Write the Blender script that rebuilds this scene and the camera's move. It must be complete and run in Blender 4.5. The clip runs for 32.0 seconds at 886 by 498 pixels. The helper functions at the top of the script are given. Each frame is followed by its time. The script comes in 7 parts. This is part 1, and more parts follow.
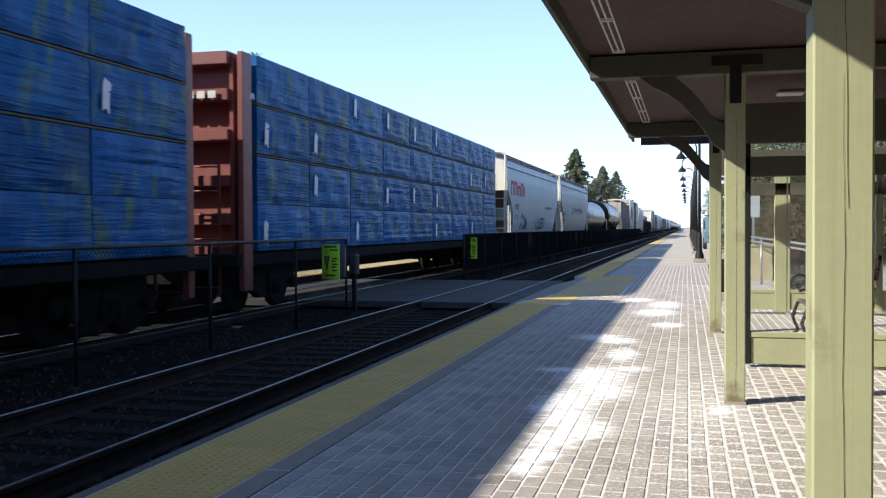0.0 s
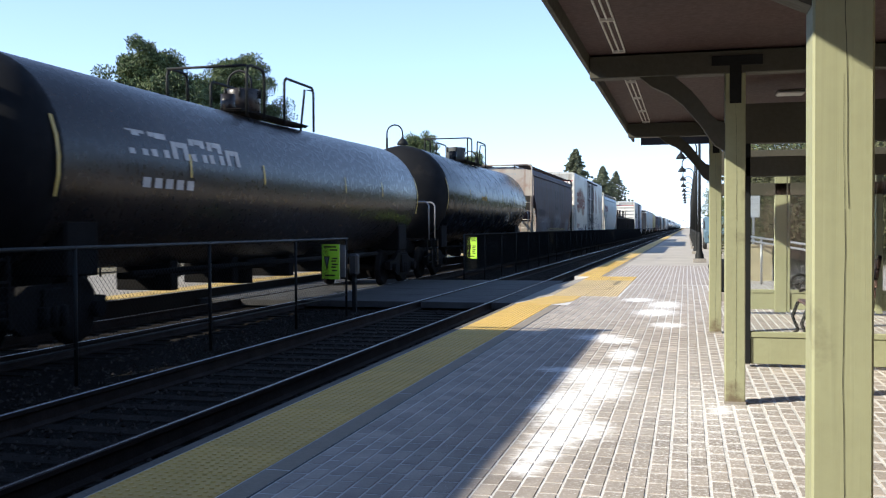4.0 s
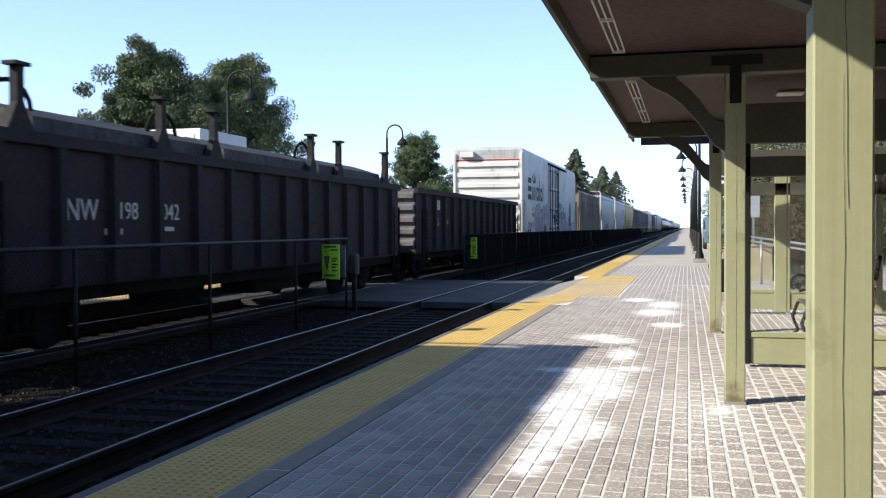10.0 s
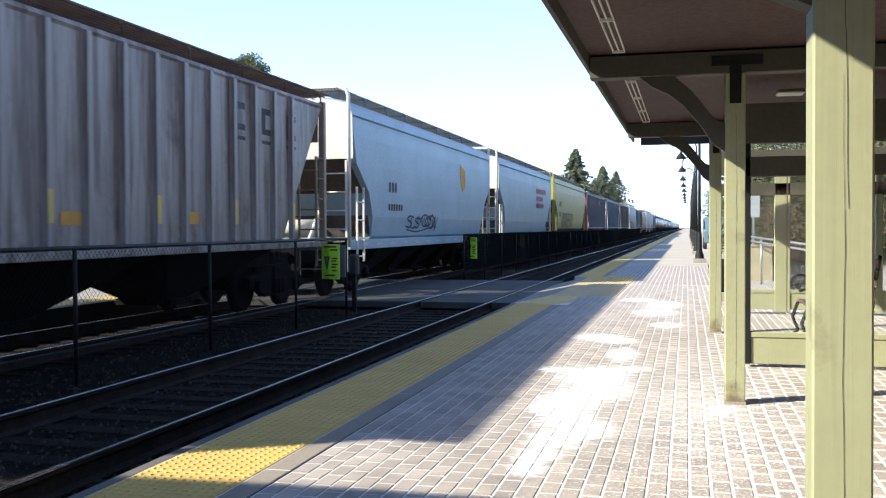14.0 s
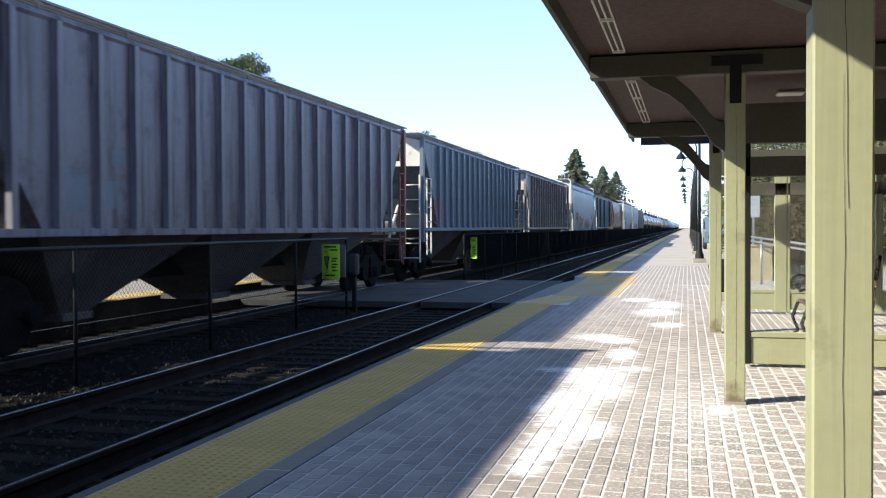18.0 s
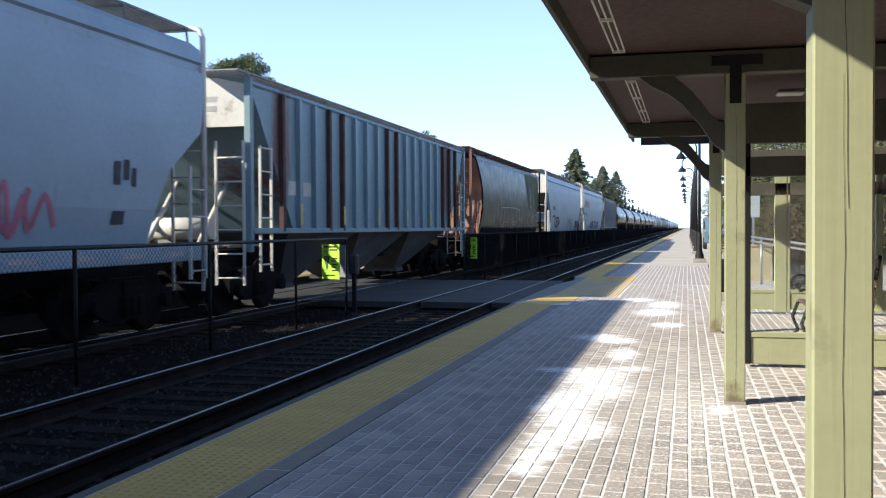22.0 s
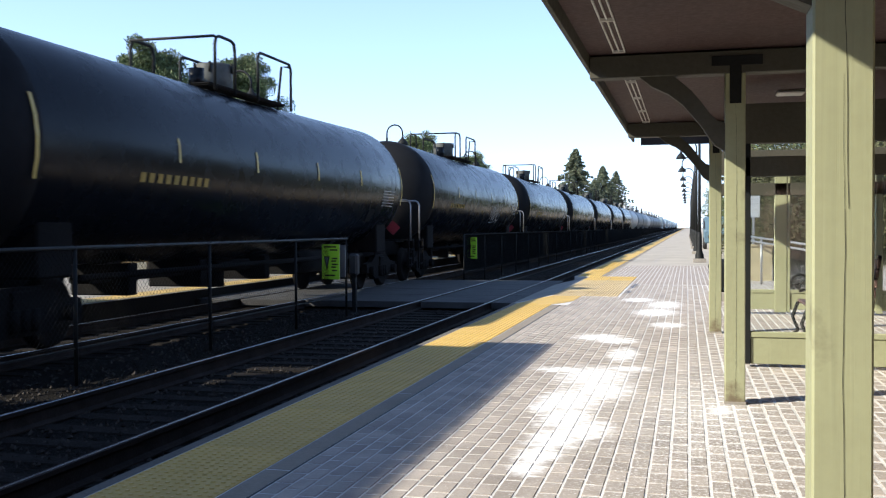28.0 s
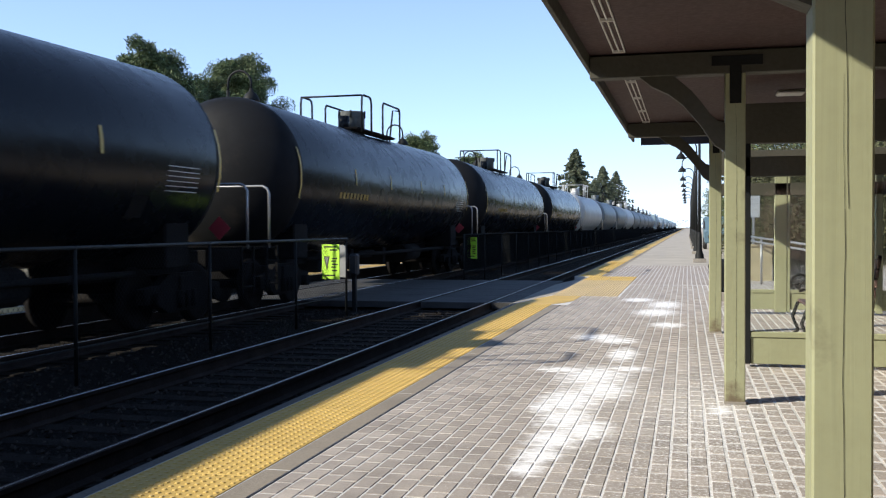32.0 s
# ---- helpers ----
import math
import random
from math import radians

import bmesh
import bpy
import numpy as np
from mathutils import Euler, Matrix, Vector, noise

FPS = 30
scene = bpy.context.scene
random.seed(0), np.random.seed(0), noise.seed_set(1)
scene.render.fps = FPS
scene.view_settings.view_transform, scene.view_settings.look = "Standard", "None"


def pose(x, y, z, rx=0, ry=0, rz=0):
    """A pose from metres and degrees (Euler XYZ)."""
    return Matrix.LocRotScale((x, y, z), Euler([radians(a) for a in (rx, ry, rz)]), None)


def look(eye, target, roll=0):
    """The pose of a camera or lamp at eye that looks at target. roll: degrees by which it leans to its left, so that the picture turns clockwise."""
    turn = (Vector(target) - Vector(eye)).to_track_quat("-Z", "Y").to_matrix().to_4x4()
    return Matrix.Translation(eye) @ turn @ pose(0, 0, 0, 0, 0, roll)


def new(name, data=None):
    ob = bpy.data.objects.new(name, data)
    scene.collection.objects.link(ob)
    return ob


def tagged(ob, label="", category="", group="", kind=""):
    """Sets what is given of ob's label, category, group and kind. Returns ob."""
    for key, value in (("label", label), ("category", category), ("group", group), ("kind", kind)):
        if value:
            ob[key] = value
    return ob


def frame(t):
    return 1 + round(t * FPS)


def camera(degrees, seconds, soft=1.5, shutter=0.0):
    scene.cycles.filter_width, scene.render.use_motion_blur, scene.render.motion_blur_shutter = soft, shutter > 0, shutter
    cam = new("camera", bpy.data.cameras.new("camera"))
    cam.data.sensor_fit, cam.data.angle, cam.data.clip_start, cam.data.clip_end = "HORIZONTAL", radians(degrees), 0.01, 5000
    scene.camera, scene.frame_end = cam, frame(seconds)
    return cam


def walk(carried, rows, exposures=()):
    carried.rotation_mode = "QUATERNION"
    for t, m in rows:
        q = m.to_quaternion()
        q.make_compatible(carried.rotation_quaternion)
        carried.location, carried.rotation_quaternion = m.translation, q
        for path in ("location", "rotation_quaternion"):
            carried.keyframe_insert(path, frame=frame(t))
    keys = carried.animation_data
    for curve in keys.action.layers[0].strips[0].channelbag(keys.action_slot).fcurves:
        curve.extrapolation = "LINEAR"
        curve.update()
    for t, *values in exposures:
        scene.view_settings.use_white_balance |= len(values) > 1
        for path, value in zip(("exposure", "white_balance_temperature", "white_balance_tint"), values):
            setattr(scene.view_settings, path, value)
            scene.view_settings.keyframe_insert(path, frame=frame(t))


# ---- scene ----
# The camera stands on a tripod on the platform.
cam = camera(48.97, 32.0, soft=1.15, shutter=0.12)
EYE = (0.0, 0.0, 1.278)
YAW, PITCH = radians(14.096), radians(1.2175)
AIM = (EYE[0] - math.sin(YAW) * 10, EYE[1] + math.cos(YAW) * 10, EYE[2] - math.tan(PITCH) * 10)
STAND = look(EYE, AIM, -0.31)
# the clip's camera opens up while pale cars pass and closes down for dark ones
EXPOSURE = ((0.0, 0.9), (3.0, 0.9), (5.5, 0.68), (6.0, 0.62), (7.0, 0.68), (8.0, 0.66), (9.0, 1.0), (10.0, 0.82), (11.0, 0.5), (12.0, 0.43), (13.0, 0.97), (14.0, 1.3), (15.5, 1.2), (19.0, 1.05), (22.0, 0.95), (25.5, 0.9), (27.5, 0.95), (28.0, 0.95), (28.5, 0.8), (29.0, 0.72), (30.0, 0.61), (32.0, 0.57))
walk(cam, [(0.0, STAND), (32.0, STAND)], exposures=[(t, e, 5300, 10) for t, e in EXPOSURE])

# Clear winter day: low sun from behind the far track.
SUN_WAY = Vector((1.0, 0.615, -0.69)).normalized()
world = bpy.data.worlds.new("world")
scene.world = world
world.use_nodes = True
wn = world.node_tree.nodes
sky = wn.new("ShaderNodeTexSky")
sky.sky_type = "NISHITA"
sky.sun_disc = False
sky.sun_elevation = math.asin(-SUN_WAY.z)
sky.sun_rotation = math.atan2(-SUN_WAY.x, -SUN_WAY.y)
sky.air_density, sky.dust_density, sky.ozone_density = 1.0, 0.1, 2.5
wn["Background"].inputs["Strength"].default_value = 0.061
# pale haze that thickens towards the horizon, the same all round
up = wn.new("ShaderNodeSeparateXYZ")
world.node_tree.links.new(wn.new("ShaderNodeTexCoord").outputs["Generated"], up.inputs[0])
fade = [wn.new("ShaderNodeMath") for _ in range(3)]
for node, op, value in zip(fade, ("MAXIMUM", "MULTIPLY", "EXPONENT"), (0.0, -2.65, 0.0)):
    node.operation = op
    node.inputs[1].default_value = value
world.node_tree.links.new(up.outputs["Z"], fade[0].inputs[0])
world.node_tree.links.new(fade[0].outputs[0], fade[1].inputs[0])
world.node_tree.links.new(fade[1].outputs[0], fade[2].inputs[0])
haze = wn.new("ShaderNodeMix")
haze.data_type, haze.blend_type = "RGBA", "ADD"
haze.clamp_factor = False
world.node_tree.links.new(fade[2].outputs[0], haze.inputs[0])
haze.inputs[7].default_value = (6.9, 7.8, 9.8, 1)
world.node_tree.links.new(sky.outputs["Color"], haze.inputs[6])
world.node_tree.links.new(haze.outputs[2], wn["Background"].inputs["Color"])
sun = new("sun", bpy.data.lights.new("sun", "SUN"))
sun.data.energy, sun.data.angle, sun.data.color = 5.0, radians(0.53), (1.0, 0.82, 0.56)
sun.matrix_world = look((0, 0, 30), Vector((0, 0, 30)) + SUN_WAY)


# ---------------------------------------------------------------- materials
def mat(name, col, rough=0.7, metal=0.0, var=0.15, scale=3.0, fine=40.0, bump=0.1, dirt=None, dirt_amount=0.0,
        streak=0.0, spec=0.5, dirt_scale=1.2, isle=0.0, rand=0.0, depth=0.01, world_space=False):
    """A surface with broad and fine variation, fine relief, and patches or vertical streaks of dirt or rust."""
    m = bpy.data.materials.new(name)
    m.use_nodes = True
    n, l = m.node_tree.nodes, m.node_tree.links
    b = n["Principled BSDF"]
    b.inputs["Metallic"].default_value = metal
    b.inputs["Specular IOR Level"].default_value = spec
    if world_space:
        co = n.new("ShaderNodeNewGeometry").outputs["Position"]
    else:
        co = n.new("ShaderNodeTexCoord").outputs["Object"]

    def tex(s, detail=4, stretch=None, rough_=0.55):
        t = n.new("ShaderNodeTexNoise")
        t.inputs["Scale"].default_value, t.inputs["Detail"].default_value = s, detail
        t.inputs["Roughness"].default_value = rough_
        if stretch:
            mp = n.new("ShaderNodeMapping")
            mp.inputs["Scale"].default_value = stretch
            l.new(co, mp.inputs["Vector"])
            l.new(mp.outputs["Vector"], t.inputs["Vector"])
        else:
            l.new(co, t.inputs["Vector"])
        return t.outputs["Fac"]

    def ramp(fac, lo, hi, a=0.0, c=1.0):
        r = n.new("ShaderNodeMapRange")
        r.inputs["From Min"].default_value, r.inputs["From Max"].default_value = lo, hi
        r.inputs["To Min"].default_value, r.inputs["To Max"].default_value = a, c
        l.new(fac, r.inputs["Value"])
        return r.outputs["Result"]

    def mixc(fac, a, c, mode="MIX"):
        x = n.new("ShaderNodeMix")
        x.data_type, x.blend_type = "RGBA", mode
        if isinstance(fac, float):
            x.inputs[0].default_value = fac
        else:
            l.new(fac, x.inputs[0])
        for s, v in ((x.inputs[6], a), (x.inputs[7], c)):
            if isinstance(v, tuple):
                s.default_value = (*v[:3], 1)
            else:
                l.new(v, s)
        return x.outputs[2]

    broad, grain = tex(scale), tex(fine, 3)
    dark = tuple(c * (1 - var) for c in col)
    light = tuple(min(1, c * (1 + var)) for c in col)
    out = mixc(ramp(broad, 0.3, 0.7), dark, light)
    g = tuple(1 - var * 0.6 for _ in range(3))
    out = mixc(ramp(grain, 0.35, 0.65), out, mixc(1.0, out, g, "MULTIPLY"))
    if isle or rand:
        if isle:
            src = n.new("ShaderNodeNewGeometry").outputs["Random Per Island"]
        else:
            src = n.new("ShaderNodeObjectInfo").outputs["Random"]
        k = isle or rand
        grey = n.new("ShaderNodeCombineColor")
        val = ramp(src, 0, 1, 1 - k, 1 + k)
        for i in range(3):
            l.new(val, grey.inputs[i])
        out = mixc(1.0, out, grey.outputs[0], "MULTIPLY")
    if dirt and dirt_amount:
        out = mixc(ramp(tex(dirt_scale, 7, rough_=0.68), 0.62 - dirt_amount * 0.35, 0.72, 0, 0.9), out, dirt)
    if dirt and streak:
        out = mixc(ramp(tex(1.0, 6, (5, 5, 0.35), 0.65), 0.66 - streak * 0.4, 0.82 - streak * 0.35, 0, 0.85), out, dirt)
    l.new(out, b.inputs["Base Color"])
    l.new(ramp(grain, 0.3, 0.7, max(0.02, rough - min(0.08, rough * 0.2)), min(1, rough + min(0.08, rough * 0.2))), b.inputs["Roughness"])
    if bump:
        bp = n.new("ShaderNodeBump")
        bp.inputs["Strength"].default_value, bp.inputs["Distance"].default_value = bump, depth
        l.new(grain, bp.inputs["Height"])
        l.new(bp.outputs["Normal"], b.inputs["Normal"])
    return m


def blotted(m, colour, patches, lo, hi, scale=3.2, strength=0.9, weight=0.75, world_space=False, stretch=(1, 1, 1)):
    """Lays stains or painted shade of a colour over m: ragged blots round (x, y, z, rx, ry, rz)."""
    n, l = m.node_tree.nodes, m.node_tree.links
    b = n["Principled BSDF"]
    old = b.inputs["Base Color"].links[0].from_socket
    if world_space:
        co = n.new("ShaderNodeNewGeometry").outputs["Position"]
    else:
        co = n.new("ShaderNodeTexCoord").outputs["Object"]
    total = None
    for x, y, z, rx, ry, rz in patches:
        mp = n.new("ShaderNodeMapping")
        mp.vector_type = "TEXTURE"
        mp.inputs["Location"].default_value = (x, y, z)
        mp.inputs["Scale"].default_value = (rx, ry, rz)
        g = n.new("ShaderNodeTexGradient")
        g.gradient_type = "SPHERICAL"
        l.new(co, mp.inputs["Vector"])
        l.new(mp.outputs["Vector"], g.inputs["Vector"])
        if total is None:
            total = g.outputs["Fac"]
        else:
            mx = n.new("ShaderNodeMath")
            mx.operation = "MAXIMUM"
            l.new(total, mx.inputs[0])
            l.new(g.outputs["Fac"], mx.inputs[1])
            total = mx.outputs[0]
    t = n.new("ShaderNodeTexNoise")
    t.inputs["Scale"].default_value, t.inputs["Detail"].default_value, t.inputs["Roughness"].default_value = scale, 8, 0.72
    mp = n.new("ShaderNodeMapping")
    mp.inputs["Scale"].default_value = stretch
    l.new(co, mp.inputs["Vector"])
    l.new(mp.outputs["Vector"], t.inputs["Vector"])
    ad = n.new("ShaderNodeMath")
    ad.operation = "MULTIPLY_ADD"
    l.new(total, ad.inputs[0])
    ad.inputs[1].default_value = weight
    l.new(t.outputs["Fac"], ad.inputs[2])
    r = n.new("ShaderNodeMapRange")
    r.inputs["From Min"].default_value, r.inputs["From Max"].default_value = lo, hi
    r.inputs["To Max"].default_value = strength
    l.new(ad.outputs[0], r.inputs["Value"])
    x = n.new("ShaderNodeMix")
    x.data_type = "RGBA"
    l.new(r.outputs["Result"], x.inputs[0])
    l.new(old, x.inputs[6])
    x.inputs[7].default_value = (*colour, 1)
    l.new(x.outputs[2], b.inputs["Base Color"])
    return m


def grained(m):
    """Weathered timber under paint: long grain, pale chips and hairline splits along z."""
    n, l = m.node_tree.nodes, m.node_tree.links
    b = n["Principled BSDF"]
    mp = n.new("ShaderNodeMapping")
    mp.inputs["Scale"].default_value = (38, 38, 0.9)
    l.new(n.new("ShaderNodeTexCoord").outputs["Object"], mp.inputs["Vector"])
    t = n.new("ShaderNodeTexNoise")
    t.inputs["Scale"].default_value, t.inputs["Detail"].default_value, t.inputs["Distortion"].default_value = 1.0, 5, 0.6
    l.new(mp.outputs["Vector"], t.inputs["Vector"])
    r = n.new("ShaderNodeMapRange")
    r.inputs["From Min"].default_value, r.inputs["From Max"].default_value = 0.60, 0.70
    r.inputs["To Max"].default_value = 0.15
    l.new(t.outputs["Fac"], r.inputs["Value"])
    x = n.new("ShaderNodeMix")
    x.data_type = "RGBA"
    l.new(r.outputs["Result"], x.inputs[0])
    l.new(b.inputs["Base Color"].links[0].from_socket, x.inputs[6])
    x.inputs[7].default_value = (0.15, 0.15, 0.085, 1)
    l.new(x.outputs[2], b.inputs["Base Color"])
    bp = n.new("ShaderNodeBump")
    bp.inputs["Strength"].default_value, bp.inputs["Distance"].default_value = 0.18, 0.006
    l.new(t.outputs["Fac"], bp.inputs["Height"])
    l.new(bp.outputs["Normal"], b.inputs["Normal"])
    return m


def wrap_material():
    """Taut blue plastic wrap: level creases in places, yellow-green print showing through in patches."""
    m = mat("blue_lumber_wrap", (0.012, 0.08, 0.24), 0.42, spec=0.12, var=0.3, scale=1.2, fine=3, bump=0.0, rand=0.22)
    n, l = m.node_tree.nodes, m.node_tree.links
    b = n["Principled BSDF"]
    shift = n.new("ShaderNodeVectorMath")
    shift.operation = "MULTIPLY_ADD"
    l.new(n.new("ShaderNodeObjectInfo").outputs["Random"], shift.inputs[0])
    shift.inputs[1].default_value = (31.0, 57.0, 23.0)
    l.new(n.new("ShaderNodeTexCoord").outputs["Object"], shift.inputs[2])

    def noisy(scale, stretch, detail=3):
        mp = n.new("ShaderNodeMapping")
        mp.inputs["Scale"].default_value = stretch
        l.new(shift.outputs[0], mp.inputs["Vector"])
        t = n.new("ShaderNodeTexNoise")
        t.inputs["Scale"].default_value, t.inputs["Detail"].default_value = scale, detail
        l.new(mp.outputs["Vector"], t.inputs["Vector"])
        return t.outputs["Fac"]

    def spread(fac, lo, hi, a, c):
        r = n.new("ShaderNodeMapRange")
        for key, v in (("From Min", lo), ("From Max", hi), ("To Min", a), ("To Max", c)):
            r.inputs[key].default_value = v
        l.new(fac, r.inputs["Value"])
        return r.outputs["Result"]

    bp = n.new("ShaderNodeBump")
    bp.inputs["Distance"].default_value = 0.05
    l.new(noisy(1.0, (1, 1.3, 22), 4), bp.inputs["Height"])
    l.new(spread(noisy(1.1, (1, 1, 0.6)), 0.40, 0.60, 0.15, 1.0), bp.inputs["Strength"])
    l.new(bp.outputs["Normal"], b.inputs["Normal"])
    x = n.new("ShaderNodeMix")
    x.data_type = "RGBA"
    l.new(spread(noisy(2.2, (1, 1.5, 0.55), 5), 0.53, 0.68, 0.0, 0.6), x.inputs[0])
    l.new(b.inputs["Base Color"].links[0].from_socket, x.inputs[6])
    x.inputs[7].default_value = (0.13, 0.19, 0.03, 1)
    l.new(x.outputs[2], b.inputs["Base Color"])
    return m


def paint(name, col, rust=(0.12, 0.055, 0.03), rusty=0.1, streak=0.25, rough=0.45, var=0.1, spec=0.5, fine=14):
    return mat(name, col, rough=rough, var=var, scale=0.7, fine=fine, bump=0.12, dirt=rust, dirt_amount=rusty, streak=streak, depth=0.006, spec=spec)


# Bed and ties near black: the train's deep shade is in their colour.
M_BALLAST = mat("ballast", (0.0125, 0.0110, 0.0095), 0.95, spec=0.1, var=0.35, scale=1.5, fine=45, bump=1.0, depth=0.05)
M_STONE = mat("crushed_stone", (0.042, 0.037, 0.032), 0.9, spec=0.15, var=0.3, scale=6, fine=60, isle=0.6)
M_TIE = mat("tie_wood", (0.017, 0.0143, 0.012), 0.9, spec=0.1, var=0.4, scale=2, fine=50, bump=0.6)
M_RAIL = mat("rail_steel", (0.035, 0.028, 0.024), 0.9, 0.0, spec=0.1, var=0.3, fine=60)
M_RAILTOP = mat("rail_head", (0.36, 0.36, 0.37), 0.30, 1.0, var=0.1, fine=60, bump=0.05)
M_CONC = mat("concrete", (0.30, 0.275, 0.235), 0.85, var=0.18, scale=1.2, fine=55, bump=0.35, dirt=(0.12, 0.11, 0.10), dirt_amount=0.25)
M_DOME = mat("pale_yellow_dome", (0.66, 0.47, 0.16), 0.6, var=0.15, scale=3.0, fine=30)
M_EDGE = mat("edge_concrete", (0.13, 0.12, 0.105), 0.9, var=0.25, scale=1.2, fine=55, bump=0.35)
M_YELLOW = mat("tactile_yellow", (0.61, 0.415, 0.095), 0.65, var=0.1, scale=2.0, fine=30, dirt=(0.22, 0.16, 0.08), dirt_amount=0.1, rand=0.05)
M_GREEN = mat("sage_paint", (0.315, 0.32, 0.185), 0.62, var=0.08, scale=1.5, fine=26, bump=0.1, dirt=(0.13, 0.12, 0.07), dirt_amount=0.05, streak=0.12)
M_GREEN = grained(M_GREEN)
# Darker copy of the sage paint, for timber in the canopy's shade.
M_BEAM = mat("shaded_sage_paint", (0.062, 0.058, 0.041), 0.7, var=0.12, scale=1.5, fine=26, bump=0.3)
# Soffit brown is darkened for the shade under the roof.
M_SOFFIT = mat("soffit_boards", (0.045, 0.021, 0.016), 0.8, var=0.15, scale=1.0, fine=30, bump=0.2)
M_CRACK = mat("split_wood", (0.035, 0.03, 0.02), 0.95)
M_ROOF = mat("roof_shingle", (0.10, 0.085, 0.075), 0.9, var=0.3, scale=2, fine=20, bump=0.5)
M_IRON = mat("dark_iron", (0.014, 0.015, 0.015), 0.6, 0.0, spec=0.2, var=0.2, fine=40)
M_GALV = mat("galvanised", (0.40, 0.40, 0.41), 0.45, 0.7, var=0.12, fine=30)
M_SIGN = mat("lime_sign", (0.52, 0.86, 0.04), 0.5, var=0.04, scale=4, fine=40)
M_SIGNBACK = mat("sign_back", (0.32, 0.33, 0.33), 0.5, 0.6, var=0.1)
M_BLACK = mat("black_print", (0.015, 0.015, 0.015), 0.6)
M_WHITE = mat("white_print", (0.72, 0.72, 0.70), 0.6, var=0.06)
# Underframe and wheels near black, with the shade below the cars painted in.
M_UNDER = mat("shaded_underframe_grime", (0.008, 0.0072, 0.007), 0.95, 0.0, spec=0.2, var=0.4, scale=2, fine=30, bump=0.4)
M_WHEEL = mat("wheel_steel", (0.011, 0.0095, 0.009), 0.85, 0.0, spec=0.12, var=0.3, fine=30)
M_GRATE = mat("running_board", (0.26, 0.26, 0.25), 0.6, 0.4, var=0.2, fine=40)
M_EARTH = mat("dry_grass_ground", (0.17, 0.145, 0.085), 0.95, var=0.3, scale=0.15, fine=8, bump=0.6, depth=0.03)
M_BARK = mat("bark", (0.08, 0.06, 0.045), 0.9, var=0.3, scale=4, fine=30, bump=0.6)
M_NEEDLE = mat("pine_needles", (0.095, 0.125, 0.045), 0.7, var=0.35, scale=0.6, fine=12, isle=0.45)
M_SPRUCE = mat("spruce_needles", (0.16, 0.18, 0.11), 0.8, var=0.3, scale=0.6, fine=12, isle=0.35)
M_TWIG = mat("bare_twigs", (0.14, 0.11, 0.085), 0.9, var=0.25, scale=1, fine=20)
M_OLIVE = mat("olive_leaves", (0.085, 0.085, 0.038), 0.85, var=0.35, scale=1, fine=20, isle=0.6)
M_SHRUB = mat("dry_shrub", (0.11, 0.10, 0.045), 0.85, var=0.3, scale=1, fine=20, isle=0.45)


# ---------------------------------------------------------------- mesh helpers
def box(bm, x0, x1, y0, y1, z0, z1, bev=0.0):
    """A box, with its edges bevelled by bev."""
    vs = [bm.verts.new((x, y, z)) for z in (z0, z1) for y in (y0, y1) for x in (x0, x1)]
    fs = [bm.faces.new([vs[i] for i in q]) for q in ((0, 2, 3, 1), (4, 5, 7, 6), (0, 1, 5, 4), (2, 6, 7, 3), (0, 4, 6, 2), (1, 3, 7, 5))]
    if bev:
        es = list({e for f in fs for e in f.edges})
        bmesh.ops.bevel(bm, geom=es, offset=bev, segments=1, affect="EDGES", clamp_overlap=True)
    return fs


def rod(bm, a, b, r, seg=8, r2=None):
    """A round bar from a to b."""
    a, b = Vector(a), Vector(b)
    d = (b - a).normalized()
    u = d.orthogonal().normalized()
    w = d.cross(u)
    r2 = r if r2 is None else r2
    ring = [[bm.verts.new(c + (u * math.cos(k * math.tau / seg) + w * math.sin(k * math.tau / seg)) * q) for k in range(seg)] for c, q in ((a, r), (b, r2))]
    for k in range(seg):
        f = bm.faces.new((ring[0][k], ring[0][(k + 1) % seg], ring[1][(k + 1) % seg], ring[1][k]))
        f.smooth = True
    bm.faces.new(ring[0][::-1])
    bm.faces.new(ring[1])


def pipe(bm, pts, r, seg=6):
    """A bent round bar through the points, in one piece."""
    pts = [Vector(p) for p in pts]
    rings, u = [], None
    for i, p in enumerate(pts):
        d = (pts[min(i + 1, len(pts) - 1)] - pts[max(i - 1, 0)]).normalized()
        u = d.orthogonal() if u is None else u - d * u.dot(d)
        if u.length < 1e-4:
            u = d.orthogonal()
        u.normalize()
        w = d.cross(u)
        rings.append([bm.verts.new(p + (u * math.cos(k * math.tau / seg) + w * math.sin(k * math.tau / seg)) * r) for k in range(seg)])
    for a, b in zip(rings, rings[1:]):
        for k in range(seg):
            bm.faces.new((a[k], a[(k + 1) % seg], b[(k + 1) % seg], b[k])).smooth = True
    bm.faces.new(rings[0][::-1])
    bm.faces.new(rings[-1])


def lathe(bm, prof, seg=16, axis="z"):
    """A turned solid from (radius, height) pairs."""
    rings = []
    for r, h in prof:
        rings.append([])
        for k in range(seg):
            c, s = math.cos(k * math.tau / seg) * r, math.sin(k * math.tau / seg) * r
            rings[-1].append(bm.verts.new((c, s, h) if axis == "z" else (c, h, s) if axis == "y" else (h, c, s)))
    for a, b in zip(rings, rings[1:]):
        for k in range(seg):
            f = bm.faces.new((a[k], a[(k + 1) % seg], b[(k + 1) % seg], b[k]))
            f.smooth = True
    bm.faces.new(rings[0][::-1])
    bm.faces.new(rings[-1])
    bmesh.ops.recalc_face_normals(bm, faces=bm.faces)


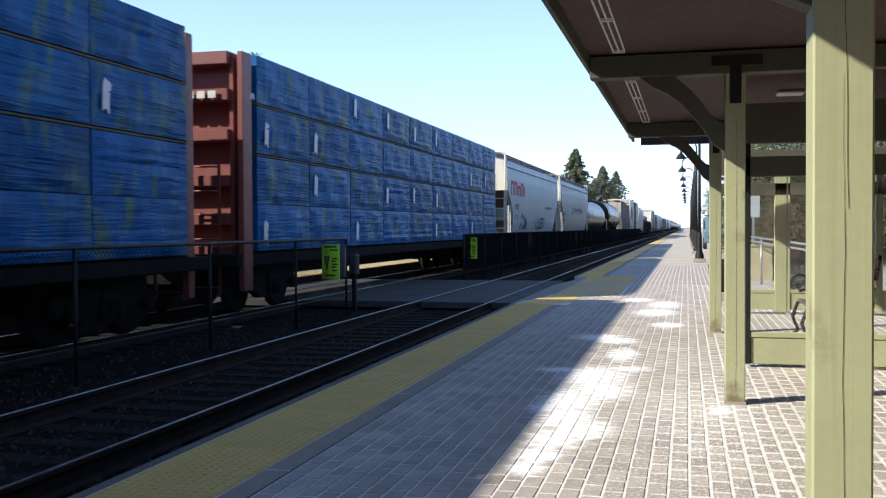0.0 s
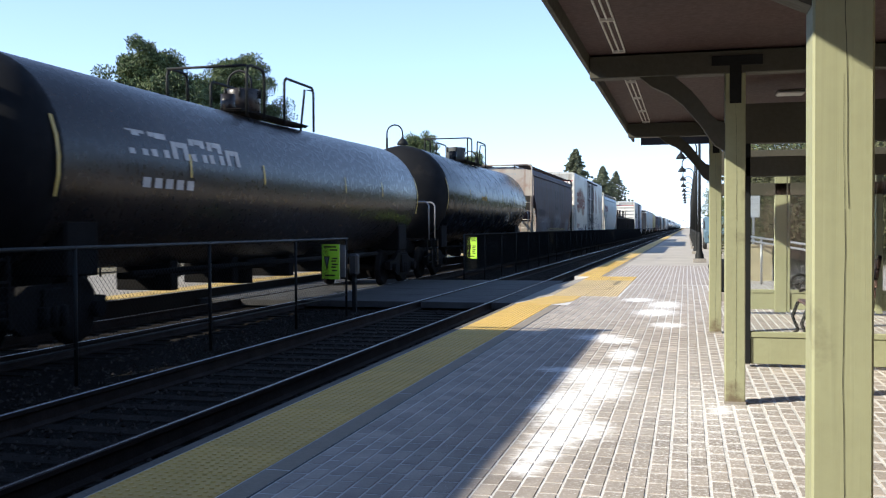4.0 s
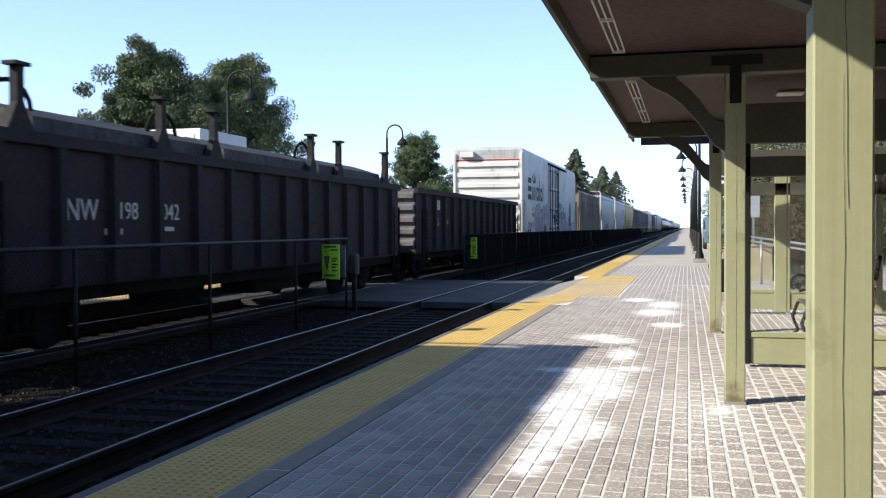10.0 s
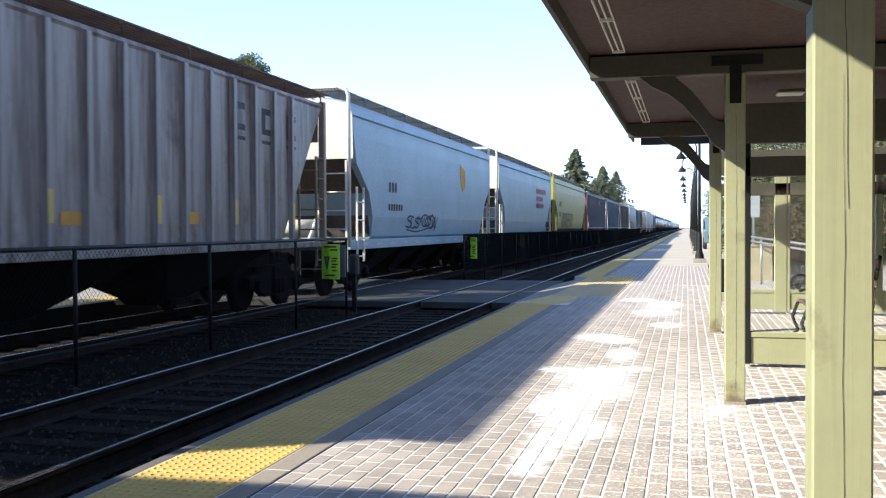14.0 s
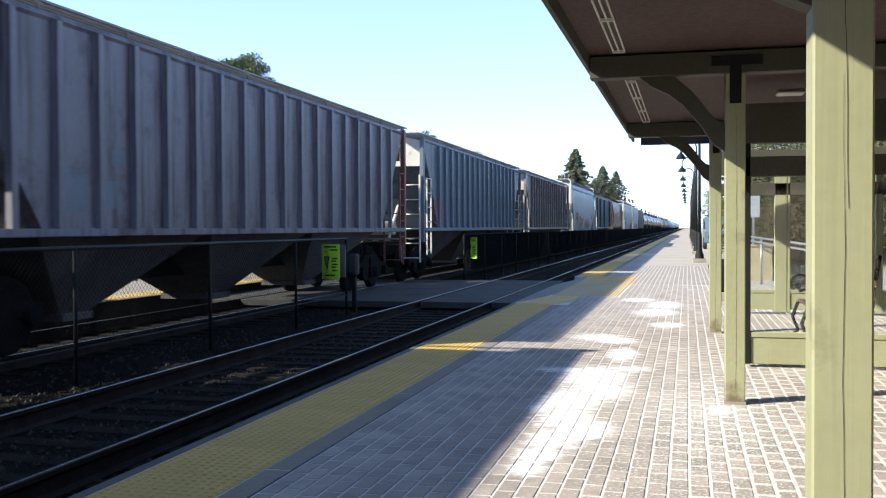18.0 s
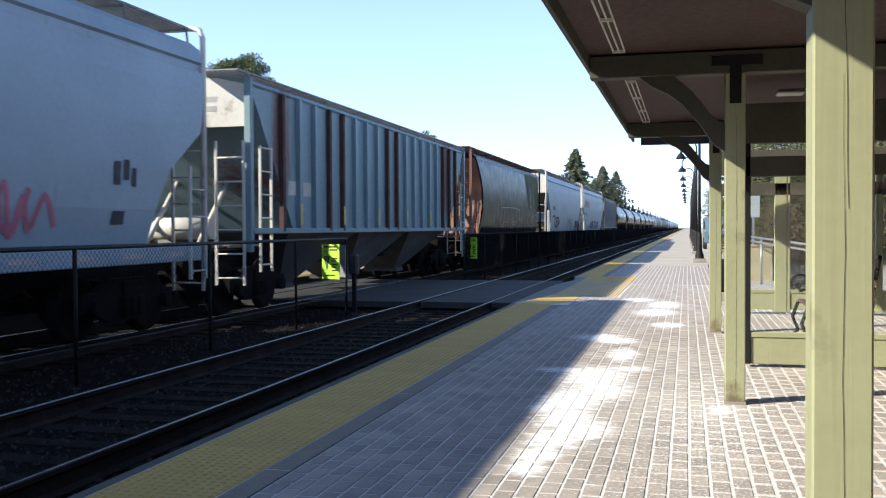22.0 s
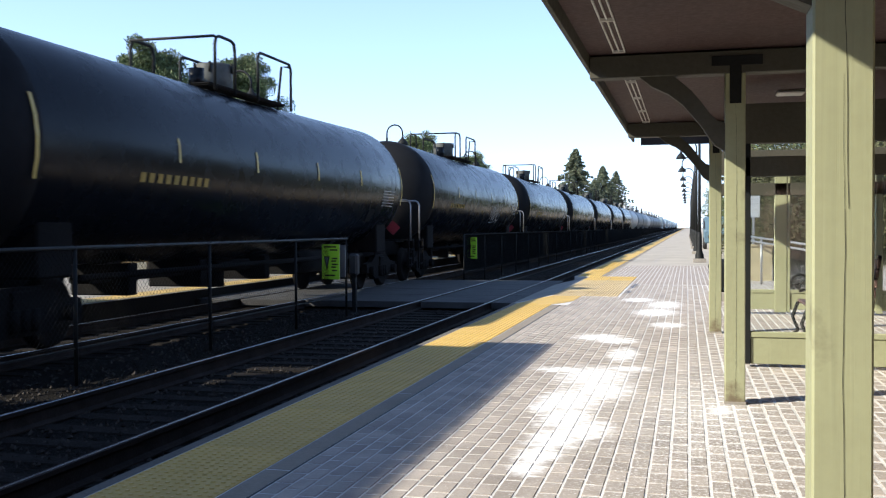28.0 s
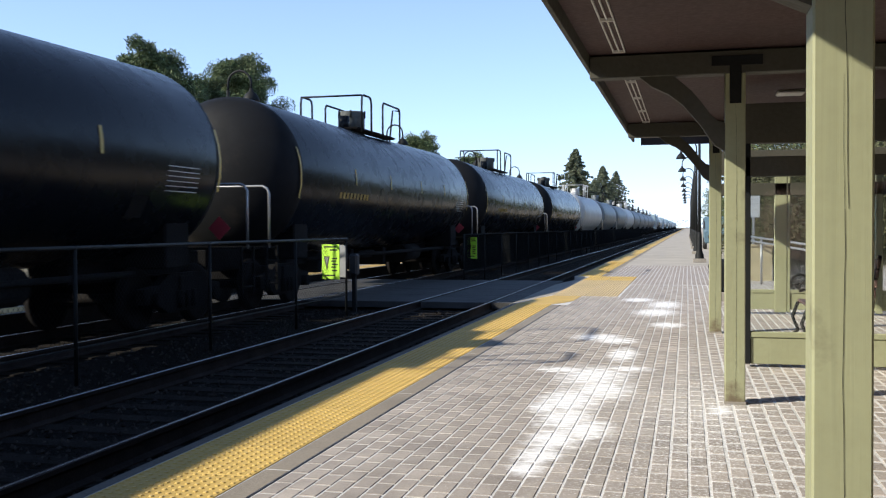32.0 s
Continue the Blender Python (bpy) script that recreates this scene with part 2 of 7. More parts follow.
def prism(bm, pts, a, b, axis="y"):
    """A flat outline pushed from a to b along an axis; pts are the other two coordinates."""
    put = {"y": lambda p, t: (p[0], t, p[1]), "x": lambda p, t: (t, p[0], p[1]), "z": lambda p, t: (p[0], p[1], t)}[axis]
    r0, r1 = [bm.verts.new(put(p, a)) for p in pts], [bm.verts.new(put(p, b)) for p in pts]
    n = len(pts)
    fs = [bm.faces.new((r0[i], r0[(i + 1) % n], r1[(i + 1) % n], r1[i])) for i in range(n)]
    fs += [bm.faces.new(r0[::-1]), bm.faces.new(r1)]
    bmesh.ops.recalc_face_normals(bm, faces=fs)
    return fs


def mesh_of(name, bm, m):
    me = bpy.data.meshes.new(name)
    bm.to_mesh(me)
    bm.free()
    me.materials.append(m)
    return me


def part(name, bm, m, parent=None, label="", at=None):
    """One mesh object from a bmesh (or a mesh to share), under a thing or a part."""
    me = bm if isinstance(bm, bpy.types.Mesh) else mesh_of(name, bm, m)
    ob = new(name, me)
    if parent:
        ob.parent = parent
    if at is not None:
        ob.matrix_basis = at if isinstance(at, Matrix) else Matrix.Translation(at)
    return tagged(ob, label)


def thing(name, label, category, group="", at=(0, 0, 0)):
    ob = new(name)
    ob.location = at
    ob.empty_display_size = 0.2
    return tagged(ob, label, category, group)


def cube(name, x0, x1, y0, y1, z0, z1, m, parent=None, bev=0.0, label=""):
    bm = bmesh.new()
    box(bm, x0, x1, y0, y1, z0, z1, bev)
    return part(name, bm, m, parent, label)

# ---------------------------------------------------------------- ground, tracks, platforms
RAIL_Z = -0.20
NEAR_TRACK, FAR_TRACK = -4.585, -8.555
FAR_END = 900.0


def ground():
    bm = bmesh.new()
    box(bm, -1500, 1500, -200, 3000, -1.2, -0.62)
    tagged(part("ground", bm, M_EARTH, None), "flat dry winter ground reaching the horizon", "ground", kind="structure")
    bm = bmesh.new()
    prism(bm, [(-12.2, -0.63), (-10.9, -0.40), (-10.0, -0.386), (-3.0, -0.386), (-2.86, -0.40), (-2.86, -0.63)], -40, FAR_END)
    tagged(part("track_bed", bm, M_BALLAST, None), "crushed-stone ballast bed under two tracks, darkened for shade", "ballast", kind="structure")


def track(cx):
    t = thing("railway_track", "steel rails on dark wooden ties in stone ballast", "track", "tracks")
    tagged(t, kind="structure")
    for sx in (-0.7525, 0.7525):
        bm = bmesh.new()
        prof = [(-0.07, -0.172), (0.07, -0.172), (0.07, -0.16), (0.015, -0.14), (0.012, -0.05), (0.036, -0.035), (0.036, -0.004), (-0.036, -0.004), (-0.036, -0.035), (-0.012, -0.05), (-0.015, -0.14), (-0.07, -0.16)]
        prism(bm, [(cx + sx + a, RAIL_Z + b) for a, b in prof], -40, FAR_END)
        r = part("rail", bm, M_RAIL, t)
        # Shiny strip width is set per rail to fit the glint in view.
        glint = 0.015 if sx < 0 else 0.010
        bm = bmesh.new()
        prism(bm, [(cx + sx - glint, RAIL_Z - 0.004), (cx + sx + glint, RAIL_Z - 0.004), (cx + sx + glint * 0.8, RAIL_Z), (cx + sx - glint * 0.8, RAIL_Z)], -40, FAR_END)
        part("rail_head", bm, M_RAILTOP, r, "shiny worn running surface")
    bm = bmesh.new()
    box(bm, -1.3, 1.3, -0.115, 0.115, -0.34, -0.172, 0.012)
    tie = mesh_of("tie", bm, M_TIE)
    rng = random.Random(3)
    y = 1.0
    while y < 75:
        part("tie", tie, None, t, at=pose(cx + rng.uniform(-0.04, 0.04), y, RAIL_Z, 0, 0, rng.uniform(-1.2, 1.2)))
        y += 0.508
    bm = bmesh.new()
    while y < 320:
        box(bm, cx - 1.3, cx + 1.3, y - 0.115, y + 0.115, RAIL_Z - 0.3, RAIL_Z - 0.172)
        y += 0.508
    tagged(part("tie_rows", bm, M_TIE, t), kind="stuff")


def stones():
    """Loose stones of the ballast between the tracks and beside them."""
    rng = np.random.default_rng(5)
    n = 9000
    xs = rng.uniform(-7.4, -2.95, n)
    ys = 3.5 + 30 * rng.random(n) ** 1.5
    base = np.array([(1, 0, 0), (0, 1, 0), (-1, 0, 0), (0, -1, 0), (0, 0, 1), (0, 0, -1)], float)
    tri = np.array([(0, 1, 4), (1, 2, 4), (2, 3, 4), (3, 0, 4), (1, 0, 5), (2, 1, 5), (3, 2, 5), (0, 3, 5)])
    vs, fs = [], []
    for i in range(n):
        s = rng.uniform(0.012, 0.028)
        v = base * s * rng.uniform(0.6, 1.3, (6, 1))
        a = rng.uniform(0, 6.28)
        c, d = math.cos(a), math.sin(a)
        v = np.column_stack((v[:, 0] * c - v[:, 1] * d, v[:, 0] * d + v[:, 1] * c, v[:, 2]))
        vs.append(v + (xs[i], ys[i], -0.379 + rng.uniform(-0.008, 0.012)))
        fs.append(tri + 6 * i)
    me = bpy.data.meshes.new("ballast_stones")
    me.from_pydata(np.concatenate(vs).tolist(), [], np.concatenate(fs).tolist())
    me.materials.append(M_STONE)
    tagged(new("ballast_stones", me), "loose crushed grey stones between the rails", "ballast", kind="stuff")


EDGE, YEL0, YEL1, BAND = -2.865, -2.795, -2.185, -2.03
MOUTH, MOUTH0, MOUTH1 = -2.47, 18.6, 25.5
COURSE, BRICK = 0.1016, 0.2032


SALT = [(-1.0, 11.4, 0, 0.46, 0.58, 30), (-0.78, 11.1, 0, 0.4, 0.52, 30), (-1.08, 8.72, 0, 0.4, 0.3, 30), (-0.78, 8.4, 0, 0.5, 0.99, 30), (-0.66, 7.7, 0, 0.4, 0.87, 30), (-0.84, 7.2, 0, 0.4, 0.93, 30),
        (-0.8, 6.5, 0, 0.31, 0.75, 30), (-0.62, 6.15, 0, 0.27, 0.58, 30), (-0.78, 5.85, 0, 0.27, 0.58, 30), (-0.81, 5.4, 0, 0.21, 0.42, 30), (-0.83, 5.1, 0, 0.16, 0.28, 30), (-0.46, 14.9, 0, 0.53, 1.1, 30),
        (-0.26, 13.0, 0, 0.37, 0.6, 30), (-0.83, 17.4, 0, 0.47, 0.8, 30), (-0.37, 16.4, 0, 0.44, 1.3, 30), (0.22, 7.0, 0, 0.12, 0.3, 30), (-0.62, 9.9, 0, 0.25, 0.85, 30), (-0.98, 6.9, 0, 0.18, 0.47, 30),
        (-0.5, 8.9, 0, 0.32, 0.28, 30)]


def salted(m, more=0.0):
    """Road salt spilt in a few places on the paving."""
    m = blotted(m, (0.88, 0.87, 0.86), [(0.1, 7.0, 0, 1.9, 7.5, 30)], 0.66 - more, 0.76 - more, scale=48.0, weight=0.2, world_space=True, strength=0.75)
    return blotted(m, (0.93, 0.92, 0.91), SALT, 0.66 - more, 0.96 - more, scale=11.0, weight=0.62, world_space=True, stretch=(0.8, 1.1, 1), strength=0.95)


def far_paving_material():
    """Paving too far off for single bricks: courses and joints."""
    m = mat("far_paving", (0.34, 0.29, 0.25), 0.85, var=0.15, scale=1.2, fine=25, bump=0.1)
    n, l = m.node_tree.nodes, m.node_tree.links
    b = n["Principled BSDF"]
    old = b.inputs["Base Color"].links[0].from_socket
    mp = n.new("ShaderNodeMapping")
    mp.inputs["Rotation"].default_value = (0, 0, radians(90))
    l.new(n.new("ShaderNodeTexCoord").outputs["Object"], mp.inputs["Vector"])
    br = n.new("ShaderNodeTexBrick")
    br.inputs["Scale"].default_value = 1.0
    br.inputs["Brick Width"].default_value, br.inputs["Row Height"].default_value = BRICK, COURSE
    br.inputs["Mortar Size"].default_value = 0.010
    l.new(mp.outputs["Vector"], br.inputs["Vector"])
    l.new(old, br.inputs["Color1"])
    l.new(old, br.inputs["Color2"])
    br.inputs["Mortar"].default_value = (0.62, 0.59, 0.55, 1)
    l.new(br.outputs["Color"], b.inputs["Base Color"])
    return m


def platform():
    bm = bmesh.new()
    prism(bm, [(EDGE, -12), (14.0, -12), (14.0, FAR_END), (EDGE, FAR_END), (EDGE, MOUTH1 + 0.06), (MOUTH, MOUTH1), (MOUTH, MOUTH0), (-2.62, 17.6), (EDGE, 16.3)], -0.62, -0.0018, "z")
    tagged(part("platform", bm, M_MORTAR, None), "low station platform with brick paving", "platform", kind="structure")
    bm = bmesh.new()
    box(bm, EDGE - 0.02, YEL0, -12, 16.3, -0.30, 0.0, 0.01)
    box(bm, EDGE - 0.02, YEL0, MOUTH1 + 0.2, FAR_END, -0.30, 0.0, 0.01)
    tagged(part("platform_edge", bm, M_EDGE, None), "pale concrete edge of the platform", "kerb", kind="structure")
    bm = bmesh.new()
    y = -12.3
    while y < 15.9:
        box(bm, YEL1 + 0.002, BAND - 0.008, y, min(y + 2.43, 16.1), -0.1, 0.0, 0.006)
        y += 2.44
    box(bm, YEL1, BAND, 25.6, FAR_END, -0.1, 0.0, 0.006)
    tagged(part("paving_border", bm, M_BAND, None), "concrete band beside the yellow warning strip", "kerb", kind="structure")
    bm = bmesh.new()
    box(bm, BAND - 0.0075, BAND + 0.004, -12, 16.1, -0.1, 0.0004)
    tagged(part("expansion_joint", bm, M_BLACK, None), "open dark joint between the concrete band and the bricks", "joint", kind="structure")
    bm = bmesh.new()
    box(bm, BAND, 14.0, 22.05, 33.0, -0.1, 0.0006)
    box(bm, BAND, 14.0, -12, 2.48, -0.1, 0.0006)
    box(bm, 4.25, 14.0, 2.48, 22.05, -0.1, 0.0006)
    tagged(part("far_paving", bm, far_paving_material(), None), "brick paving of the platform, far off", "paving", kind="structure")
    bm = bmesh.new()
    y = 33.0
    while y < 150:
        box(bm, BAND, 14.0, y + 0.006, y + 3.0, -0.1, 0.0006)
        y += 3.0
    box(bm, BAND, 14.0, y + 0.006, FAR_END, -0.1, 0.0006)
    tagged(part("concrete_paving", bm, M_FARCONC, None), "pale concrete slabs of the outer platform", "paving", kind="structure")


def tactile():
    """Yellow tiles with rows of small domes, wider at the foot crossing."""
    strip = thing("tactile_strip", "yellow warning tiles with raised domes along the platform edge", "tactile paving")
    tagged(strip, kind="structure")
    bm = bmesh.new()
    w = (YEL1 - YEL0)
    box(bm, 0.002, w - 0.002, 0.002, 0.608, -0.05, 0.0, 0.003)
    for i in range(11):
        for j in range(10):
            cx, cy = (i + 0.5) * w / 11, (j + 0.5) * 0.061
            a = [bm.verts.new((cx + math.cos(k * 1.0472) * 0.0155, cy + math.sin(k * 1.0472) * 0.0155, 0.0)) for k in range(6)]
            c = [bm.verts.new((cx + math.cos(k * 1.0472) * 0.009, cy + math.sin(k * 1.0472) * 0.009, 0.006)) for k in range(6)]
            for k in range(6):
                bm.faces.new((a[k], a[(k + 1) % 6], c[(k + 1) % 6], c[k]))
            bm.faces.new(c)
    tile = mesh_of("tile", bm, M_YELLOW)
    tile.materials.append(M_DOME)
    for f in tile.polygons:
        f.material_index = 1 if f.center.z > 0.0045 else 0
    for k in range(46):
        y = 16.2 - 0.61 * (k - 17)
        if k < 18 or y > -1.5:
            part("tile", tile, None, strip, at=(YEL0, y if k > 17 else MOUTH1 + 0.06 + 0.61 * k, 0.002))
    bm = bmesh.new()
    box(bm, YEL0, YEL1, MOUTH1 + 0.06 + 0.61 * 18, FAR_END, -0.05, 0.004)
    box(bm, YEL0, YEL1, -12, -1.1, -0.05, 0.004)
    tagged(part("far_tiles", bm, M_YELLOW, strip), kind="stuff")
    # the strip bends round the mouth of the foot crossing
    bm = bmesh.new()
    prism(bm, [(YEL0, 16.205), (YEL1, 16.205), (-2.04, 16.5), (-1.925, 17.0), (-1.915, 18.185), (MOUTH, 18.185), (-2.62, 17.5)], -0.05, 0.004, "z")
    part("corner_tile", bm, M_YELLOW, strip)
    # worn, dusty tiles across the mouth
    dusty = tile.copy()
    dusty.materials.clear()
    dusty.materials.append(M_DUSTY)
    dusty.materials.append(M_DUSTY_DOME)
    for j in range(12):
        for x in (MOUTH, MOUTH + 0.612):
            part("tile", tile if j > 8 else dusty, None, strip, at=(x, 18.19 + j * 0.61, 0.002))


def crossing():
    """Rubber panels that carry the foot crossing over both tracks."""
    t = thing("foot_crossing", "dark rubber panels of a foot crossing between the rails", "crossing")
    tagged(t, kind="structure")
    for k in range(3):
        bm = bmesh.new()
        ya = MOUTH0 + 0.02 + k * 2.3
        prism(bm, [(-3.35, -0.4), (-3.35, RAIL_Z - 0.004), (MOUTH - 0.012, -0.012), (MOUTH - 0.012, -0.4)], ya, ya + 2.28)
        part("ramp_panel", bm, M_CONC, t, "sloping concrete panel up to the platform")
    for x0, x1 in ((-3.362, NEAR_TRACK + 0.80), (NEAR_TRACK + 0.66, NEAR_TRACK - 0.66), (NEAR_TRACK - 0.80, FAR_TRACK + 0.80), (FAR_TRACK + 0.66, FAR_TRACK - 0.66), (FAR_TRACK - 0.8, -10.8)):
        for k in range(4):
            cube("crossing_panel", min(x0, x1), max(x0, x1), 19.0 + k * 2.05, 21.03 + k * 2.05, -0.34, RAIL_Z - 0.005, M_PANEL, t, 0.01)


M_FARCONC = mat("pale_concrete", (0.46, 0.42, 0.36), 0.85, var=0.12, scale=0.8, fine=30, bump=0.2, dirt=(0.3, 0.27, 0.22), dirt_amount=0.2, dirt_scale=0.5)
M_BAND = mat("band_concrete", (0.29, 0.25, 0.195), 0.85, var=0.18, scale=1.2, fine=45, bump=0.35, dirt=(0.17, 0.15, 0.12), dirt_amount=0.3)
M_DUSTY = mat("dusty_tactile", (0.54, 0.42, 0.22), 0.75, var=0.15, scale=2.0, fine=30, dirt=(0.40, 0.36, 0.28), dirt_amount=0.3, rand=0.06)
M_DUSTY_DOME = mat("dusty_dome", (0.62, 0.52, 0.32), 0.7, var=0.15, scale=3.0, fine=30)
M_MORTAR = salted(mat("joint_sand", (0.66, 0.645, 0.61), 0.9, var=0.2, scale=2, fine=60, bump=0.5, world_space=True), 0.05)
M_PANEL = mat("crossing_rubber", (0.05, 0.049, 0.048), 0.8, var=0.3, scale=2, fine=40, bump=0.4)
ground()
track(NEAR_TRACK)
track(FAR_TRACK)
stones()
platform()
tactile()
crossing()


# ---------------------------------------------------------------- far platform and fence between the tracks
def far_side():
    bm = bmesh.new()
    box(bm, -16.5, -10.25, -12, FAR_END, -0.03, -0.02)
    far = tagged(part("far_platform", bm, M_CONC, None), "pale concrete platform beyond the far track", "platform", kind="structure")
    # Concrete base coloured near black for the shade on this face.
    cube("platform_base", -16.4, -10.3, -12, FAR_END, -0.62, -0.031, mat("shaded_base", (0.02, 0.019, 0.018), 0.95), far)
    bm = bmesh.new()
    box(bm, -11.0, -10.36, -12, FAR_END, -0.1, -0.012)
    tagged(part("far_tactile_strip", bm, mat("faded_yellow", (0.52, 0.36, 0.10), 0.75, var=0.25, scale=2), None), "yellow warning strip on the far platform edge", "tactile paving", kind="structure")


FENCE_X, FENCE_TOP = -6.3, 1.09


def fence(y0, y1, step):
    t = thing("track_fence", "black chain-link fence between the two tracks", "fence", "track fences")
    n = max(1, round((y1 - y0) / step))
    stands = [y1 - 0.04] + [y1 - 2.5 - 3.0 * i for i in range(7)] if y0 < 20 else [y0 + (y1 - y0) * i / n for i in range(min(n + 1, 60))]
    bm = bmesh.new()
    rod(bm, (0, 0, -0.40), (0, 0, FENCE_TOP + 0.02), 0.024, 8)
    post = mesh_of("post", bm, M_IRON)
    for y in stands:
        part("post", post, None, t, at=(FENCE_X, y, 0))
    bm = bmesh.new()
    rod(bm, (FENCE_X, y0, FENCE_TOP), (FENCE_X, y1, FENCE_TOP), 0.024, 8)
    part("top_rail", bm, M_IRON, t)
    bm = bmesh.new()
    rod(bm, (FENCE_X, y0, 0.02), (FENCE_X, y1, 0.02), 0.012, 6)
    part("bottom_wire", bm, M_IRON, t)
    # woven wire
    bm = bmesh.new()
    top, bot, pitch = FENCE_TOP - 0.02, 0.03, 0.075
    near = min(y1, y0 + 24) if y0 < 20 else y0 + 110
    k = y0 - (top - bot)
    while k < near:
        for sgn in (1, -1):
            a0, a1 = (k, k + (top - bot)) if sgn > 0 else (k + (top - bot), k)
            za, zb = bot, top
            if a0 < y0 or a1 < y0 or a0 > near or a1 > near:
                lo, hi = y0, near
                f = lambda y: bot + (y - a0) / (a1 - a0) * (top - bot)
                c0, c1 = min(max(a0, lo), hi), min(max(a1, lo), hi)
                if abs(c0 - c1) < 1e-4:
                    continue
                za, zb, a0, a1 = f(c0), f(c1), c0, c1
            d = 0.0022 if y0 < 20 else 0.0065
            vs = [bm.verts.new(q) for q in ((FENCE_X, a0 - d, za), (FENCE_X, a0 + d, za), (FENCE_X, a1 + d, zb), (FENCE_X, a1 - d, zb))]
            bm.faces.new(vs)
            vs = [bm.verts.new(q) for q in ((FENCE_X - d, a0, za), (FENCE_X + d, a0, za), (FENCE_X + d, a1, zb), (FENCE_X - d, a1, zb))]
            bm.faces.new(vs)
        k += pitch
    tagged(part("wire_mesh", bm, M_IRON, t), kind="stuff")
    return t


def fence_sign(y, seen_edge):
    s = thing("warning_sign", "lime-green pedestrian warning sign hung on the fence end", "sign", "fence signs", (FENCE_X + 0.05, y, 0))
    w = 0.40
    s.rotation_euler = (0, 0, radians(seen_edge))
    cube("sign_plate", -w / 2, w / 2, -0.004, 0.004, 0.37, 1.0, M_SIGN, s, 0.0)
    cube("sign_back_plate", -w / 2, w / 2, 0.006, 0.012, 0.37, 1.0, M_SIGNBACK, s)
    bm = bmesh.new()
    prism(bm, [(-0.15, 0.78), (-0.02, 0.78), (-0.085, 0.52)], -0.007, -0.0042)
    sym = part("yield_symbol", bm, M_BLACK, s)
    bm = bmesh.new()
    prism(bm, [(-0.125, 0.765), (-0.045, 0.765), (-0.085, 0.60)], -0.009, -0.0072)
    part("yield_inner", bm, M_SIGNBACK, sym)
    for i, (a, b, z) in enumerate(((-0.02, 0.16, 0.90), (0.03, 0.15, 0.745), (0.02, 0.13, 0.70), (0.03, 0.16, 0.64), (0.02, 0.12, 0.59), (0.03, 0.15, 0.53), (-0.15, 0.13, 0.955), (-0.13, 0.10, 0.44))):
        cube("text_bar", a, b, -0.0065, -0.0042, z - 0.014, z + 0.012, M_BLACK, s)


far_side()
fence(-3.0, 17.55, 2.85)
fence(27.6, 420.0, 2.95)
fence_sign(16.55, -18)
fence_sign(28.45, -30)
g = thing("grey_sign", "grey back of a sign on the fence end", "sign")
cube("sign_plate", -0.11, 0.11, -0.004, 0.004, 0.38, 0.98, M_SIGNBACK, g)
g.location, g.rotation_euler = (FENCE_X + 0.06, 17.05, 0), (0, 0, radians(-18))
M_CASE = mat("signal_case_paint", (0.035, 0.035, 0.035), 0.6, var=0.2)
g = thing("crossing_bell", "small grey signal case on a short post by the crossing", "signal", at=(FENCE_X - 0.15, 18.4, 0))
cube("case", -0.09, 0.09, -0.10, 0.10, 0.35, 0.78, M_CASE, g, 0.04)
cube("post", -0.04, 0.04, -0.04, 0.04, -0.39, 0.36, M_IRON, g)


# ---------------------------------------------------------------- shelter
# The first three posts stand unseen behind the camera.
POSTS = ((-11.9, 0.27), (-7.1, 0.27), (-2.3, 0.27), (2.53, 0.297), (7.27, 0.263), (12.11, 0.257))
POST_W = 0.142
M_GUTTER = mat("gutter_metal", (0.06, 0.075, 0.12), 0.5, 0.3, var=0.15)
M_GLASS = bpy.data.materials.new("window_glass")
M_GLASS.use_nodes = True
gb = M_GLASS.node_tree.nodes["Principled BSDF"]
gb.inputs["Base Color"].default_value = (0.93, 0.96, 0.95, 1)
gb.inputs["Roughness"].default_value, gb.inputs["Transmission Weight"].default_value, gb.inputs["IOR"].default_value = 0.02, 1.0, 1.45
M_WOOD = mat("bench_slats", (0.10, 0.055, 0.04), 0.55, var=0.2, scale=4, fine=40)


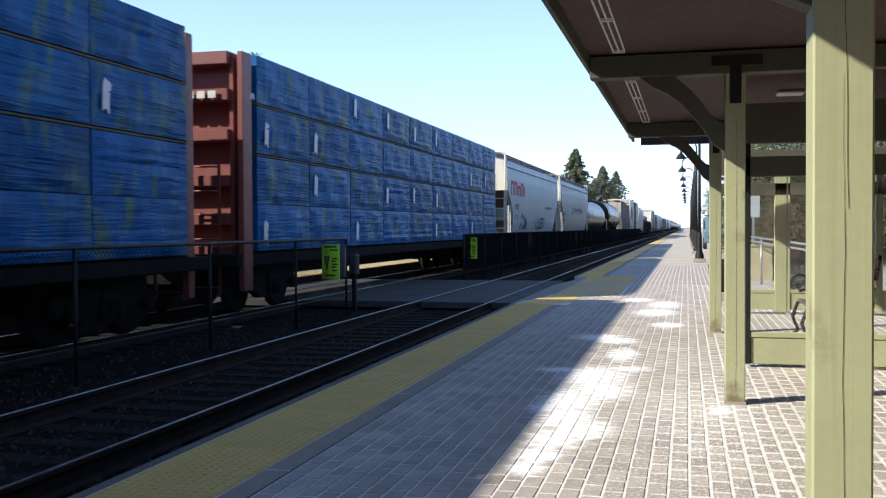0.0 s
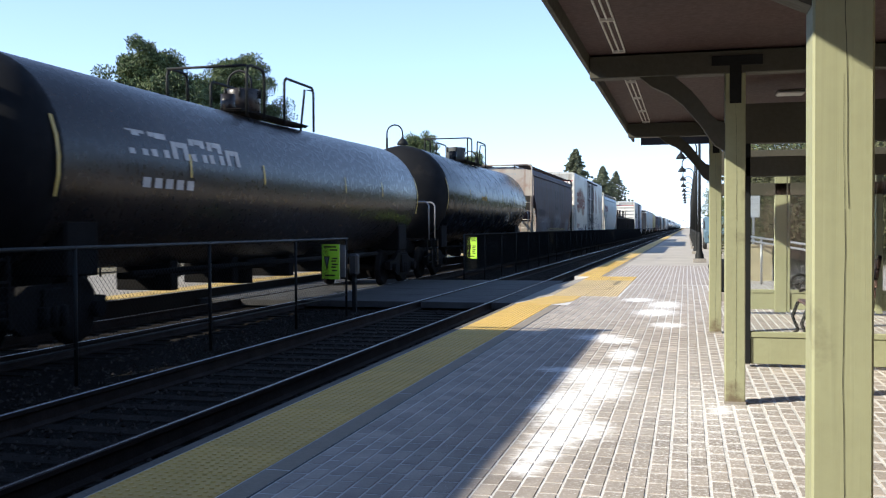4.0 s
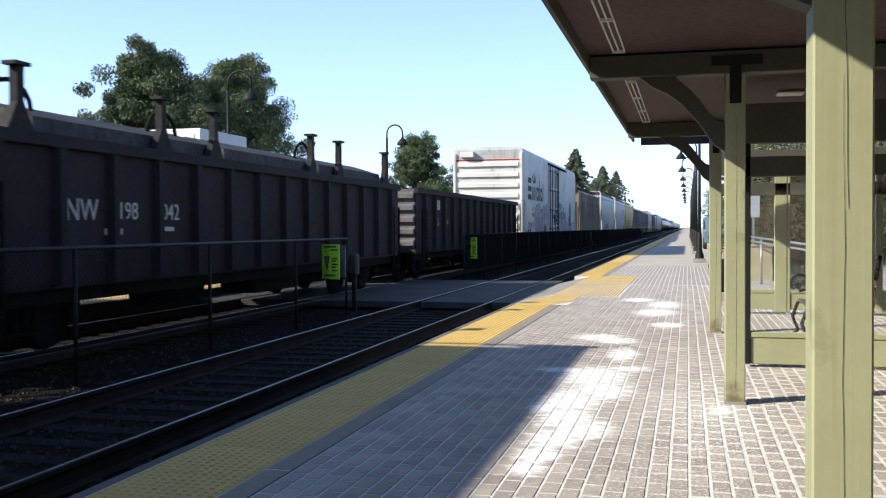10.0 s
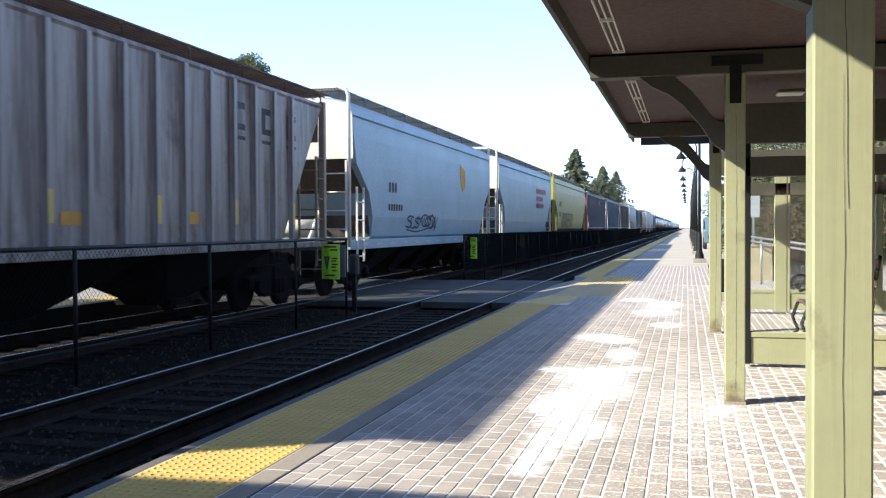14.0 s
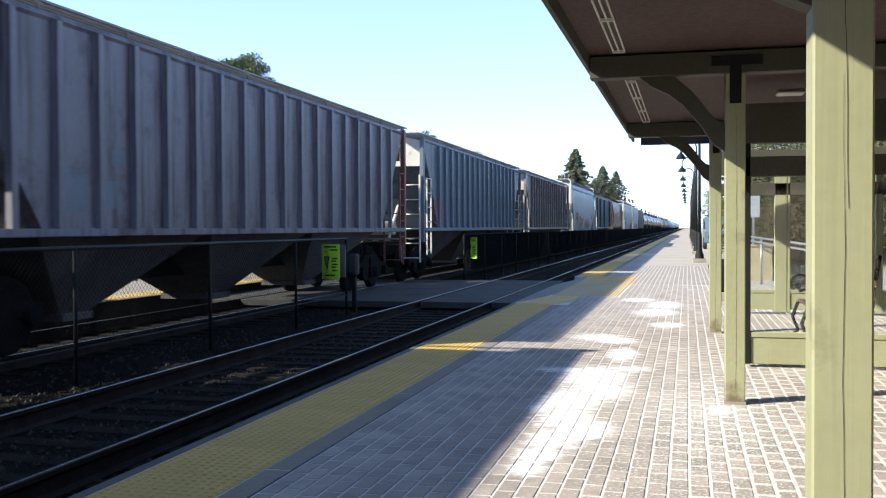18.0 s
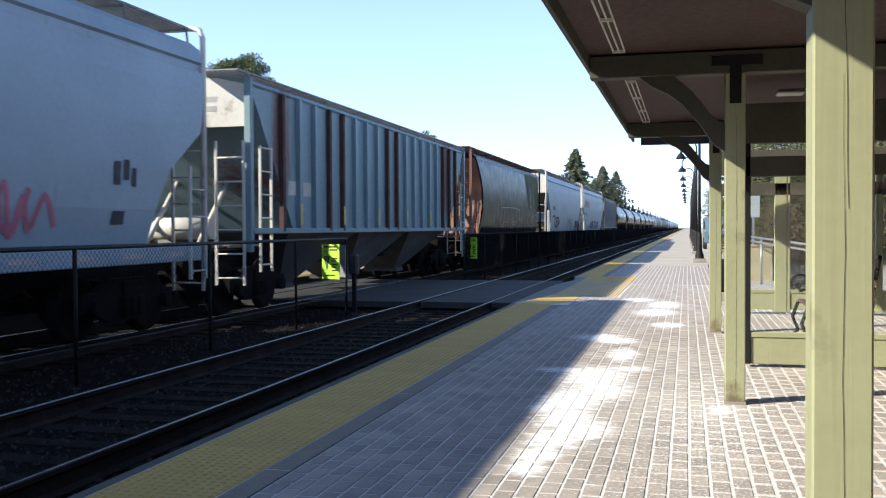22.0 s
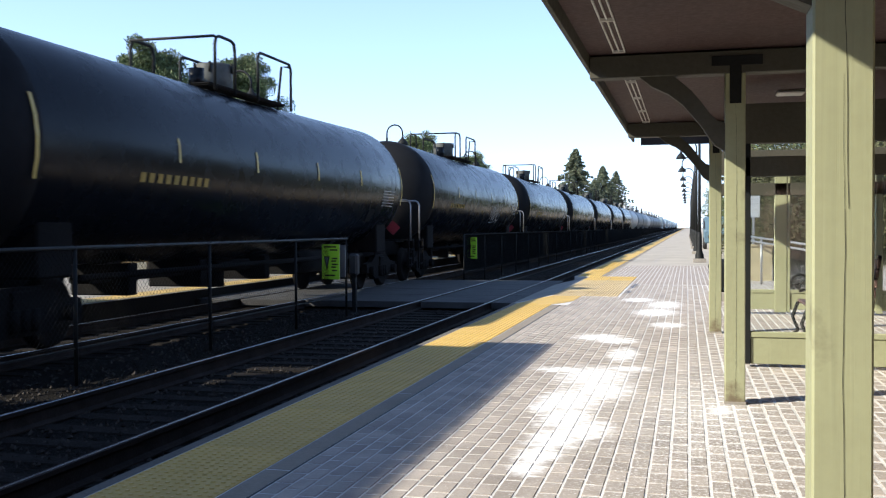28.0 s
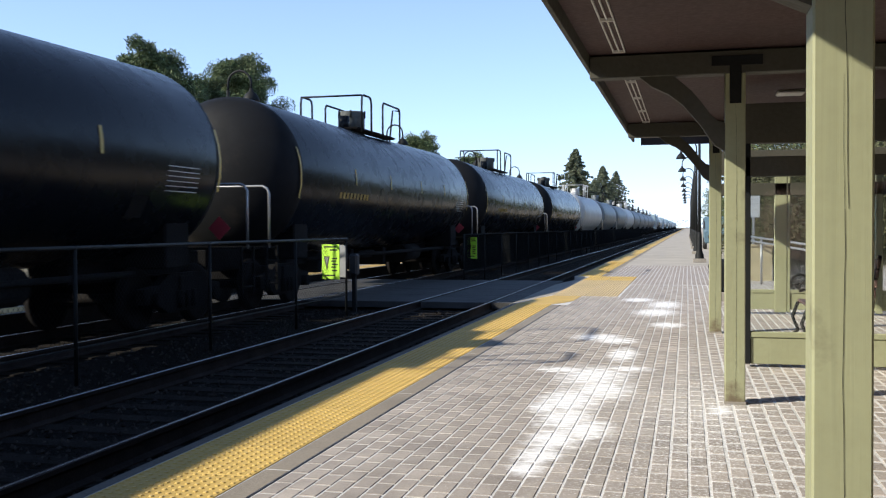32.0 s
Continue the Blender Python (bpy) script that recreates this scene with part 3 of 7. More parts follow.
def canopy():
    c = thing("platform_shelter", "open timber platform canopy painted sage green with brown soffit", "canopy")
    tagged(c, kind="structure")
    # The roof runs on unseen behind the camera, added to hold back sky light.
    y0, y1 = -16.0, 13.7
    n = 9
    for k in range(n):
        xa, xb = -0.703 + 5.8 * k / n, -0.703 + 5.8 * (k + 1) / n - 0.0006
        cube("soffit_panel", xa, xb, y0, y1 - 0.04, 2.553, 2.58, M_SOFFIT, c)
    bm = bmesh.new()
    prism(bm, [(-0.79, 2.645), (2.2, 3.6), (5.3, 2.645), (5.3, 2.69), (2.2, 3.68), (-0.79, 2.69)], y0 - 0.1, y1 + 0.1)
    prism(bm, [(-0.7, 2.59), (5.2, 2.59), (2.2, 3.58)], y1 - 0.1, y1 - 0.02)
    part("roof", bm, M_ROOF, c)
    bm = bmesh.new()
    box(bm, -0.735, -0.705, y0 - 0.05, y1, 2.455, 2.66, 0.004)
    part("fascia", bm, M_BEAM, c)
    bm = bmesh.new()
    prism(bm, [(-0.76, 2.56), (-0.737, 2.52), (-0.737, 2.64), (-0.80, 2.64)], y0 - 0.05, y1)
    part("gutter", bm, M_GUTTER, c, "blue-grey metal gutter")
    # End board takes the blue gutter colour for shade and reflected sky.
    bm = bmesh.new()
    box(bm, -0.62, 5.2, y1, y1 + 0.05, 2.41, 2.62, 0.004)
    part("end_fascia", bm, M_GUTTER, c, "end board, shade and sky reflection put into its colour")
    # slotted vents in the soffit
    for ya, yb in ((-11.0, -7.0), (-6.6, -2.2), (-1.8, 2.3), (2.7, 7.1), (7.5, 11.9)):
        bm = bmesh.new()
        for x in (-0.515, -0.475, -0.435):
            box(bm, x - 0.004, x + 0.004, ya, yb, 2.535, 2.551)
        k = int((yb - ya) / 0.9)
        for i in range(k + 1):
            y = ya + (yb - ya) * i / k
            box(bm, -0.52, -0.43, y - 0.008, y + 0.008, 2.528, 2.548)
        part("soffit_vent", bm, M_VENT, c, "slotted white metal soffit vent")
    for y, POST_X0 in POSTS:
        POST_X1 = POST_X0 + POST_W
        for xa, xb in ((POST_X0, POST_X1), (3.9, 4.04)):
            bm = bmesh.new()
            box(bm, xa, xb, y, y + 0.14, 0.0, 2.377, 0.006)
            p = part("post", bm, M_GREEN, c)
            cube("post_foot", xa - 0.004, xb + 0.004, y - 0.004, y + 0.144, 0.0, 0.02, M_CONC, p)
            if xa < 1:
                rng = random.Random(int(y * 10))
                for start, zz, top in ((0.52, 0.05, 1.55), (0.56, 1.32, 2.3)):
                    bm = bmesh.new()
                    z, xc = zz, xa + start * (xb - xa) + 0.004
                    while z < top:
                        d, h = rng.uniform(-0.004, 0.003), rng.uniform(0.06, 0.16)
                        w = 0.0008 * (1 if z < top - 0.3 else 0.5)
                        vs = [bm.verts.new(q) for q in ((xc - w, y - 0.0015, z), (xc + w, y - 0.0015, z), (xc + d + w, y - 0.0015, z + h), (xc + d - w, y - 0.0015, z + h))]
                        bm.faces.new(vs)
                        xc += d
                        z += h
                    part("drying_crack", bm, M_CRACK, p)
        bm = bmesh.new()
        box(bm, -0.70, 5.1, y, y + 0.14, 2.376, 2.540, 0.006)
        part("cross_beam", bm, M_BEAM, c, "sage timber beam, canopy shade put into its colour")
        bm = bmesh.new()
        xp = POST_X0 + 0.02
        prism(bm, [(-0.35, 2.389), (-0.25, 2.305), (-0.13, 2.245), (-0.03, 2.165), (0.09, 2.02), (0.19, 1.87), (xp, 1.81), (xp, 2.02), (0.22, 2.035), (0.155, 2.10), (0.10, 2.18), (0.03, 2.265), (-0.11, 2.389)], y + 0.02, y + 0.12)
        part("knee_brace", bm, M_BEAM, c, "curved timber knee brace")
        bm = bmesh.new()
        box(bm, 0.17, 0.52, y - 0.012, y - 0.002, 2.43, 2.50, 0.002)
        box(bm, 0.295, 0.375, y - 0.012, y - 0.002, 2.16, 2.43, 0.002)
        part("tee_bracket", bm, M_IRON, c, "black steel tee plate")
    cube("ceiling_lamp", 0.82, 1.07, 9.6, 9.85, 2.522, 2.552, M_VENT, c, 0.01, "white flush lamp fitting, unlit")
    return c


def windbreak(y, x0, x1, frames, low=0.03, rail=0.272):
    """A glazed screen across the shelter: kick panel, panes, head beam and transom."""
    w = thing("windbreak_screen", "sage-green timber windbreak with clear panes under the canopy", "screen", "windbreaks")
    cube("kick_panel", x0 + 0.06, x1, y, y + 0.05, low, rail - 0.002, M_GREEN, w, 0.005)
    cube("bottom_rail", x0 + 0.06, x1, y - 0.012, y + 0.06, rail, rail + 0.05, M_GREEN, w, 0.005)
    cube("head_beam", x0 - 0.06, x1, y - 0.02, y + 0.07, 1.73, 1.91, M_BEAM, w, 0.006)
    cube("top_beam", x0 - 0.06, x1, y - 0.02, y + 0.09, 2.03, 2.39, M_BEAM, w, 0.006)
    # The stile beside the post is black, for the frame's shaded side.
    for x, wd in frames:
        cube("stile", x, x + wd, y - 0.02, y + 0.10, 0.03, 2.03, M_GREEN if x > 1 else M_IRON, w, 0.005)
    g = cube("pane", x0 + 0.02, x1 - 0.02, y + 0.02, y + 0.028, rail + 0.04, 1.74, M_GLASS, w)
    g.visible_shadow = False


def bench(x0, x1, y):
    b = thing("platform_bench", "brown slatted bench with black scrolled iron arms", "bench", at=(y, 0, 0))
    b.rotation_euler = (0, 0, radians(-90))
    for k in range(5):
        cube("slat", x0, x1, -0.20 + k * 0.095, -0.12 + k * 0.095, 0.42, 0.45, M_WOOD, b, 0.006)
    for k in range(5):
        cube("slat", x0, x1, 0.26 + k * 0.012, 0.29 + k * 0.012, 0.50 + k * 0.095, 0.58 + k * 0.095, M_WOOD, b, 0.006)
    for x in (x0 + 0.03, (x0 + x1) / 2, x1 - 0.03):
        bm = bmesh.new()
        pts = []
        for k in range(15):
            a = radians(-200 + k * 28)
            r = 0.045 + 0.006 * k
            pts.append((x, -0.16 + r * math.cos(a), 0.62 + r * math.sin(a)))
        pipe(bm, pts + [(x, 0.1, 0.70), (x, 0.28, 0.66)], 0.014, 8)
        pipe(bm, [(x, -0.20, 0.42), (x, -0.26, 0.25), (x, -0.20, 0.1), (x, -0.30, 0.0)], 0.02, 8)
        pipe(bm, [(x, 0.22, 0.42), (x, 0.27, 0.25), (x, 0.22, 0.1), (x, 0.34, 0.0)], 0.02, 8)
        pipe(bm, [(x, -0.20, 0.42), (x, 0.24, 0.40), (x, 0.34, 1.0)], 0.02, 8)
        part("iron_arm", bm, M_IRON, b)


M_VENT = mat("white_vent", (0.62, 0.60, 0.56), 0.6, var=0.06)
blotted(M_GREEN, (0.13, 0.095, 0.055), [(x + 0.07, y + 0.05, 0.02, 0.2, 0.2, 0.3) for y, x in POSTS[3:]], 0.8, 1.05, scale=9)
canopy()
windbreak(9.25, 0.50, 3.9, ((0.512, 0.046), (2.35, 0.09)))
windbreak(14.9, 0.50, 3.9, ((1.235, 0.165), (1.412, 0.035), (2.6, 0.09)), 0.07, 0.31)
bench(-11.8, -9.9, 1.43)


# ---------------------------------------------------------------- lamps
def street_lamp(x, y, arm, h=5.35, far=False):
    """A fluted post with a bent arm and a bell shade."""
    s = thing("street_lamp", "black cast-iron platform lamp with a bent arm and bell shade", "street lamp", "platform lamps", (x, y, 0))
    bm = bmesh.new()
    lathe(bm, [(0.18, 0.0), (0.18, 0.10), (0.155, 0.13), (0.15, 0.28), (0.115, 0.36), (0.10, 0.42), (0.085, 0.9), (0.07, 1.1)], 14)
    part("base", bm, M_IRON, s)
    bm = bmesh.new()
    rod(bm, (0, 0, 1.08), (0, 0, h - 0.5), 0.06, 12, 0.042)
    part("pole", bm, M_IRON, s)
    bm = bmesh.new()
    pts = [(0, 0, h - 0.52)]
    r = abs(arm) / 2
    for k in range(9):
        a = math.pi * (1 - k / 8)
        pts.append((arm / 2 + (r * math.cos(a)) * (1 if arm > 0 else -1), 0, h - r + r * math.sin(a)))
    pts.append((arm, 0, h - r - 0.16))
    pipe(bm, pts, 0.03, 8)
    part("arm", bm, M_IRON, s)
    bm = bmesh.new()
    z = h - r - 0.14
    lathe(bm, [(0.04, z), (0.06, z - 0.08), (0.13, z - 0.14), (0.20, z - 0.24), (0.235, z - 0.34), (0.22, z - 0.35)], 14)
    bmesh.ops.translate(bm, verts=bm.verts, vec=(arm, 0, 0))
    part("shade", bm, M_IRON, s)
    if far:
        return
    cube("plinth", -0.22, 0.22, -0.22, 0.22, 0.0, 0.14, M_CONC, s, 0.01)


for k in range(10):
    street_lamp(0.43, 36.3 + 11.2 * k, -0.72)
for k in range(7):
    street_lamp(-11.75, 23.6 + 14.0 * k, 0.66, 5.45, True)


# ---------------------------------------------------------------- plants
def blades(name, clumps, m, per, size, rng, flat=1.0):
    """Many small leaf blades gathered in clumps (centre, radius)."""
    c = np.array([q[0] for q in clumps])
    r = np.array([q[1] for q in clumps])
    c, r = np.repeat(c, per, 0), np.repeat(r, per)
    n = len(r)
    d = rng.normal(size=(n, 3))
    d /= np.linalg.norm(d, axis=1)[:, None]
    p = c + d * (r * rng.random(n) ** 0.45)[:, None] * (1, 1, flat)
    u = rng.normal(size=(n, 3))
    u /= np.linalg.norm(u, axis=1)[:, None]
    v = np.cross(u, rng.normal(size=(n, 3)))
    v /= np.linalg.norm(v, axis=1)[:, None]
    s = (size * rng.uniform(0.6, 1.4, n))[:, None]
    vs = np.stack((p - u * s, p + v * s * 0.3, p + u * s, p - v * s * 0.3), 1).reshape(-1, 3)
    me = bpy.data.meshes.new(name)
    me.from_pydata(vs.tolist(), [], np.arange(4 * n).reshape(-1, 4).tolist())
    me.materials.append(m)
    return me


def pine(x, y, h, spread, seed, label, low=0.25):
    rng = np.random.default_rng(seed)
    t = thing("pine_tree", label, "tree", "pines", (x, y, -0.62))
    bm = bmesh.new()
    rod(bm, (0, 0, 0), (0.1, 0, h * 0.55), 0.24, 9, 0.16)
    rod(bm, (0.1, 0, h * 0.55), (0.15, 0.1, h * 0.95), 0.16, 8, 0.04)
    part("trunk", bm, M_BARK, t)
    clumps = []
    bm = bmesh.new()
    for k in range(72):
        f = low + (1 - low) * (k + rng.random()) / 72
        a = k * 2.4 + rng.uniform(-0.4, 0.4)
        reach = spread * (1.0 - 0.85 * ((f - low) / (1 - low)) ** 1.4) * rng.uniform(0.65, 1.12)
        z0 = h * (f - 0.06)
        tip = (math.cos(a) * reach, math.sin(a) * reach, h * f)
        rod(bm, (0.1, 0, z0), tip, 0.07, 5, 0.02)
        for q in np.linspace(0.4, 1.05, 5):
            side = rng.normal(size=3) * 0.32 * spread / 4.5
            clumps.append(((tip[0] * q + side[0], tip[1] * q + side[1], z0 + (tip[2] - z0) * q + abs(side[2]) + 0.1), rng.uniform(0.36, 0.72) * spread / 4.5))
    part("limb", bm, M_BARK, t)
    part("crown", blades("crown", clumps, M_NEEDLE, 420 if y < 60 else 200, 0.075 if y < 60 else 0.11, rng, 0.75), None, t)


def spruce(x, y, h, spread, seed):
    rng = np.random.default_rng(seed)
    t = thing("spruce_tree", "tall dark green spruce beyond the tracks", "tree", "spruces", (x, y, -0.62))
    bm = bmesh.new()
    rod(bm, (0, 0, 0), (0, 0, h * 0.97), 0.3, 8, 0.03)
    part("trunk", bm, M_BARK, t)
    clumps = []
    boughs = bmesh.new()
    for k in range(200):
        f = 0.05 + 0.95 * ((k + rng.uniform(-0.5, 0.5)) / 200)
        a = k * 2.399 + rng.uniform(-0.3, 0.3)
        reach = spread * max(0.0, 1 - f) ** 0.85 * rng.uniform(0.6, 1.2) + 0.12
        rod(boughs, (0, 0, h * f), (math.cos(a) * reach, math.sin(a) * reach, h * f - 0.3 * reach), 0.05, 4, 0.015)
        for q in (0.3, 0.55, 0.8, 1.0):
            clumps.append(((math.cos(a) * reach * q, math.sin(a) * reach * q, h * f - (0.42 - 0.1 * q) * reach * q), 0.3 + 0.75 * (1 - f) * (1.2 - q)))
    part("limb", boughs, M_BARK, t)
    part("crown", blades("crown", clumps, M_SPRUCE, 90, 0.26, rng, 0.5), None, t)


def bare_tree(x, y, h, seed, label="leafless tree with fine brown twigs"):
    rng = random.Random(seed)
    t = thing("bare_tree", label, "tree", "bare trees", (x, y, -0.62))
    trunk, twigs = bmesh.new(), bmesh.new()

    def grow(p, d, ln, r, depth):
        q = p + d * ln
        rod(trunk if depth < 2 else twigs, p, q, r, 6 if depth < 2 else 3, r * 0.65)
        if depth >= 5:
            return
        for _ in range(3 if depth else 4):
            e = (d + Vector((rng.uniform(-1, 1), rng.uniform(-1, 1), rng.uniform(-0.25, 0.7))) * 0.75).normalized()
            grow(q - d * ln * rng.uniform(0, 0.35), e, ln * rng.uniform(0.6, 0.82), r * 0.55, depth + 1)

    grow(Vector((0, 0, 0)), Vector((0, 0, 1)), h * 0.28, h * 0.018, 0)
    part("trunk", trunk, M_BARK, t)
    tagged(part("twig", twigs, M_TWIG, t), kind="stuff")


def shrubs(name, x0, x1, y0, y1, h, m, n, seed, label, per=70, size=0.13):
    rng = np.random.default_rng(seed)
    clumps = [((rng.uniform(x0, x1), rng.uniform(y0, y1), -0.62 + h * rng.random() ** 0.8), rng.uniform(0.5, 1.1)) for _ in range(n)]
    tagged(part(name, blades(name, clumps, m, per, size, rng, 0.8), None, None), label, "shrub", kind="stuff")


pine(-21.6, 36.3, 8.8, 4.2, 1, "broad dark green pine beyond the far platform")
pine(-24.3, 50.0, 10.9, 5.0, 2, "broad dark green pine beyond the far platform")
pine(-23.3, 44.0, 8.8, 3.4, 12, "smaller dark green pine between two larger ones")
pine(-24.0, 86.0, 9.9, 4.4, 3, "rounded dark green pine beyond the far platform")
pine(-26.0, 118.0, 10.4, 5.0, 4, "rounded dark green pine beyond the far platform")
spruce(-25.0, 226.0, 20.0, 10.0, 5)
spruce(-25.0, 300.0, 20.5, 10.5, 6)
spruce(-26.0, 372.0, 23.0, 12.0, 7)
spruce(-24.0, 262.0, 14.5, 8.0, 8)
spruce(-26.0, 335.0, 16.0, 9.0, 9)
for k, (x, y, h) in enumerate(((-26, 33, 9.0), (-27, 66, 8.5), (-28, 75, 8), (-27, 105, 9), (-29, 135, 10), (-27, 29, 7.5), (-30, 160, 12))):
    bare_tree(x, y, h, 20 + k)
shrubs("far_hedge", -34, -27, 20, 420, 2.6, M_SHRUB, 420, 31, "dry brown hedge beyond the far platform")
shrubs("side_hedge", 1.6, 9, 32, 42, 4.6, M_OLIVE, 330, 32, "dry olive bushes beside the platform", 220, 0.065)
shrubs("dark_bushes", 2.0, 10, 37, 46, 6.0, M_NEEDLE, 300, 35, "dark evergreen bushes behind the shelter", 200, 0.08)
shrubs("green_hedge", 2.2, 10, 64, 150, 6.0, M_NEEDLE, 420, 33, "dark evergreen bushes beside the platform")
shrubs("end_woods", -90, 90, 900, 960, 9.0, M_SHRUB, 300, 34, "far woods closing the view along the line")
# Unseen block on the right, added to cut sky light on the train.
bm = bmesh.new()
box(bm, 5.7, 16.0, -60, 19, -0.6, 4.2, 0.1)
prism(bm, [(5.2, 4.2), (16.6, 4.2), (11.0, 6.6)], -61, 20)
tagged(part("wall_station", bm, mat("block_brick", (0.20, 0.11, 0.08), 0.85, var=0.2, scale=2, fine=25, bump=0.4), None), "unseen plain block beside the platform, added to hold back sky light", "building", kind="structure")
# Plain woods block; it also holds back sky light from the right.
bm = bmesh.new()
box(bm, 12.0, 15.0, 34.2, 420, -0.6, 7.0)
tagged(part("backdrop_woods", bm, mat("woods", (0.05, 0.05, 0.03), 0.95, var=0.4, scale=0.4, fine=3, bump=1.0, depth=0.3), None), "dark belt of woods along the line", "woods", kind="structure")
# Unseen blocks: one shades the far platform, the others cut low sky light.
bm = bmesh.new()
box(bm, -38, -33, -150, 26, -0.6, 7.0)
box(bm, -24, -20.5, -150, 9.6, -0.6, 7.2)
box(bm, -33, 16, -160, -150, -0.6, 8.0)
tagged(part("backdrop_trees", bm, bpy.data.materials["woods"], None), "unseen blocks that shade the far platform and hold back sky light", "woods", kind="structure")


# ---------------------------------------------------------------- beside the platform
def side_things():
    w = thing("garden_wall", "low tan stucco wall behind the shelter", "wall")
    tagged(w, kind="structure")
    cube("wall_core", 0.95, 1.93, 24.0, 24.3, -0.05, 0.80, M_TANSTONE, w)
    cube("coping", 0.93, 1.95, 23.97, 24.33, 0.802, 0.86, M_TANSTONE, w, 0.012)
    cube("end_post", 1.952, 2.03, 24.0, 24.1, -0.05, 0.90, M_IRON, w, 0.008)
    f = thing("pipe_railing", "grey pipe railing beside the shelter with dark pickets", "railing")
    a, b = Vector((1.35, 25.4, 0)), Vector((2.08, 17.1, 0))
    for z in (1.055, 0.955):
        bm = bmesh.new()
        rod(bm, (*a.xy, z), (*b.xy, z - 0.1), 0.021, 8)
        part("rail", bm, M_GALV, f)
    for k in range(4):
        p = a.lerp(b, (k + 0.02) / 3.05)
        bm = bmesh.new()
        rod(bm, (*p.xy, -0.01), (*p.xy, 1.05 - 0.033 * k), 0.024, 8)
        part("post", bm, M_GALV, f)
    for k in range(26):
        p = a.lerp(b, 0.66 + 0.33 * k / 25)
        bm = bmesh.new()
        box(bm, p.x - 0.008, p.x + 0.008, p.y - 0.008, p.y + 0.008, 0.04, 0.87)
        part("picket", bm, M_IRON, f)
    s = thing("notice_board", "white notice board on a post beside the platform", "sign")
    cube("board", 1.70, 2.07, 30.0, 30.03, 1.55, 2.31, M_DULLWHITE, s, 0.005)
    cube("board_post", 1.86, 1.92, 30.03, 30.09, -0.012, 2.2, M_GALV, s)
    b = thing("litter_bin", "dark slatted litter bin on a concrete base", "bin")
    cube("bin_base", 0.36, 0.80, 17.3, 17.75, -0.01, 0.16, M_CONC, b, 0.02)
    bm = bmesh.new()
    lathe(bm, [(0.20, 0.16), (0.21, 0.2), (0.23, 0.55), (0.24, 0.6), (0.2, 0.68), (0.1, 0.72)], 16)
    bmesh.ops.translate(bm, verts=bm.verts, vec=(0.59, 17.52, 0))
    part("bin_body", bm, M_IRON, b)
    # a parked van
    v = thing("parked_van", "pale blue-grey van parked beside the platform", "van", at=(0.95, 57.0, 0))
    bm = bmesh.new()
    out = [(0.0, 0.35), (0.0, 1.0), (0.9, 1.12), (1.5, 1.85), (4.4, 1.9), (4.6, 1.2), (4.6, 0.35)]
    prism(bm, out, 0.0, 1.85, "x")
    bmesh.ops.bevel(bm, geom=list(bm.edges), offset=0.06, segments=2, affect="EDGES")
    part("van_body", bm, M_VAN, v)
    bm = bmesh.new()
    prism(bm, [(1.0, 1.18), (1.5, 1.75), (4.3, 1.8), (4.4, 1.2)], -0.006, 1.856, "x")
    part("side_window", bm, M_BLACK, v)
    bm = bmesh.new()
    box(bm, 0.2, 1.65, -0.03, 0.03, 0.62, 0.80, 0.02)
    part("grille", bm, M_BLACK, v)
    for x in (0.05, 1.8):
        for y in (0.9, 3.7):
            bm = bmesh.new()
            rod(bm, (x - 0.09, y, 0.32), (x + 0.09, y, 0.32), 0.33, 18)
            part("wheel", bm, M_BLACK, v)
    # far platform: small shelter with white roof edge
    s = thing("far_shelter", "small far-platform shelter with a white roof edge", "shelter")
    cube("roof_edge", -13.9, -11.7, 22.0, 24.6, 3.36, 3.80, M_WHITE, s, 0.03)
    cube("face_panel", -13.72, -11.88, 21.985, 21.998, 3.40, 3.66, M_WHITE, s, 0.006)
    cube("vent_slot", -13.55, -12.05, 21.975, 21.984, 3.47, 3.56, M_SIGNBACK, s)
    for x in (-13.7, -11.95):
        for y in (22.2, 24.4):
            cube("post", x - 0.04, x + 0.04, y - 0.04, y + 0.04, -0.03, 3.37, M_IRON, s)


# White board greyed by colour, for the shade on it.
M_DULLWHITE = mat("shaded_white_board", (0.38, 0.39, 0.41), 0.7, var=0.12, scale=5)
M_TANSTONE = mat("tan_stucco", (0.40, 0.345, 0.22), 0.9, var=0.16, scale=3, fine=45, bump=0.8, dirt=(0.24, 0.2, 0.12), dirt_amount=0.2)
M_VAN = mat("van_paint", (0.13, 0.20, 0.25), 0.35, var=0.05)
side_things()


def far_fence():
    t = thing("platform_fence", "black chain-link fence behind the far platform", "fence")
    bm = bmesh.new()
    rod(bm, (0, 0, -0.02), (0, 0, 1.4), 0.03, 6)
    post = mesh_of("post", bm, M_IRON)
    for k in range(40):
        part("post", post, None, t, at=(-15.9, 6 + k * 3.0, 0))
    bm = bmesh.new()
    for z in (0.08, 0.75, 1.4):
        rod(bm, (-15.9, 6, z), (-15.9, 123, z), 0.02, 6)
    part("fence_rail", bm, M_IRON, t)


far_fence()
# ---------------------------------------------------------------- the train
def grate_strip(bm, x0, x1, y0, y1, z):
    """A grated walkway: side bars and cross bars."""
    box(bm, x0, x0 + 0.03, y0, y1, z - 0.03, z)
    box(bm, x1 - 0.03, x1, y0, y1, z - 0.03, z)
    n = max(2, int((y1 - y0) / 0.22))
    for i in range(n + 1):
        y = y0 + (y1 - y0) * i / n
        box(bm, x0, x1, y - 0.012, y + 0.012, z - 0.022, z - 0.004)
    for k in range(1, 9):
        x = x0 + (x1 - x0) * k / 9
        box(bm, x - 0.008, x + 0.008, y0, y1, z - 0.052, z - 0.003)


SHARED = {}


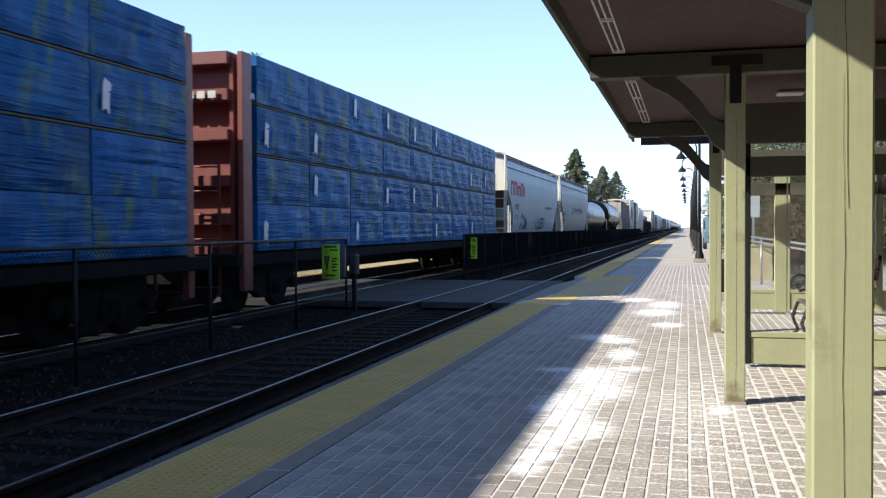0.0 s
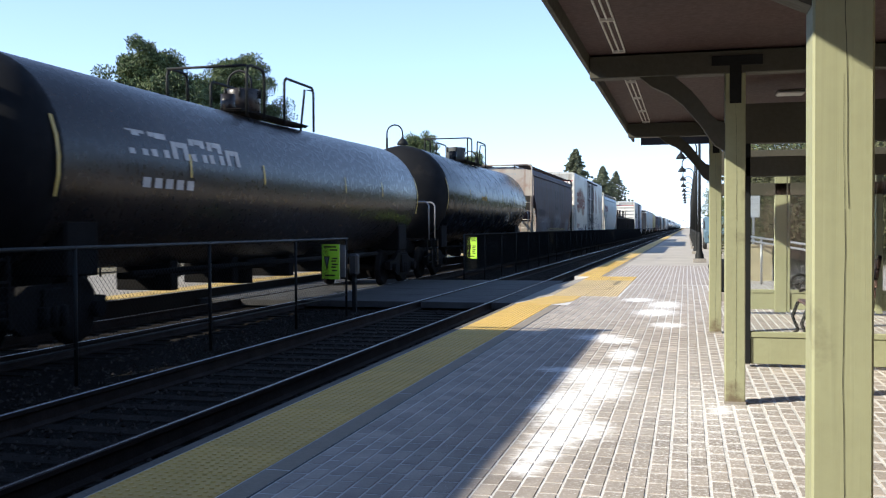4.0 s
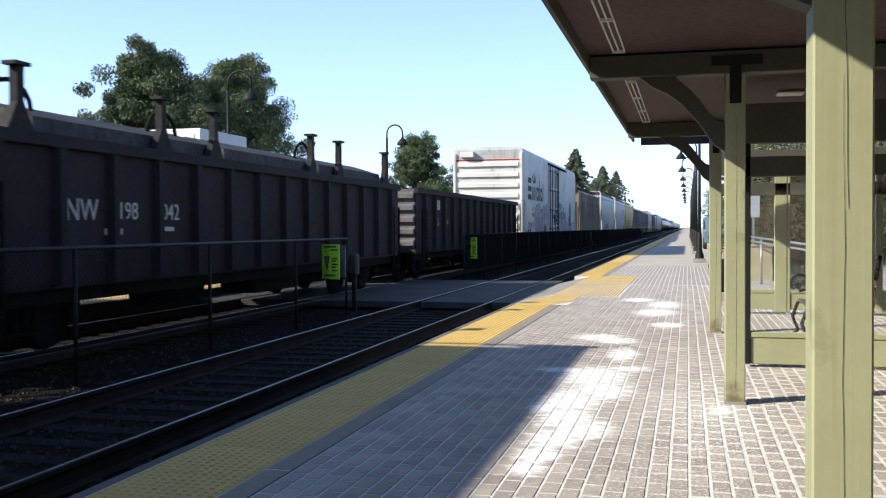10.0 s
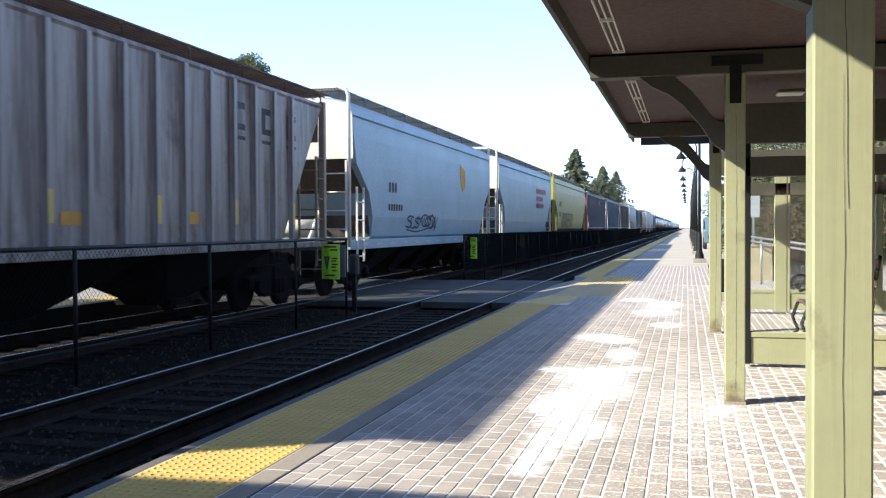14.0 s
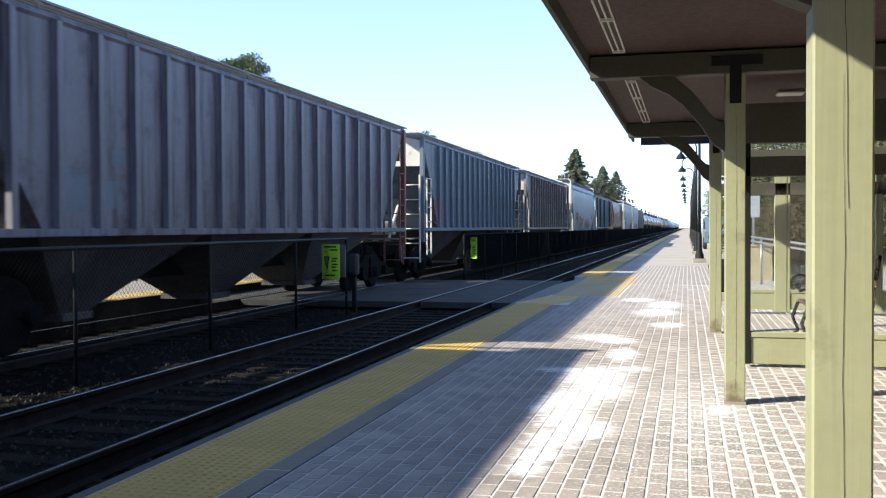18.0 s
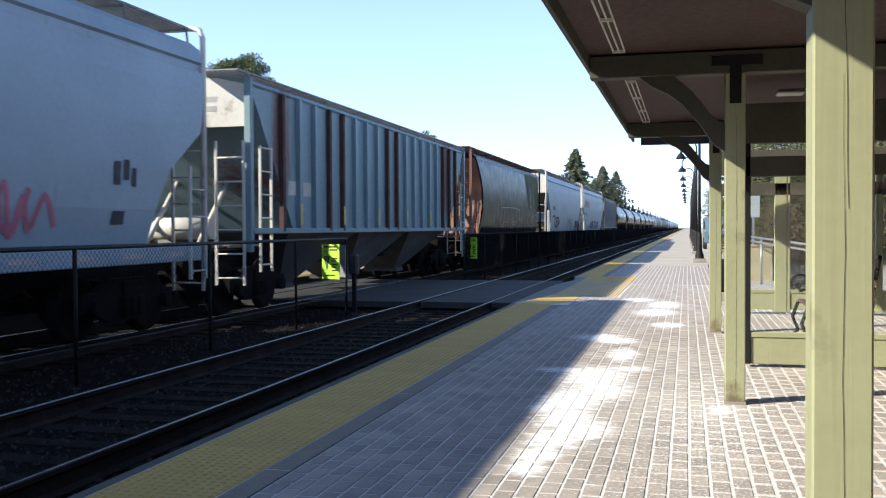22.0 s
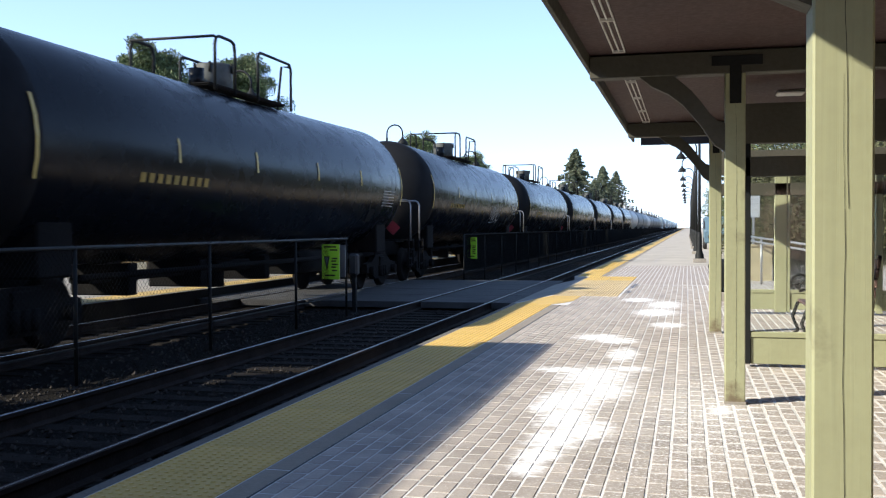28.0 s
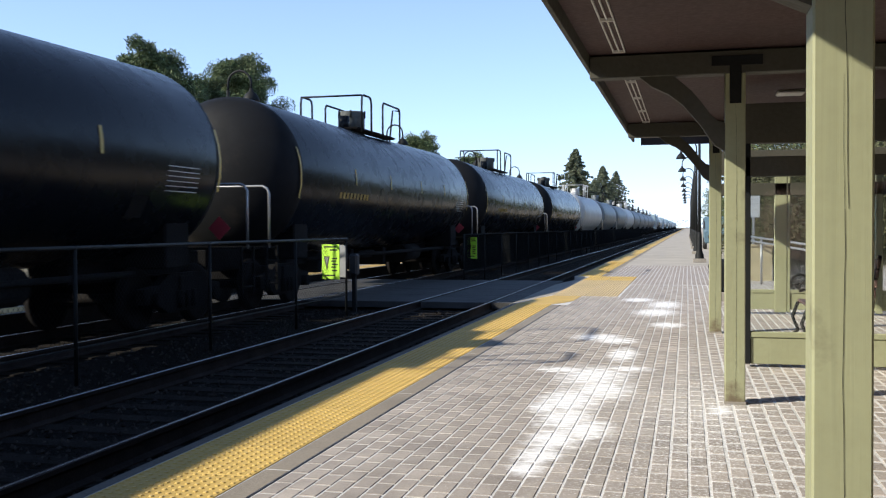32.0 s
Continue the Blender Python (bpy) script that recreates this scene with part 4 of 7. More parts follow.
def shared(key, make, m):
    if key not in SHARED:
        bm = bmesh.new()
        make(bm)
        SHARED[key] = mesh_of(key, bm, m)
    return SHARED[key]


def wheel_bm(bm):
    rod(bm, (-0.95, 0, 0), (0.95, 0, 0), 0.08, 8)
    for s in (-1, 1):
        prof = [(0.09, s * 0.70), (0.12, s * 0.68), (0.33, s * 0.70), (0.40, s * 0.685), (0.48, s * 0.685), (0.485, s * 0.715), (0.457, s * 0.73), (0.45, s * 0.80), (0.40, s * 0.815), (0.33, s * 0.775), (0.12, s * 0.79), (0.09, s * 0.80)]
        sub = bmesh.new()
        lathe(sub, prof, 20, "x")
        me = bpy.data.meshes.new("w")
        sub.to_mesh(me)
        sub.free()
        bm.from_mesh(me)
        bpy.data.meshes.remove(me)


def side_bm(bm):
    out = [(-1.15, 0.40), (-1.15, 0.62), (-0.75, 0.66), (-0.45, 0.82), (0.45, 0.82), (0.75, 0.66), (1.15, 0.62), (1.15, 0.40), (0.8, 0.40), (0.5, 0.24), (-0.5, 0.24), (-0.8, 0.40)]
    for s in (-1, 1):
        prism(bm, out, s * 0.92, s * 1.06, "x")
        for k in (-0.18, 0, 0.18):
            rod(bm, (s * 1.08, k, 0.3), (s * 1.08, k, 0.56), 0.07, 8)
        for k in (-0.875, 0.875):
            rod(bm, (s * 1.0, k, 0.46), (s * 1.17, k, 0.46), 0.11, 10)
    box(bm, -1.1, 1.1, -0.2, 0.2, 0.5, 0.78, 0.02)


WHEELSETS = []


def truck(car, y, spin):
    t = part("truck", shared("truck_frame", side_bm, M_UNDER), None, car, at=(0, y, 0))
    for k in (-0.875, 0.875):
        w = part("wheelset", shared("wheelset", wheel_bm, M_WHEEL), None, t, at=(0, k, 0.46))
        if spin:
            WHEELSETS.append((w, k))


def coupler(car, y, s):
    bm = bmesh.new()
    box(bm, -0.10, 0.10, min(y, y + s * 0.55), max(y, y + s * 0.55), 0.80, 0.98, 0.02)
    box(bm, -0.17, 0.15, min(y + s * 0.45, y + s * 0.75), max(y + s * 0.45, y + s * 0.75), 0.74, 1.04, 0.05)
    part("coupler", bm, M_UNDER, car)


def ladder(bm, x, y, z0, z1, w, along="y", step=0.40, r=0.016):
    """Two rails and rungs, flat against a side (along y) or an end (along x)."""
    a, b = ((x, y), (x, y + w)) if along == "y" else ((x, y), (x + w, y))
    for q in (a, b):
        box(bm, q[0] - 0.02, q[0] + 0.02, q[1] - 0.02, q[1] + 0.02, z0, z1)
    z = z0 + 0.12
    while z < z1:
        rod(bm, (*a, z), (*b, z), r, 6)
        z += step


def loft_body(prof, yend, stations=9):
    """A body swept along y; the half-length at height z is yend(z)."""
    bm = bmesh.new()
    full = prof + [(-x, z) for x, z in reversed(prof) if x > 1e-6]
    n = len(full)
    grid = []
    for k in range(stations):
        u = -1 + 2 * k / (stations - 1)
        grid.append([bm.verts.new((x, u * yend(z), z)) for x, z in full])
    for a, b in zip(grid, grid[1:]):
        for i in range(n - 1):
            f = bm.faces.new((a[i], a[i + 1], b[i + 1], b[i]))
        bm.faces.new((a[n - 1], a[0], b[0], b[n - 1]))
    for ring, flip in ((grid[0], False), (grid[-1], True)):
        for i in range(n // 2):
            j = n - 1 - i
            q = [ring[i], ring[i + 1], ring[j - 1], ring[j]]
            q = list(dict.fromkeys(q))
            if len(q) > 2:
                bm.faces.new(q if flip else q[::-1])
    bmesh.ops.recalc_face_normals(bm, faces=bm.faces)
    return bm


def chutes(car, n, z_top, m, reach):
    for k in range(n):
        bm = bmesh.new()
        c = -reach + 2 * reach * (k + 0.5) / n
        w = reach / n
        lo = [(-0.42, -0.28), (0.42, -0.28), (0.42, 0.28), (-0.42, 0.28)]
        hi = [(-1.42, -w), (1.42, -w), (1.42, w), (-1.42, w)]
        a = [bm.verts.new((x, c + y, 0.34)) for x, y in lo]
        b = [bm.verts.new((x, c + y, z_top)) for x, y in hi]
        for i in range(4):
            bm.faces.new((a[i], a[(i + 1) % 4], b[(i + 1) % 4], b[i]))
        bm.faces.new(a[::-1])
        bm.faces.new(b)
        box(bm, -0.5, 0.5, c - 0.34, c + 0.34, 0.26, 0.36)
        part("hopper_chute", bm, m, car)


def end_gear(car, L, s, m, z_roof, z_top_wall, half=1.5, loop=True):
    """End platform, corner ladders, brake wheel and roof bows at one end."""
    y = s * L / 2
    bm = bmesh.new()
    grate_strip(bm, -1.45, 1.45, min(y, y - s * 0.5), max(y, y - s * 0.5), 1.22)
    part("end_platform", bm, M_GRATE, car)
    for sx in (1, -1):
        bm = bmesh.new()
        ladder(bm, sx * (half + 0.02), y - s * (0.02 if s > 0 else 0.45) - (0.45 if s > 0 else 0), 0.75, z_top_wall if sx > 0 else 2.8, 0.45)
        part("side_ladder", bm, m, car)
    bm = bmesh.new()
    ladder(bm, half - 0.55, y + s * 0.04, 0.55, 2.95, 0.5, "x")
    part("end_ladder", bm, m, car)
    if loop:
        bm = bmesh.new()
        pts = [(half, y, 1.1), (half, y, z_roof - 0.16), (half - 0.05, y, z_roof - 0.03), (half - 0.16, y, z_roof), (-half + 0.16, y, z_roof), (-half + 0.05, y, z_roof - 0.03), (-half, y, z_roof - 0.16), (-half, y, 1.1)]
        pipe(bm, pts, 0.045, 8)
        part("end_bow", bm, m, car)
    bm = bmesh.new()
    for k in range(12):
        a0, a1 = k * math.tau / 12, (k + 1) * math.tau / 12
        rod(bm, (-0.55 + 0.27 * math.cos(a0), y + s * 0.1, 2.1 + 0.27 * math.sin(a0)), (-0.55 + 0.27 * math.cos(a1), y + s * 0.1, 2.1 + 0.27 * math.sin(a1)), 0.018, 6)
    for k in range(3):
        a0 = k * math.pi / 3
        rod(bm, (-0.55 - 0.27 * math.cos(a0), y + s * 0.1, 2.1 - 0.27 * math.sin(a0)), (-0.55 + 0.27 * math.cos(a0), y + s * 0.1, 2.1 + 0.27 * math.sin(a0)), 0.012, 6)
    part("brake_wheel", bm, M_UNDER, car)
    bm = bmesh.new()
    for x in (-0.5, 0.5):
        rod(bm, (x, y - s * 0.15, 1.2), (x, y - s * 1.3, 2.35), 0.05, 6)
    rod(bm, (-0.9, y - s * 0.7, 1.5), (0.5, y - s * 0.7, 1.5), 0.2, 12)
    part("brake_cylinder", bm, m, car)


def bars(car, m, x, rows, name="lettering"):
    """Marks that cannot be read, as plain bars on the side at x: (y0, y1, z0, z1)."""
    for y0, y1, z0, z1 in rows:
        cube(name, x, x + 0.004, min(y0, y1), max(y0, y1), z0, z1, m, car)


def round_side(z):
    """Half the width of the barrel-sided hopper at height z."""
    return 1.59 - 0.12 * ((z - 2.75) / 1.45) ** 2


def smooth_hopper(at, L, body, label, end=None, detail=True, spin=True, chute=None, chop=1.25, board=None, rear=None, rounded=False, sill=None, slope=None, walk_z=4.52, low=1.24, knee=3.0, notice=3):
    car = thing("hopper_car", label, "hopper car", "freight cars", at)
    # Pale cars get lighter, warmer ends: the sunlight is put into the paint.
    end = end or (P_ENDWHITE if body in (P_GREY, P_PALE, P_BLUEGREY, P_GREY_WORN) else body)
    prof = [(1.38, low), (1.47, low + 0.06), (1.545, 1.75), (1.575, 2.3), (1.585, 2.9), (1.575, 3.5), (1.55, 3.80), (1.50, 3.82), (1.50, 3.92), (1.55, 3.95), (1.50, 4.15), (1.36, 4.26), (0.9, 4.33), (0.0, 4.37)]
    if rounded:
        prof = [(1.38, low)] + [(round_side(z), z) for z in np.linspace(low + 0.06, 3.93, 12)] + [(1.42, 4.03), (1.28, 4.09), (1.0, 4.13), (0.5, 4.16), (0.0, 4.17)]
    H = L / 2

    def yend(z):
        if rounded:
            return H - 0.5 - 1.05 * max(0.0, min(1.0, (3.98 - z) / 1.3)) ** 0.6 + max(0.0, 2.0 - z) * 0.3
        if z >= knee:
            return H - 0.12
        if z >= 2.15:
            return H - 0.12 - (knee - z) / (knee - 2.15) * chop
        return H - 0.12 - chop - (2.15 - z) * 0.25

    bm = loft_body(prof, yend)
    if rounded:
        for f in bm.faces:
            f.smooth = abs(f.normal.y) < 0.5
        for e in bm.edges:
            e.smooth = len({f.smooth for f in e.link_faces}) == 1
    part("body", bm, body, car)
    for sx in (1, -1):
        cube("side_sill", sx * 1.44 - 0.06, sx * 1.44 + 0.06, -H + 0.1, H - 0.1, 1.02, low, sill or body, car, 0.012)
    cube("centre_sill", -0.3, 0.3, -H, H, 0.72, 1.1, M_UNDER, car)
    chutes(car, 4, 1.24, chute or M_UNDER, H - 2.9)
    for s in (-1, 1):
        truck(car, s * (H - 1.35), spin)
        coupler(car, s * H, s)
    if not detail:
        return car
    bm = bmesh.new()
    side = 1.42 if rounded else 1.28
    for x0, x1 in ((0.62, side), (-side, -0.62)):
        grate_strip(bm, x0, x1, -H - 0.05, H + 0.05, walk_z)
    n = 9
    for k in range(n + 1):
        y = -H + 0.1 + (L - 0.2) * k / n
        for sx in (1, -1):
            rod(bm, (sx * 1.3, y, walk_z - 0.25), (sx * 1.27, y, walk_z - 0.02), 0.018, 6)
            rod(bm, (sx * 0.64, y, walk_z - 0.22), (sx * 0.64, y, walk_z - 0.02), 0.018, 6)
            box(bm, sx * 0.95 - 0.33, sx * 0.95 + 0.33, y - 0.02, y + 0.02, walk_z - 0.06, walk_z - 0.03)
    if rounded:
        for s in (-1, 1):
            grate_strip(bm, -0.62, 0.62, min(s * (H + 0.05), s * (H - 1.2)), max(s * (H + 0.05), s * (H - 1.2)), walk_z)
    part("running_board", bm, board or M_GRATE, car)
    bm = bmesh.new()
    box(bm, -0.42, 0.42, -H + 0.8, H - 0.8, walk_z - 0.16, walk_z - 0.06, 0.03)
    part("hatch_cover", bm, body, car)
    for s in (-1, 1):
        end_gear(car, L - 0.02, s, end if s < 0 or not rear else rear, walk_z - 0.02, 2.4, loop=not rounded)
        if rounded:
            bm = bmesh.new()
            for x in (1.46, 1.0, -1.0, -1.46):
                cube("end_post", x - 0.035, x + 0.035, s * (H - 0.06) - 0.035, s * (H - 0.06) + 0.035, 1.1, walk_z - 0.05, (rear or end) if s > 0 else end, car)
            bm2 = bmesh.new()
            for z in np.arange(1.5, walk_z - 0.2, 0.38):
                rod(bm2, (1.0, s * (H - 0.06), z), (1.46, s * (H - 0.06), z), 0.014, 6)
            part("end_rungs", bm2, (rear or end) if s > 0 else end, car)
            levels = (3.9, 3.7, 3.4, 2.9, 2.3, 1.75, 1.3)
            rows = [[bm.verts.new((x, s * (yend(z) + 0.015), z)) for x in (-round_side(z) + 0.05, round_side(z) - 0.05)] for z in levels]
            for r, q in zip(rows, rows[1:]):
                bm.faces.new((r[0], r[1], q[1], q[0]))
            part("slope_sheet", bm, M_PEACH if s < 0 else body, car, "orange slope sheet with sunlight put into its colour" if s < 0 else "")
            continue
        # Slope sheet colour holds the shade below the end sheet.
        bm = bmesh.new()
        levels = (knee - 0.01, (knee + 2.15) / 2, 2.15, 1.7, 1.3)
        rows = [[bm.verts.new((x, s * (yend(z) + 0.012), z)) for x in (-1.44, 1.44)] for z in levels]
        for r, q in zip(rows, rows[1:]):
            bm.faces.new((r[0], r[1], q[1], q[0]))
        part("slope_sheet", bm, slope or M_SLOPE, car, "" if slope else "rusty slope sheet, darkened for the overhang's shade")
        bm = bmesh.new()
        y = s * (H - 0.118)
        prism(bm, [(-1.56, knee), (1.56, knee), (1.545, 3.93), (1.48, 4.17), (0.9, 4.33), (-0.9, 4.33), (-1.48, 4.17), (-1.545, 3.93)], min(y, y + s * 0.01), max(y, y + s * 0.01))
        part("end_sheet", bm, end, car)
        bm = bmesh.new()
        for k in range(notice):
            for i in range(5 - k % 2):
                box(bm, 0.1 + 0.13 * i, 0.19 + 0.13 * i, y + s * 0.012 - 0.003, y + s * 0.012 + 0.003, 3.98 - k * 0.17, 4.08 - k * 0.17)
        tagged(part("stencil_notice", bm, M_STENCIL, car), kind="stuff")
    strip = shared("reflector_strip", lambda q: box(q, 1.503, 1.507, 0, 0.45, 1.10, 1.16), M_REFLECT)
    for k in range(0 if sill or rounded else int(L / 1.1)):
        part("reflector_strip", strip, None, car, at=(0, -H + 0.8 + k * 1.1, 0))
    return car


def ribbed_hopper(at, L, body, label, end=None, ribs=17, spin=True, rib_mat=None, chute=None, board=None, worn=(), low=1.42, panel=None, tape=True):
    car = thing("hopper_car", label, "hopper car", "freight cars", at)
    end = end or body
    H = L / 2
    prof = [(1.30, low), (1.50, low + 0.08), (1.50, 3.86), (1.53, 3.90), (1.50, 3.96), (0.9, 4.06), (0.0, 4.12)]

    def yend(z):
        if z >= 3.6:
            return H - 0.15
        return H - 0.15 - (3.6 - z) / 2.1 * 1.75

    part("body", loft_body(prof, yend), body, car)
    bm = bmesh.new()
    prism(bm, [(-0.055, low + 0.02), (0.055, low + 0.02), (0.055, 3.88), (-0.055, 3.88)], 1.502, 1.585, "x")
    rib = mesh_of("rib", bm, rib_mat or body)
    rusty = rib.copy()
    rusty.materials.clear()
    rusty.materials.append(M_RUSTY_RIB)
    span = H - (1.75 if ribs == 17 else 1.35)
    for k in range(ribs):
        y = -span + 2 * span * k / (ribs - 1)
        part("rib", rusty if k in worn else rib, None, car, at=(0, y, 0))
        part("rib", rib, None, car, at=pose(0, y, 0, 0, 0, 180))
    for k in range(1, ribs if tape else 1, 3):
        y = -span + 2 * span * k / (ribs - 1)
        cube("rib_reflector", 1.586, 1.590, y - 0.05, y + 0.05, 1.56, 1.95, M_REFLECT_Y, car)
    for sx in (1, -1):
        cube("side_sill", sx * 1.515 - 0.065, sx * 1.515 + 0.065, -H + 0.1, H - 0.1, low - 0.02, low + 0.08, body, car, 0.01)
        for s in (-1, 1):
            cube("corner_post", sx * 1.5 - 0.06, sx * 1.5 + 0.06, s * (H - 0.08) - 0.06, s * (H - 0.08) + 0.06, 1.1, 4.0, end, car, 0.01)
    cube("centre_sill", -0.3, 0.3, -H, H, 0.72, 1.1, M_UNDER, car)
    chutes(car, 3, low + 0.06, chute or M_CHUTE, H - 1.9)
    for s in (-1, 1):
        truck(car, s * (H - 1.35), spin)
        coupler(car, s * H, s)
        # End gear takes the panel's light paint, for the sun on it.
        end_gear(car, L - 0.02, s, panel or end, 4.0, 2.9, loop=False)
        ya = s * (H - 0.145)
        bm = bmesh.new()
        prism(bm, [(-1.43, 3.2), (1.43, 3.2), (1.43, 3.9), (0.9, 4.02), (-0.9, 4.02), (-1.43, 3.9)], min(ya, ya + s * 0.02), max(ya, ya + s * 0.02))
        part("end_sheet", bm, panel or end, car)
        for z in (3.62, 3.46):
            cube("end_lettering", 0.2, 0.9, min(ya + s * 0.021, ya + s * 0.024), max(ya + s * 0.021, ya + s * 0.024), z, z + 0.09, M_STENCIL, car)
    bm = bmesh.new()
    deck = 4.19 if board else 4.09
    for x0, x1 in ((0.7, 1.5), (-1.5, -0.7)):
        grate_strip(bm, x0, x1, -H - 0.3, H + 0.3, deck)
    for k in range(10):
        y = -H + 0.1 + (L - 0.2) * k / 9
        for sx in (1, -1):
            rod(bm, (sx * 1.48, y, 3.95), (sx * 1.48, y, deck - 0.02), 0.018, 6)
            rod(bm, (sx * 0.75, y, 4.05), (sx * 0.75, y, deck - 0.02), 0.018, 6)
    part("running_board", bm, board or M_GRATE, car)
    cube("hatch_cover", -0.4, 0.4, -H + 0.8, H - 0.8, 4.10, deck + 0.06, body, car, 0.03)
    return car


def tank_car(at, L, shell, label, spin=True, detail=True, top=4.0, rail_mat=None, bend=True, R=1.52):
    """L: length of the shell over its heads."""
    car = thing("tank_car", label, "tank car", "freight cars", at)
    H = L / 2
    zc = top - R
    bm = bmesh.new()
    tip, deep = H + 0.2, 0.76
    prof = [(max(0.02, R * math.sin(a)), -tip + deep * (1 - math.cos(a))) for a in np.linspace(0, math.pi / 2, 10)] + [(R, -H / 2), (R, 0.0)]
    prof = prof + [(r, -h) for r, h in reversed(prof[:-1])]
    lathe(bm, prof, 48, "y")
    for v in bm.verts:
        v.co.z += zc + (0.0 if not bend else 0.07 * abs(v.co.y) / H - 0.03)
    shell_ob = part("tank_shell", bm, shell, car)
    if shell in (P_BLACK, P_BROWNBLACK):
        shell_ob.data.materials.append(P_HEAD)
        for f in shell_ob.data.polygons:
            f.material_index = 1 if abs(f.center.y) > tip - deep else 0
    for s in (-1, 1):
        bm = bmesh.new()
        box(bm, -0.33, 0.33, min(s * (H - 2.6), s * (H + 1.05)), max(s * (H - 2.6), s * (H + 1.05)), 0.72, 1.12, 0.02)
        box(bm, -1.2, 1.2, s * (H - 1.2) - 0.35, s * (H - 1.2) + 0.35, 0.9, 1.6, 0.03)
        part("stub_sill", bm, M_UNDER, car)
    for s in (-1, 1):
        truck(car, s * (H - 0.75), spin)
        coupler(car, s * (H + 0.95), s)
    if not detail:
        return car
    for s in (-1, 1):
        bm = bmesh.new()
        grate_strip(bm, -1.4, 1.4, min(s * (H + 0.45), s * (H + 1.0)), max(s * (H + 0.45), s * (H + 1.0)), 1.18)
        for sx in (-1, 1):
            ladder(bm, sx * 1.42, s * (H + 0.7) - 0.22, 0.4, 1.2, 0.44)
        part("end_platform", bm, M_UNDER, car)
    for s in (-1, 1):
        bm = bmesh.new()
        y = s * (H + 0.75)
        pipe(bm, [(1.4, y, 1.15), (1.4, y, 2.12), (1.36, y, 2.2), (1.28, y, 2.24), (-1.28, y, 2.24), (-1.36, y, 2.2), (-1.4, y, 2.12), (-1.4, y, 1.15)], 0.024, 6)
        part("end_rail", bm, M_GALV, car, "thin grey bent handrail")
    # manway platform
    bm = bmesh.new()
    lathe(bm, [(0.35, top - 0.1), (0.35, top + 0.50), (0.33, top + 0.54), (0.01, top + 0.55)], 22)
    dome = part("manway", bm, M_DOMEGREY if shell is P_BLACK else shell, car)
    bm = bmesh.new()
    rod(bm, (0.0, -0.32, top + 0.5), (0.0, 0.36, top + 0.58), 0.03, 8)
    for a in range(6):
        rod(bm, (0.37 * math.cos(a), 0.37 * math.sin(a), top + 0.36), (0.37 * math.cos(a), 0.37 * math.sin(a), top + 0.55), 0.025, 6)
    part("hatch_bolt", bm, M_IRON, dome)
    bm = bmesh.new()
    rod(bm, (0.1, -0.85, top - 0.05), (0.1, -0.85, top + 0.34), 0.14, 12)
    part("vent_valve", bm, shell, car)
    bm = bmesh.new()
    rod(bm, (-0.2, 0.8, top - 0.05), (-0.2, 0.8, top + 0.26), 0.16, 12)
    part("valve_housing", bm, shell, car)
    z0, z1 = top - 0.15, top + 0.78
    for sx in (-1, 1):
        bm = bmesh.new()
        grate_strip(bm, sx * 0.52 - 0.17, sx * 0.52 + 0.17, -1.5, 1.7, top - 0.01)
        part("top_platform", bm, M_UNDER, car)
        x = sx * 0.8
        for ya, yb in ((-1.5, -0.75), (0.2, 1.75)):
            bm = bmesh.new()
            c = 0.16 if ya < 0 else 0.1
            pipe(bm, [(x, ya, z0), (x, ya, z1 - c), (x, ya + 0.04, z1 - 0.04), (x, ya + c, z1), (x, yb - c, z1), (x, yb - 0.04, z1 - 0.04), (x, yb, z1 - c), (x, yb, z0)], 0.028, 6)
            part("top_railing", bm, rail_mat or M_IRON, car)
    bm = bmesh.new()
    pipe(bm, [(0.8, 1.75, z1 - 0.05), (0.6, 1.75, z1 - 0.02), (0.5, 1.75, z0)], 0.026, 6)
    part("ladder_rail", bm, rail_mat or M_IRON, car)
    bm = bmesh.new()
    pipe(bm, [(-0.8, -1.5, z1 - 0.02), (0.8, -1.5, z1 - 0.02)], 0.024, 6)
    part("cross_rail", bm, rail_mat or M_IRON, car)
    bm = bmesh.new()
    box(bm, -0.2, 0.2, -4.2, 3.8, 0.70, 0.80, 0.02)
    for y in (-3.6, -1.4, 1.2, 3.2):
        box(bm, -0.5, 0.5, y - 0.12, y + 0.12, 0.5, 0.98, 0.02)
    part("brake_rigging", bm, M_UNDER, car)
    bm = bmesh.new()
    rod(bm, (0, -0.1, 0.42), (0, -0.1, 1.0), 0.2, 14)
    box(bm, -0.45, 0.45, -0.75, 0.55, 0.78, 0.92, 0.03)
    part("bottom_outlet", bm, M_UNDER, car)
    bm = bmesh.new()
    rod(bm, (0.95, -5.6, 0.86), (0.95, 5.6, 0.86), 0.045, 8)
    rod(bm, (0.7, 1.9, 0.8), (0.7, 3.4, 0.8), 0.24, 14)
    part("air_line", bm, M_UNDER, car)
    # curved reflective stripes on the flank
    for k, h0, h1 in ((-H + 0.45, -0.42, 0.55), (-H + 3.6, -0.05, 0.30), (-H + 6.2, -0.05, 0.30), (H - 6.2, -0.05, 0.30), (H - 3.6, -0.05, 0.30), (H - 0.45, -0.42, 0.55)):
        bm = bmesh.new()
        r = R + 0.006
        pts = []
        for i in range(5):
            z = h0 + (h1 - h0) * i / 4
            pts.append((math.sqrt(r * r - z * z), z + zc))
        rings = [[bm.verts.new((x + 0.004, k + d, z)) for x, z in pts] for d in (-0.03, 0.03)]
        for i in range(4):
            bm.faces.new((rings[0][i], rings[0][i + 1], rings[1][i + 1], rings[1][i]))
        part("reflector_stripe", bm, M_REFLECT_Y, car)
    return car


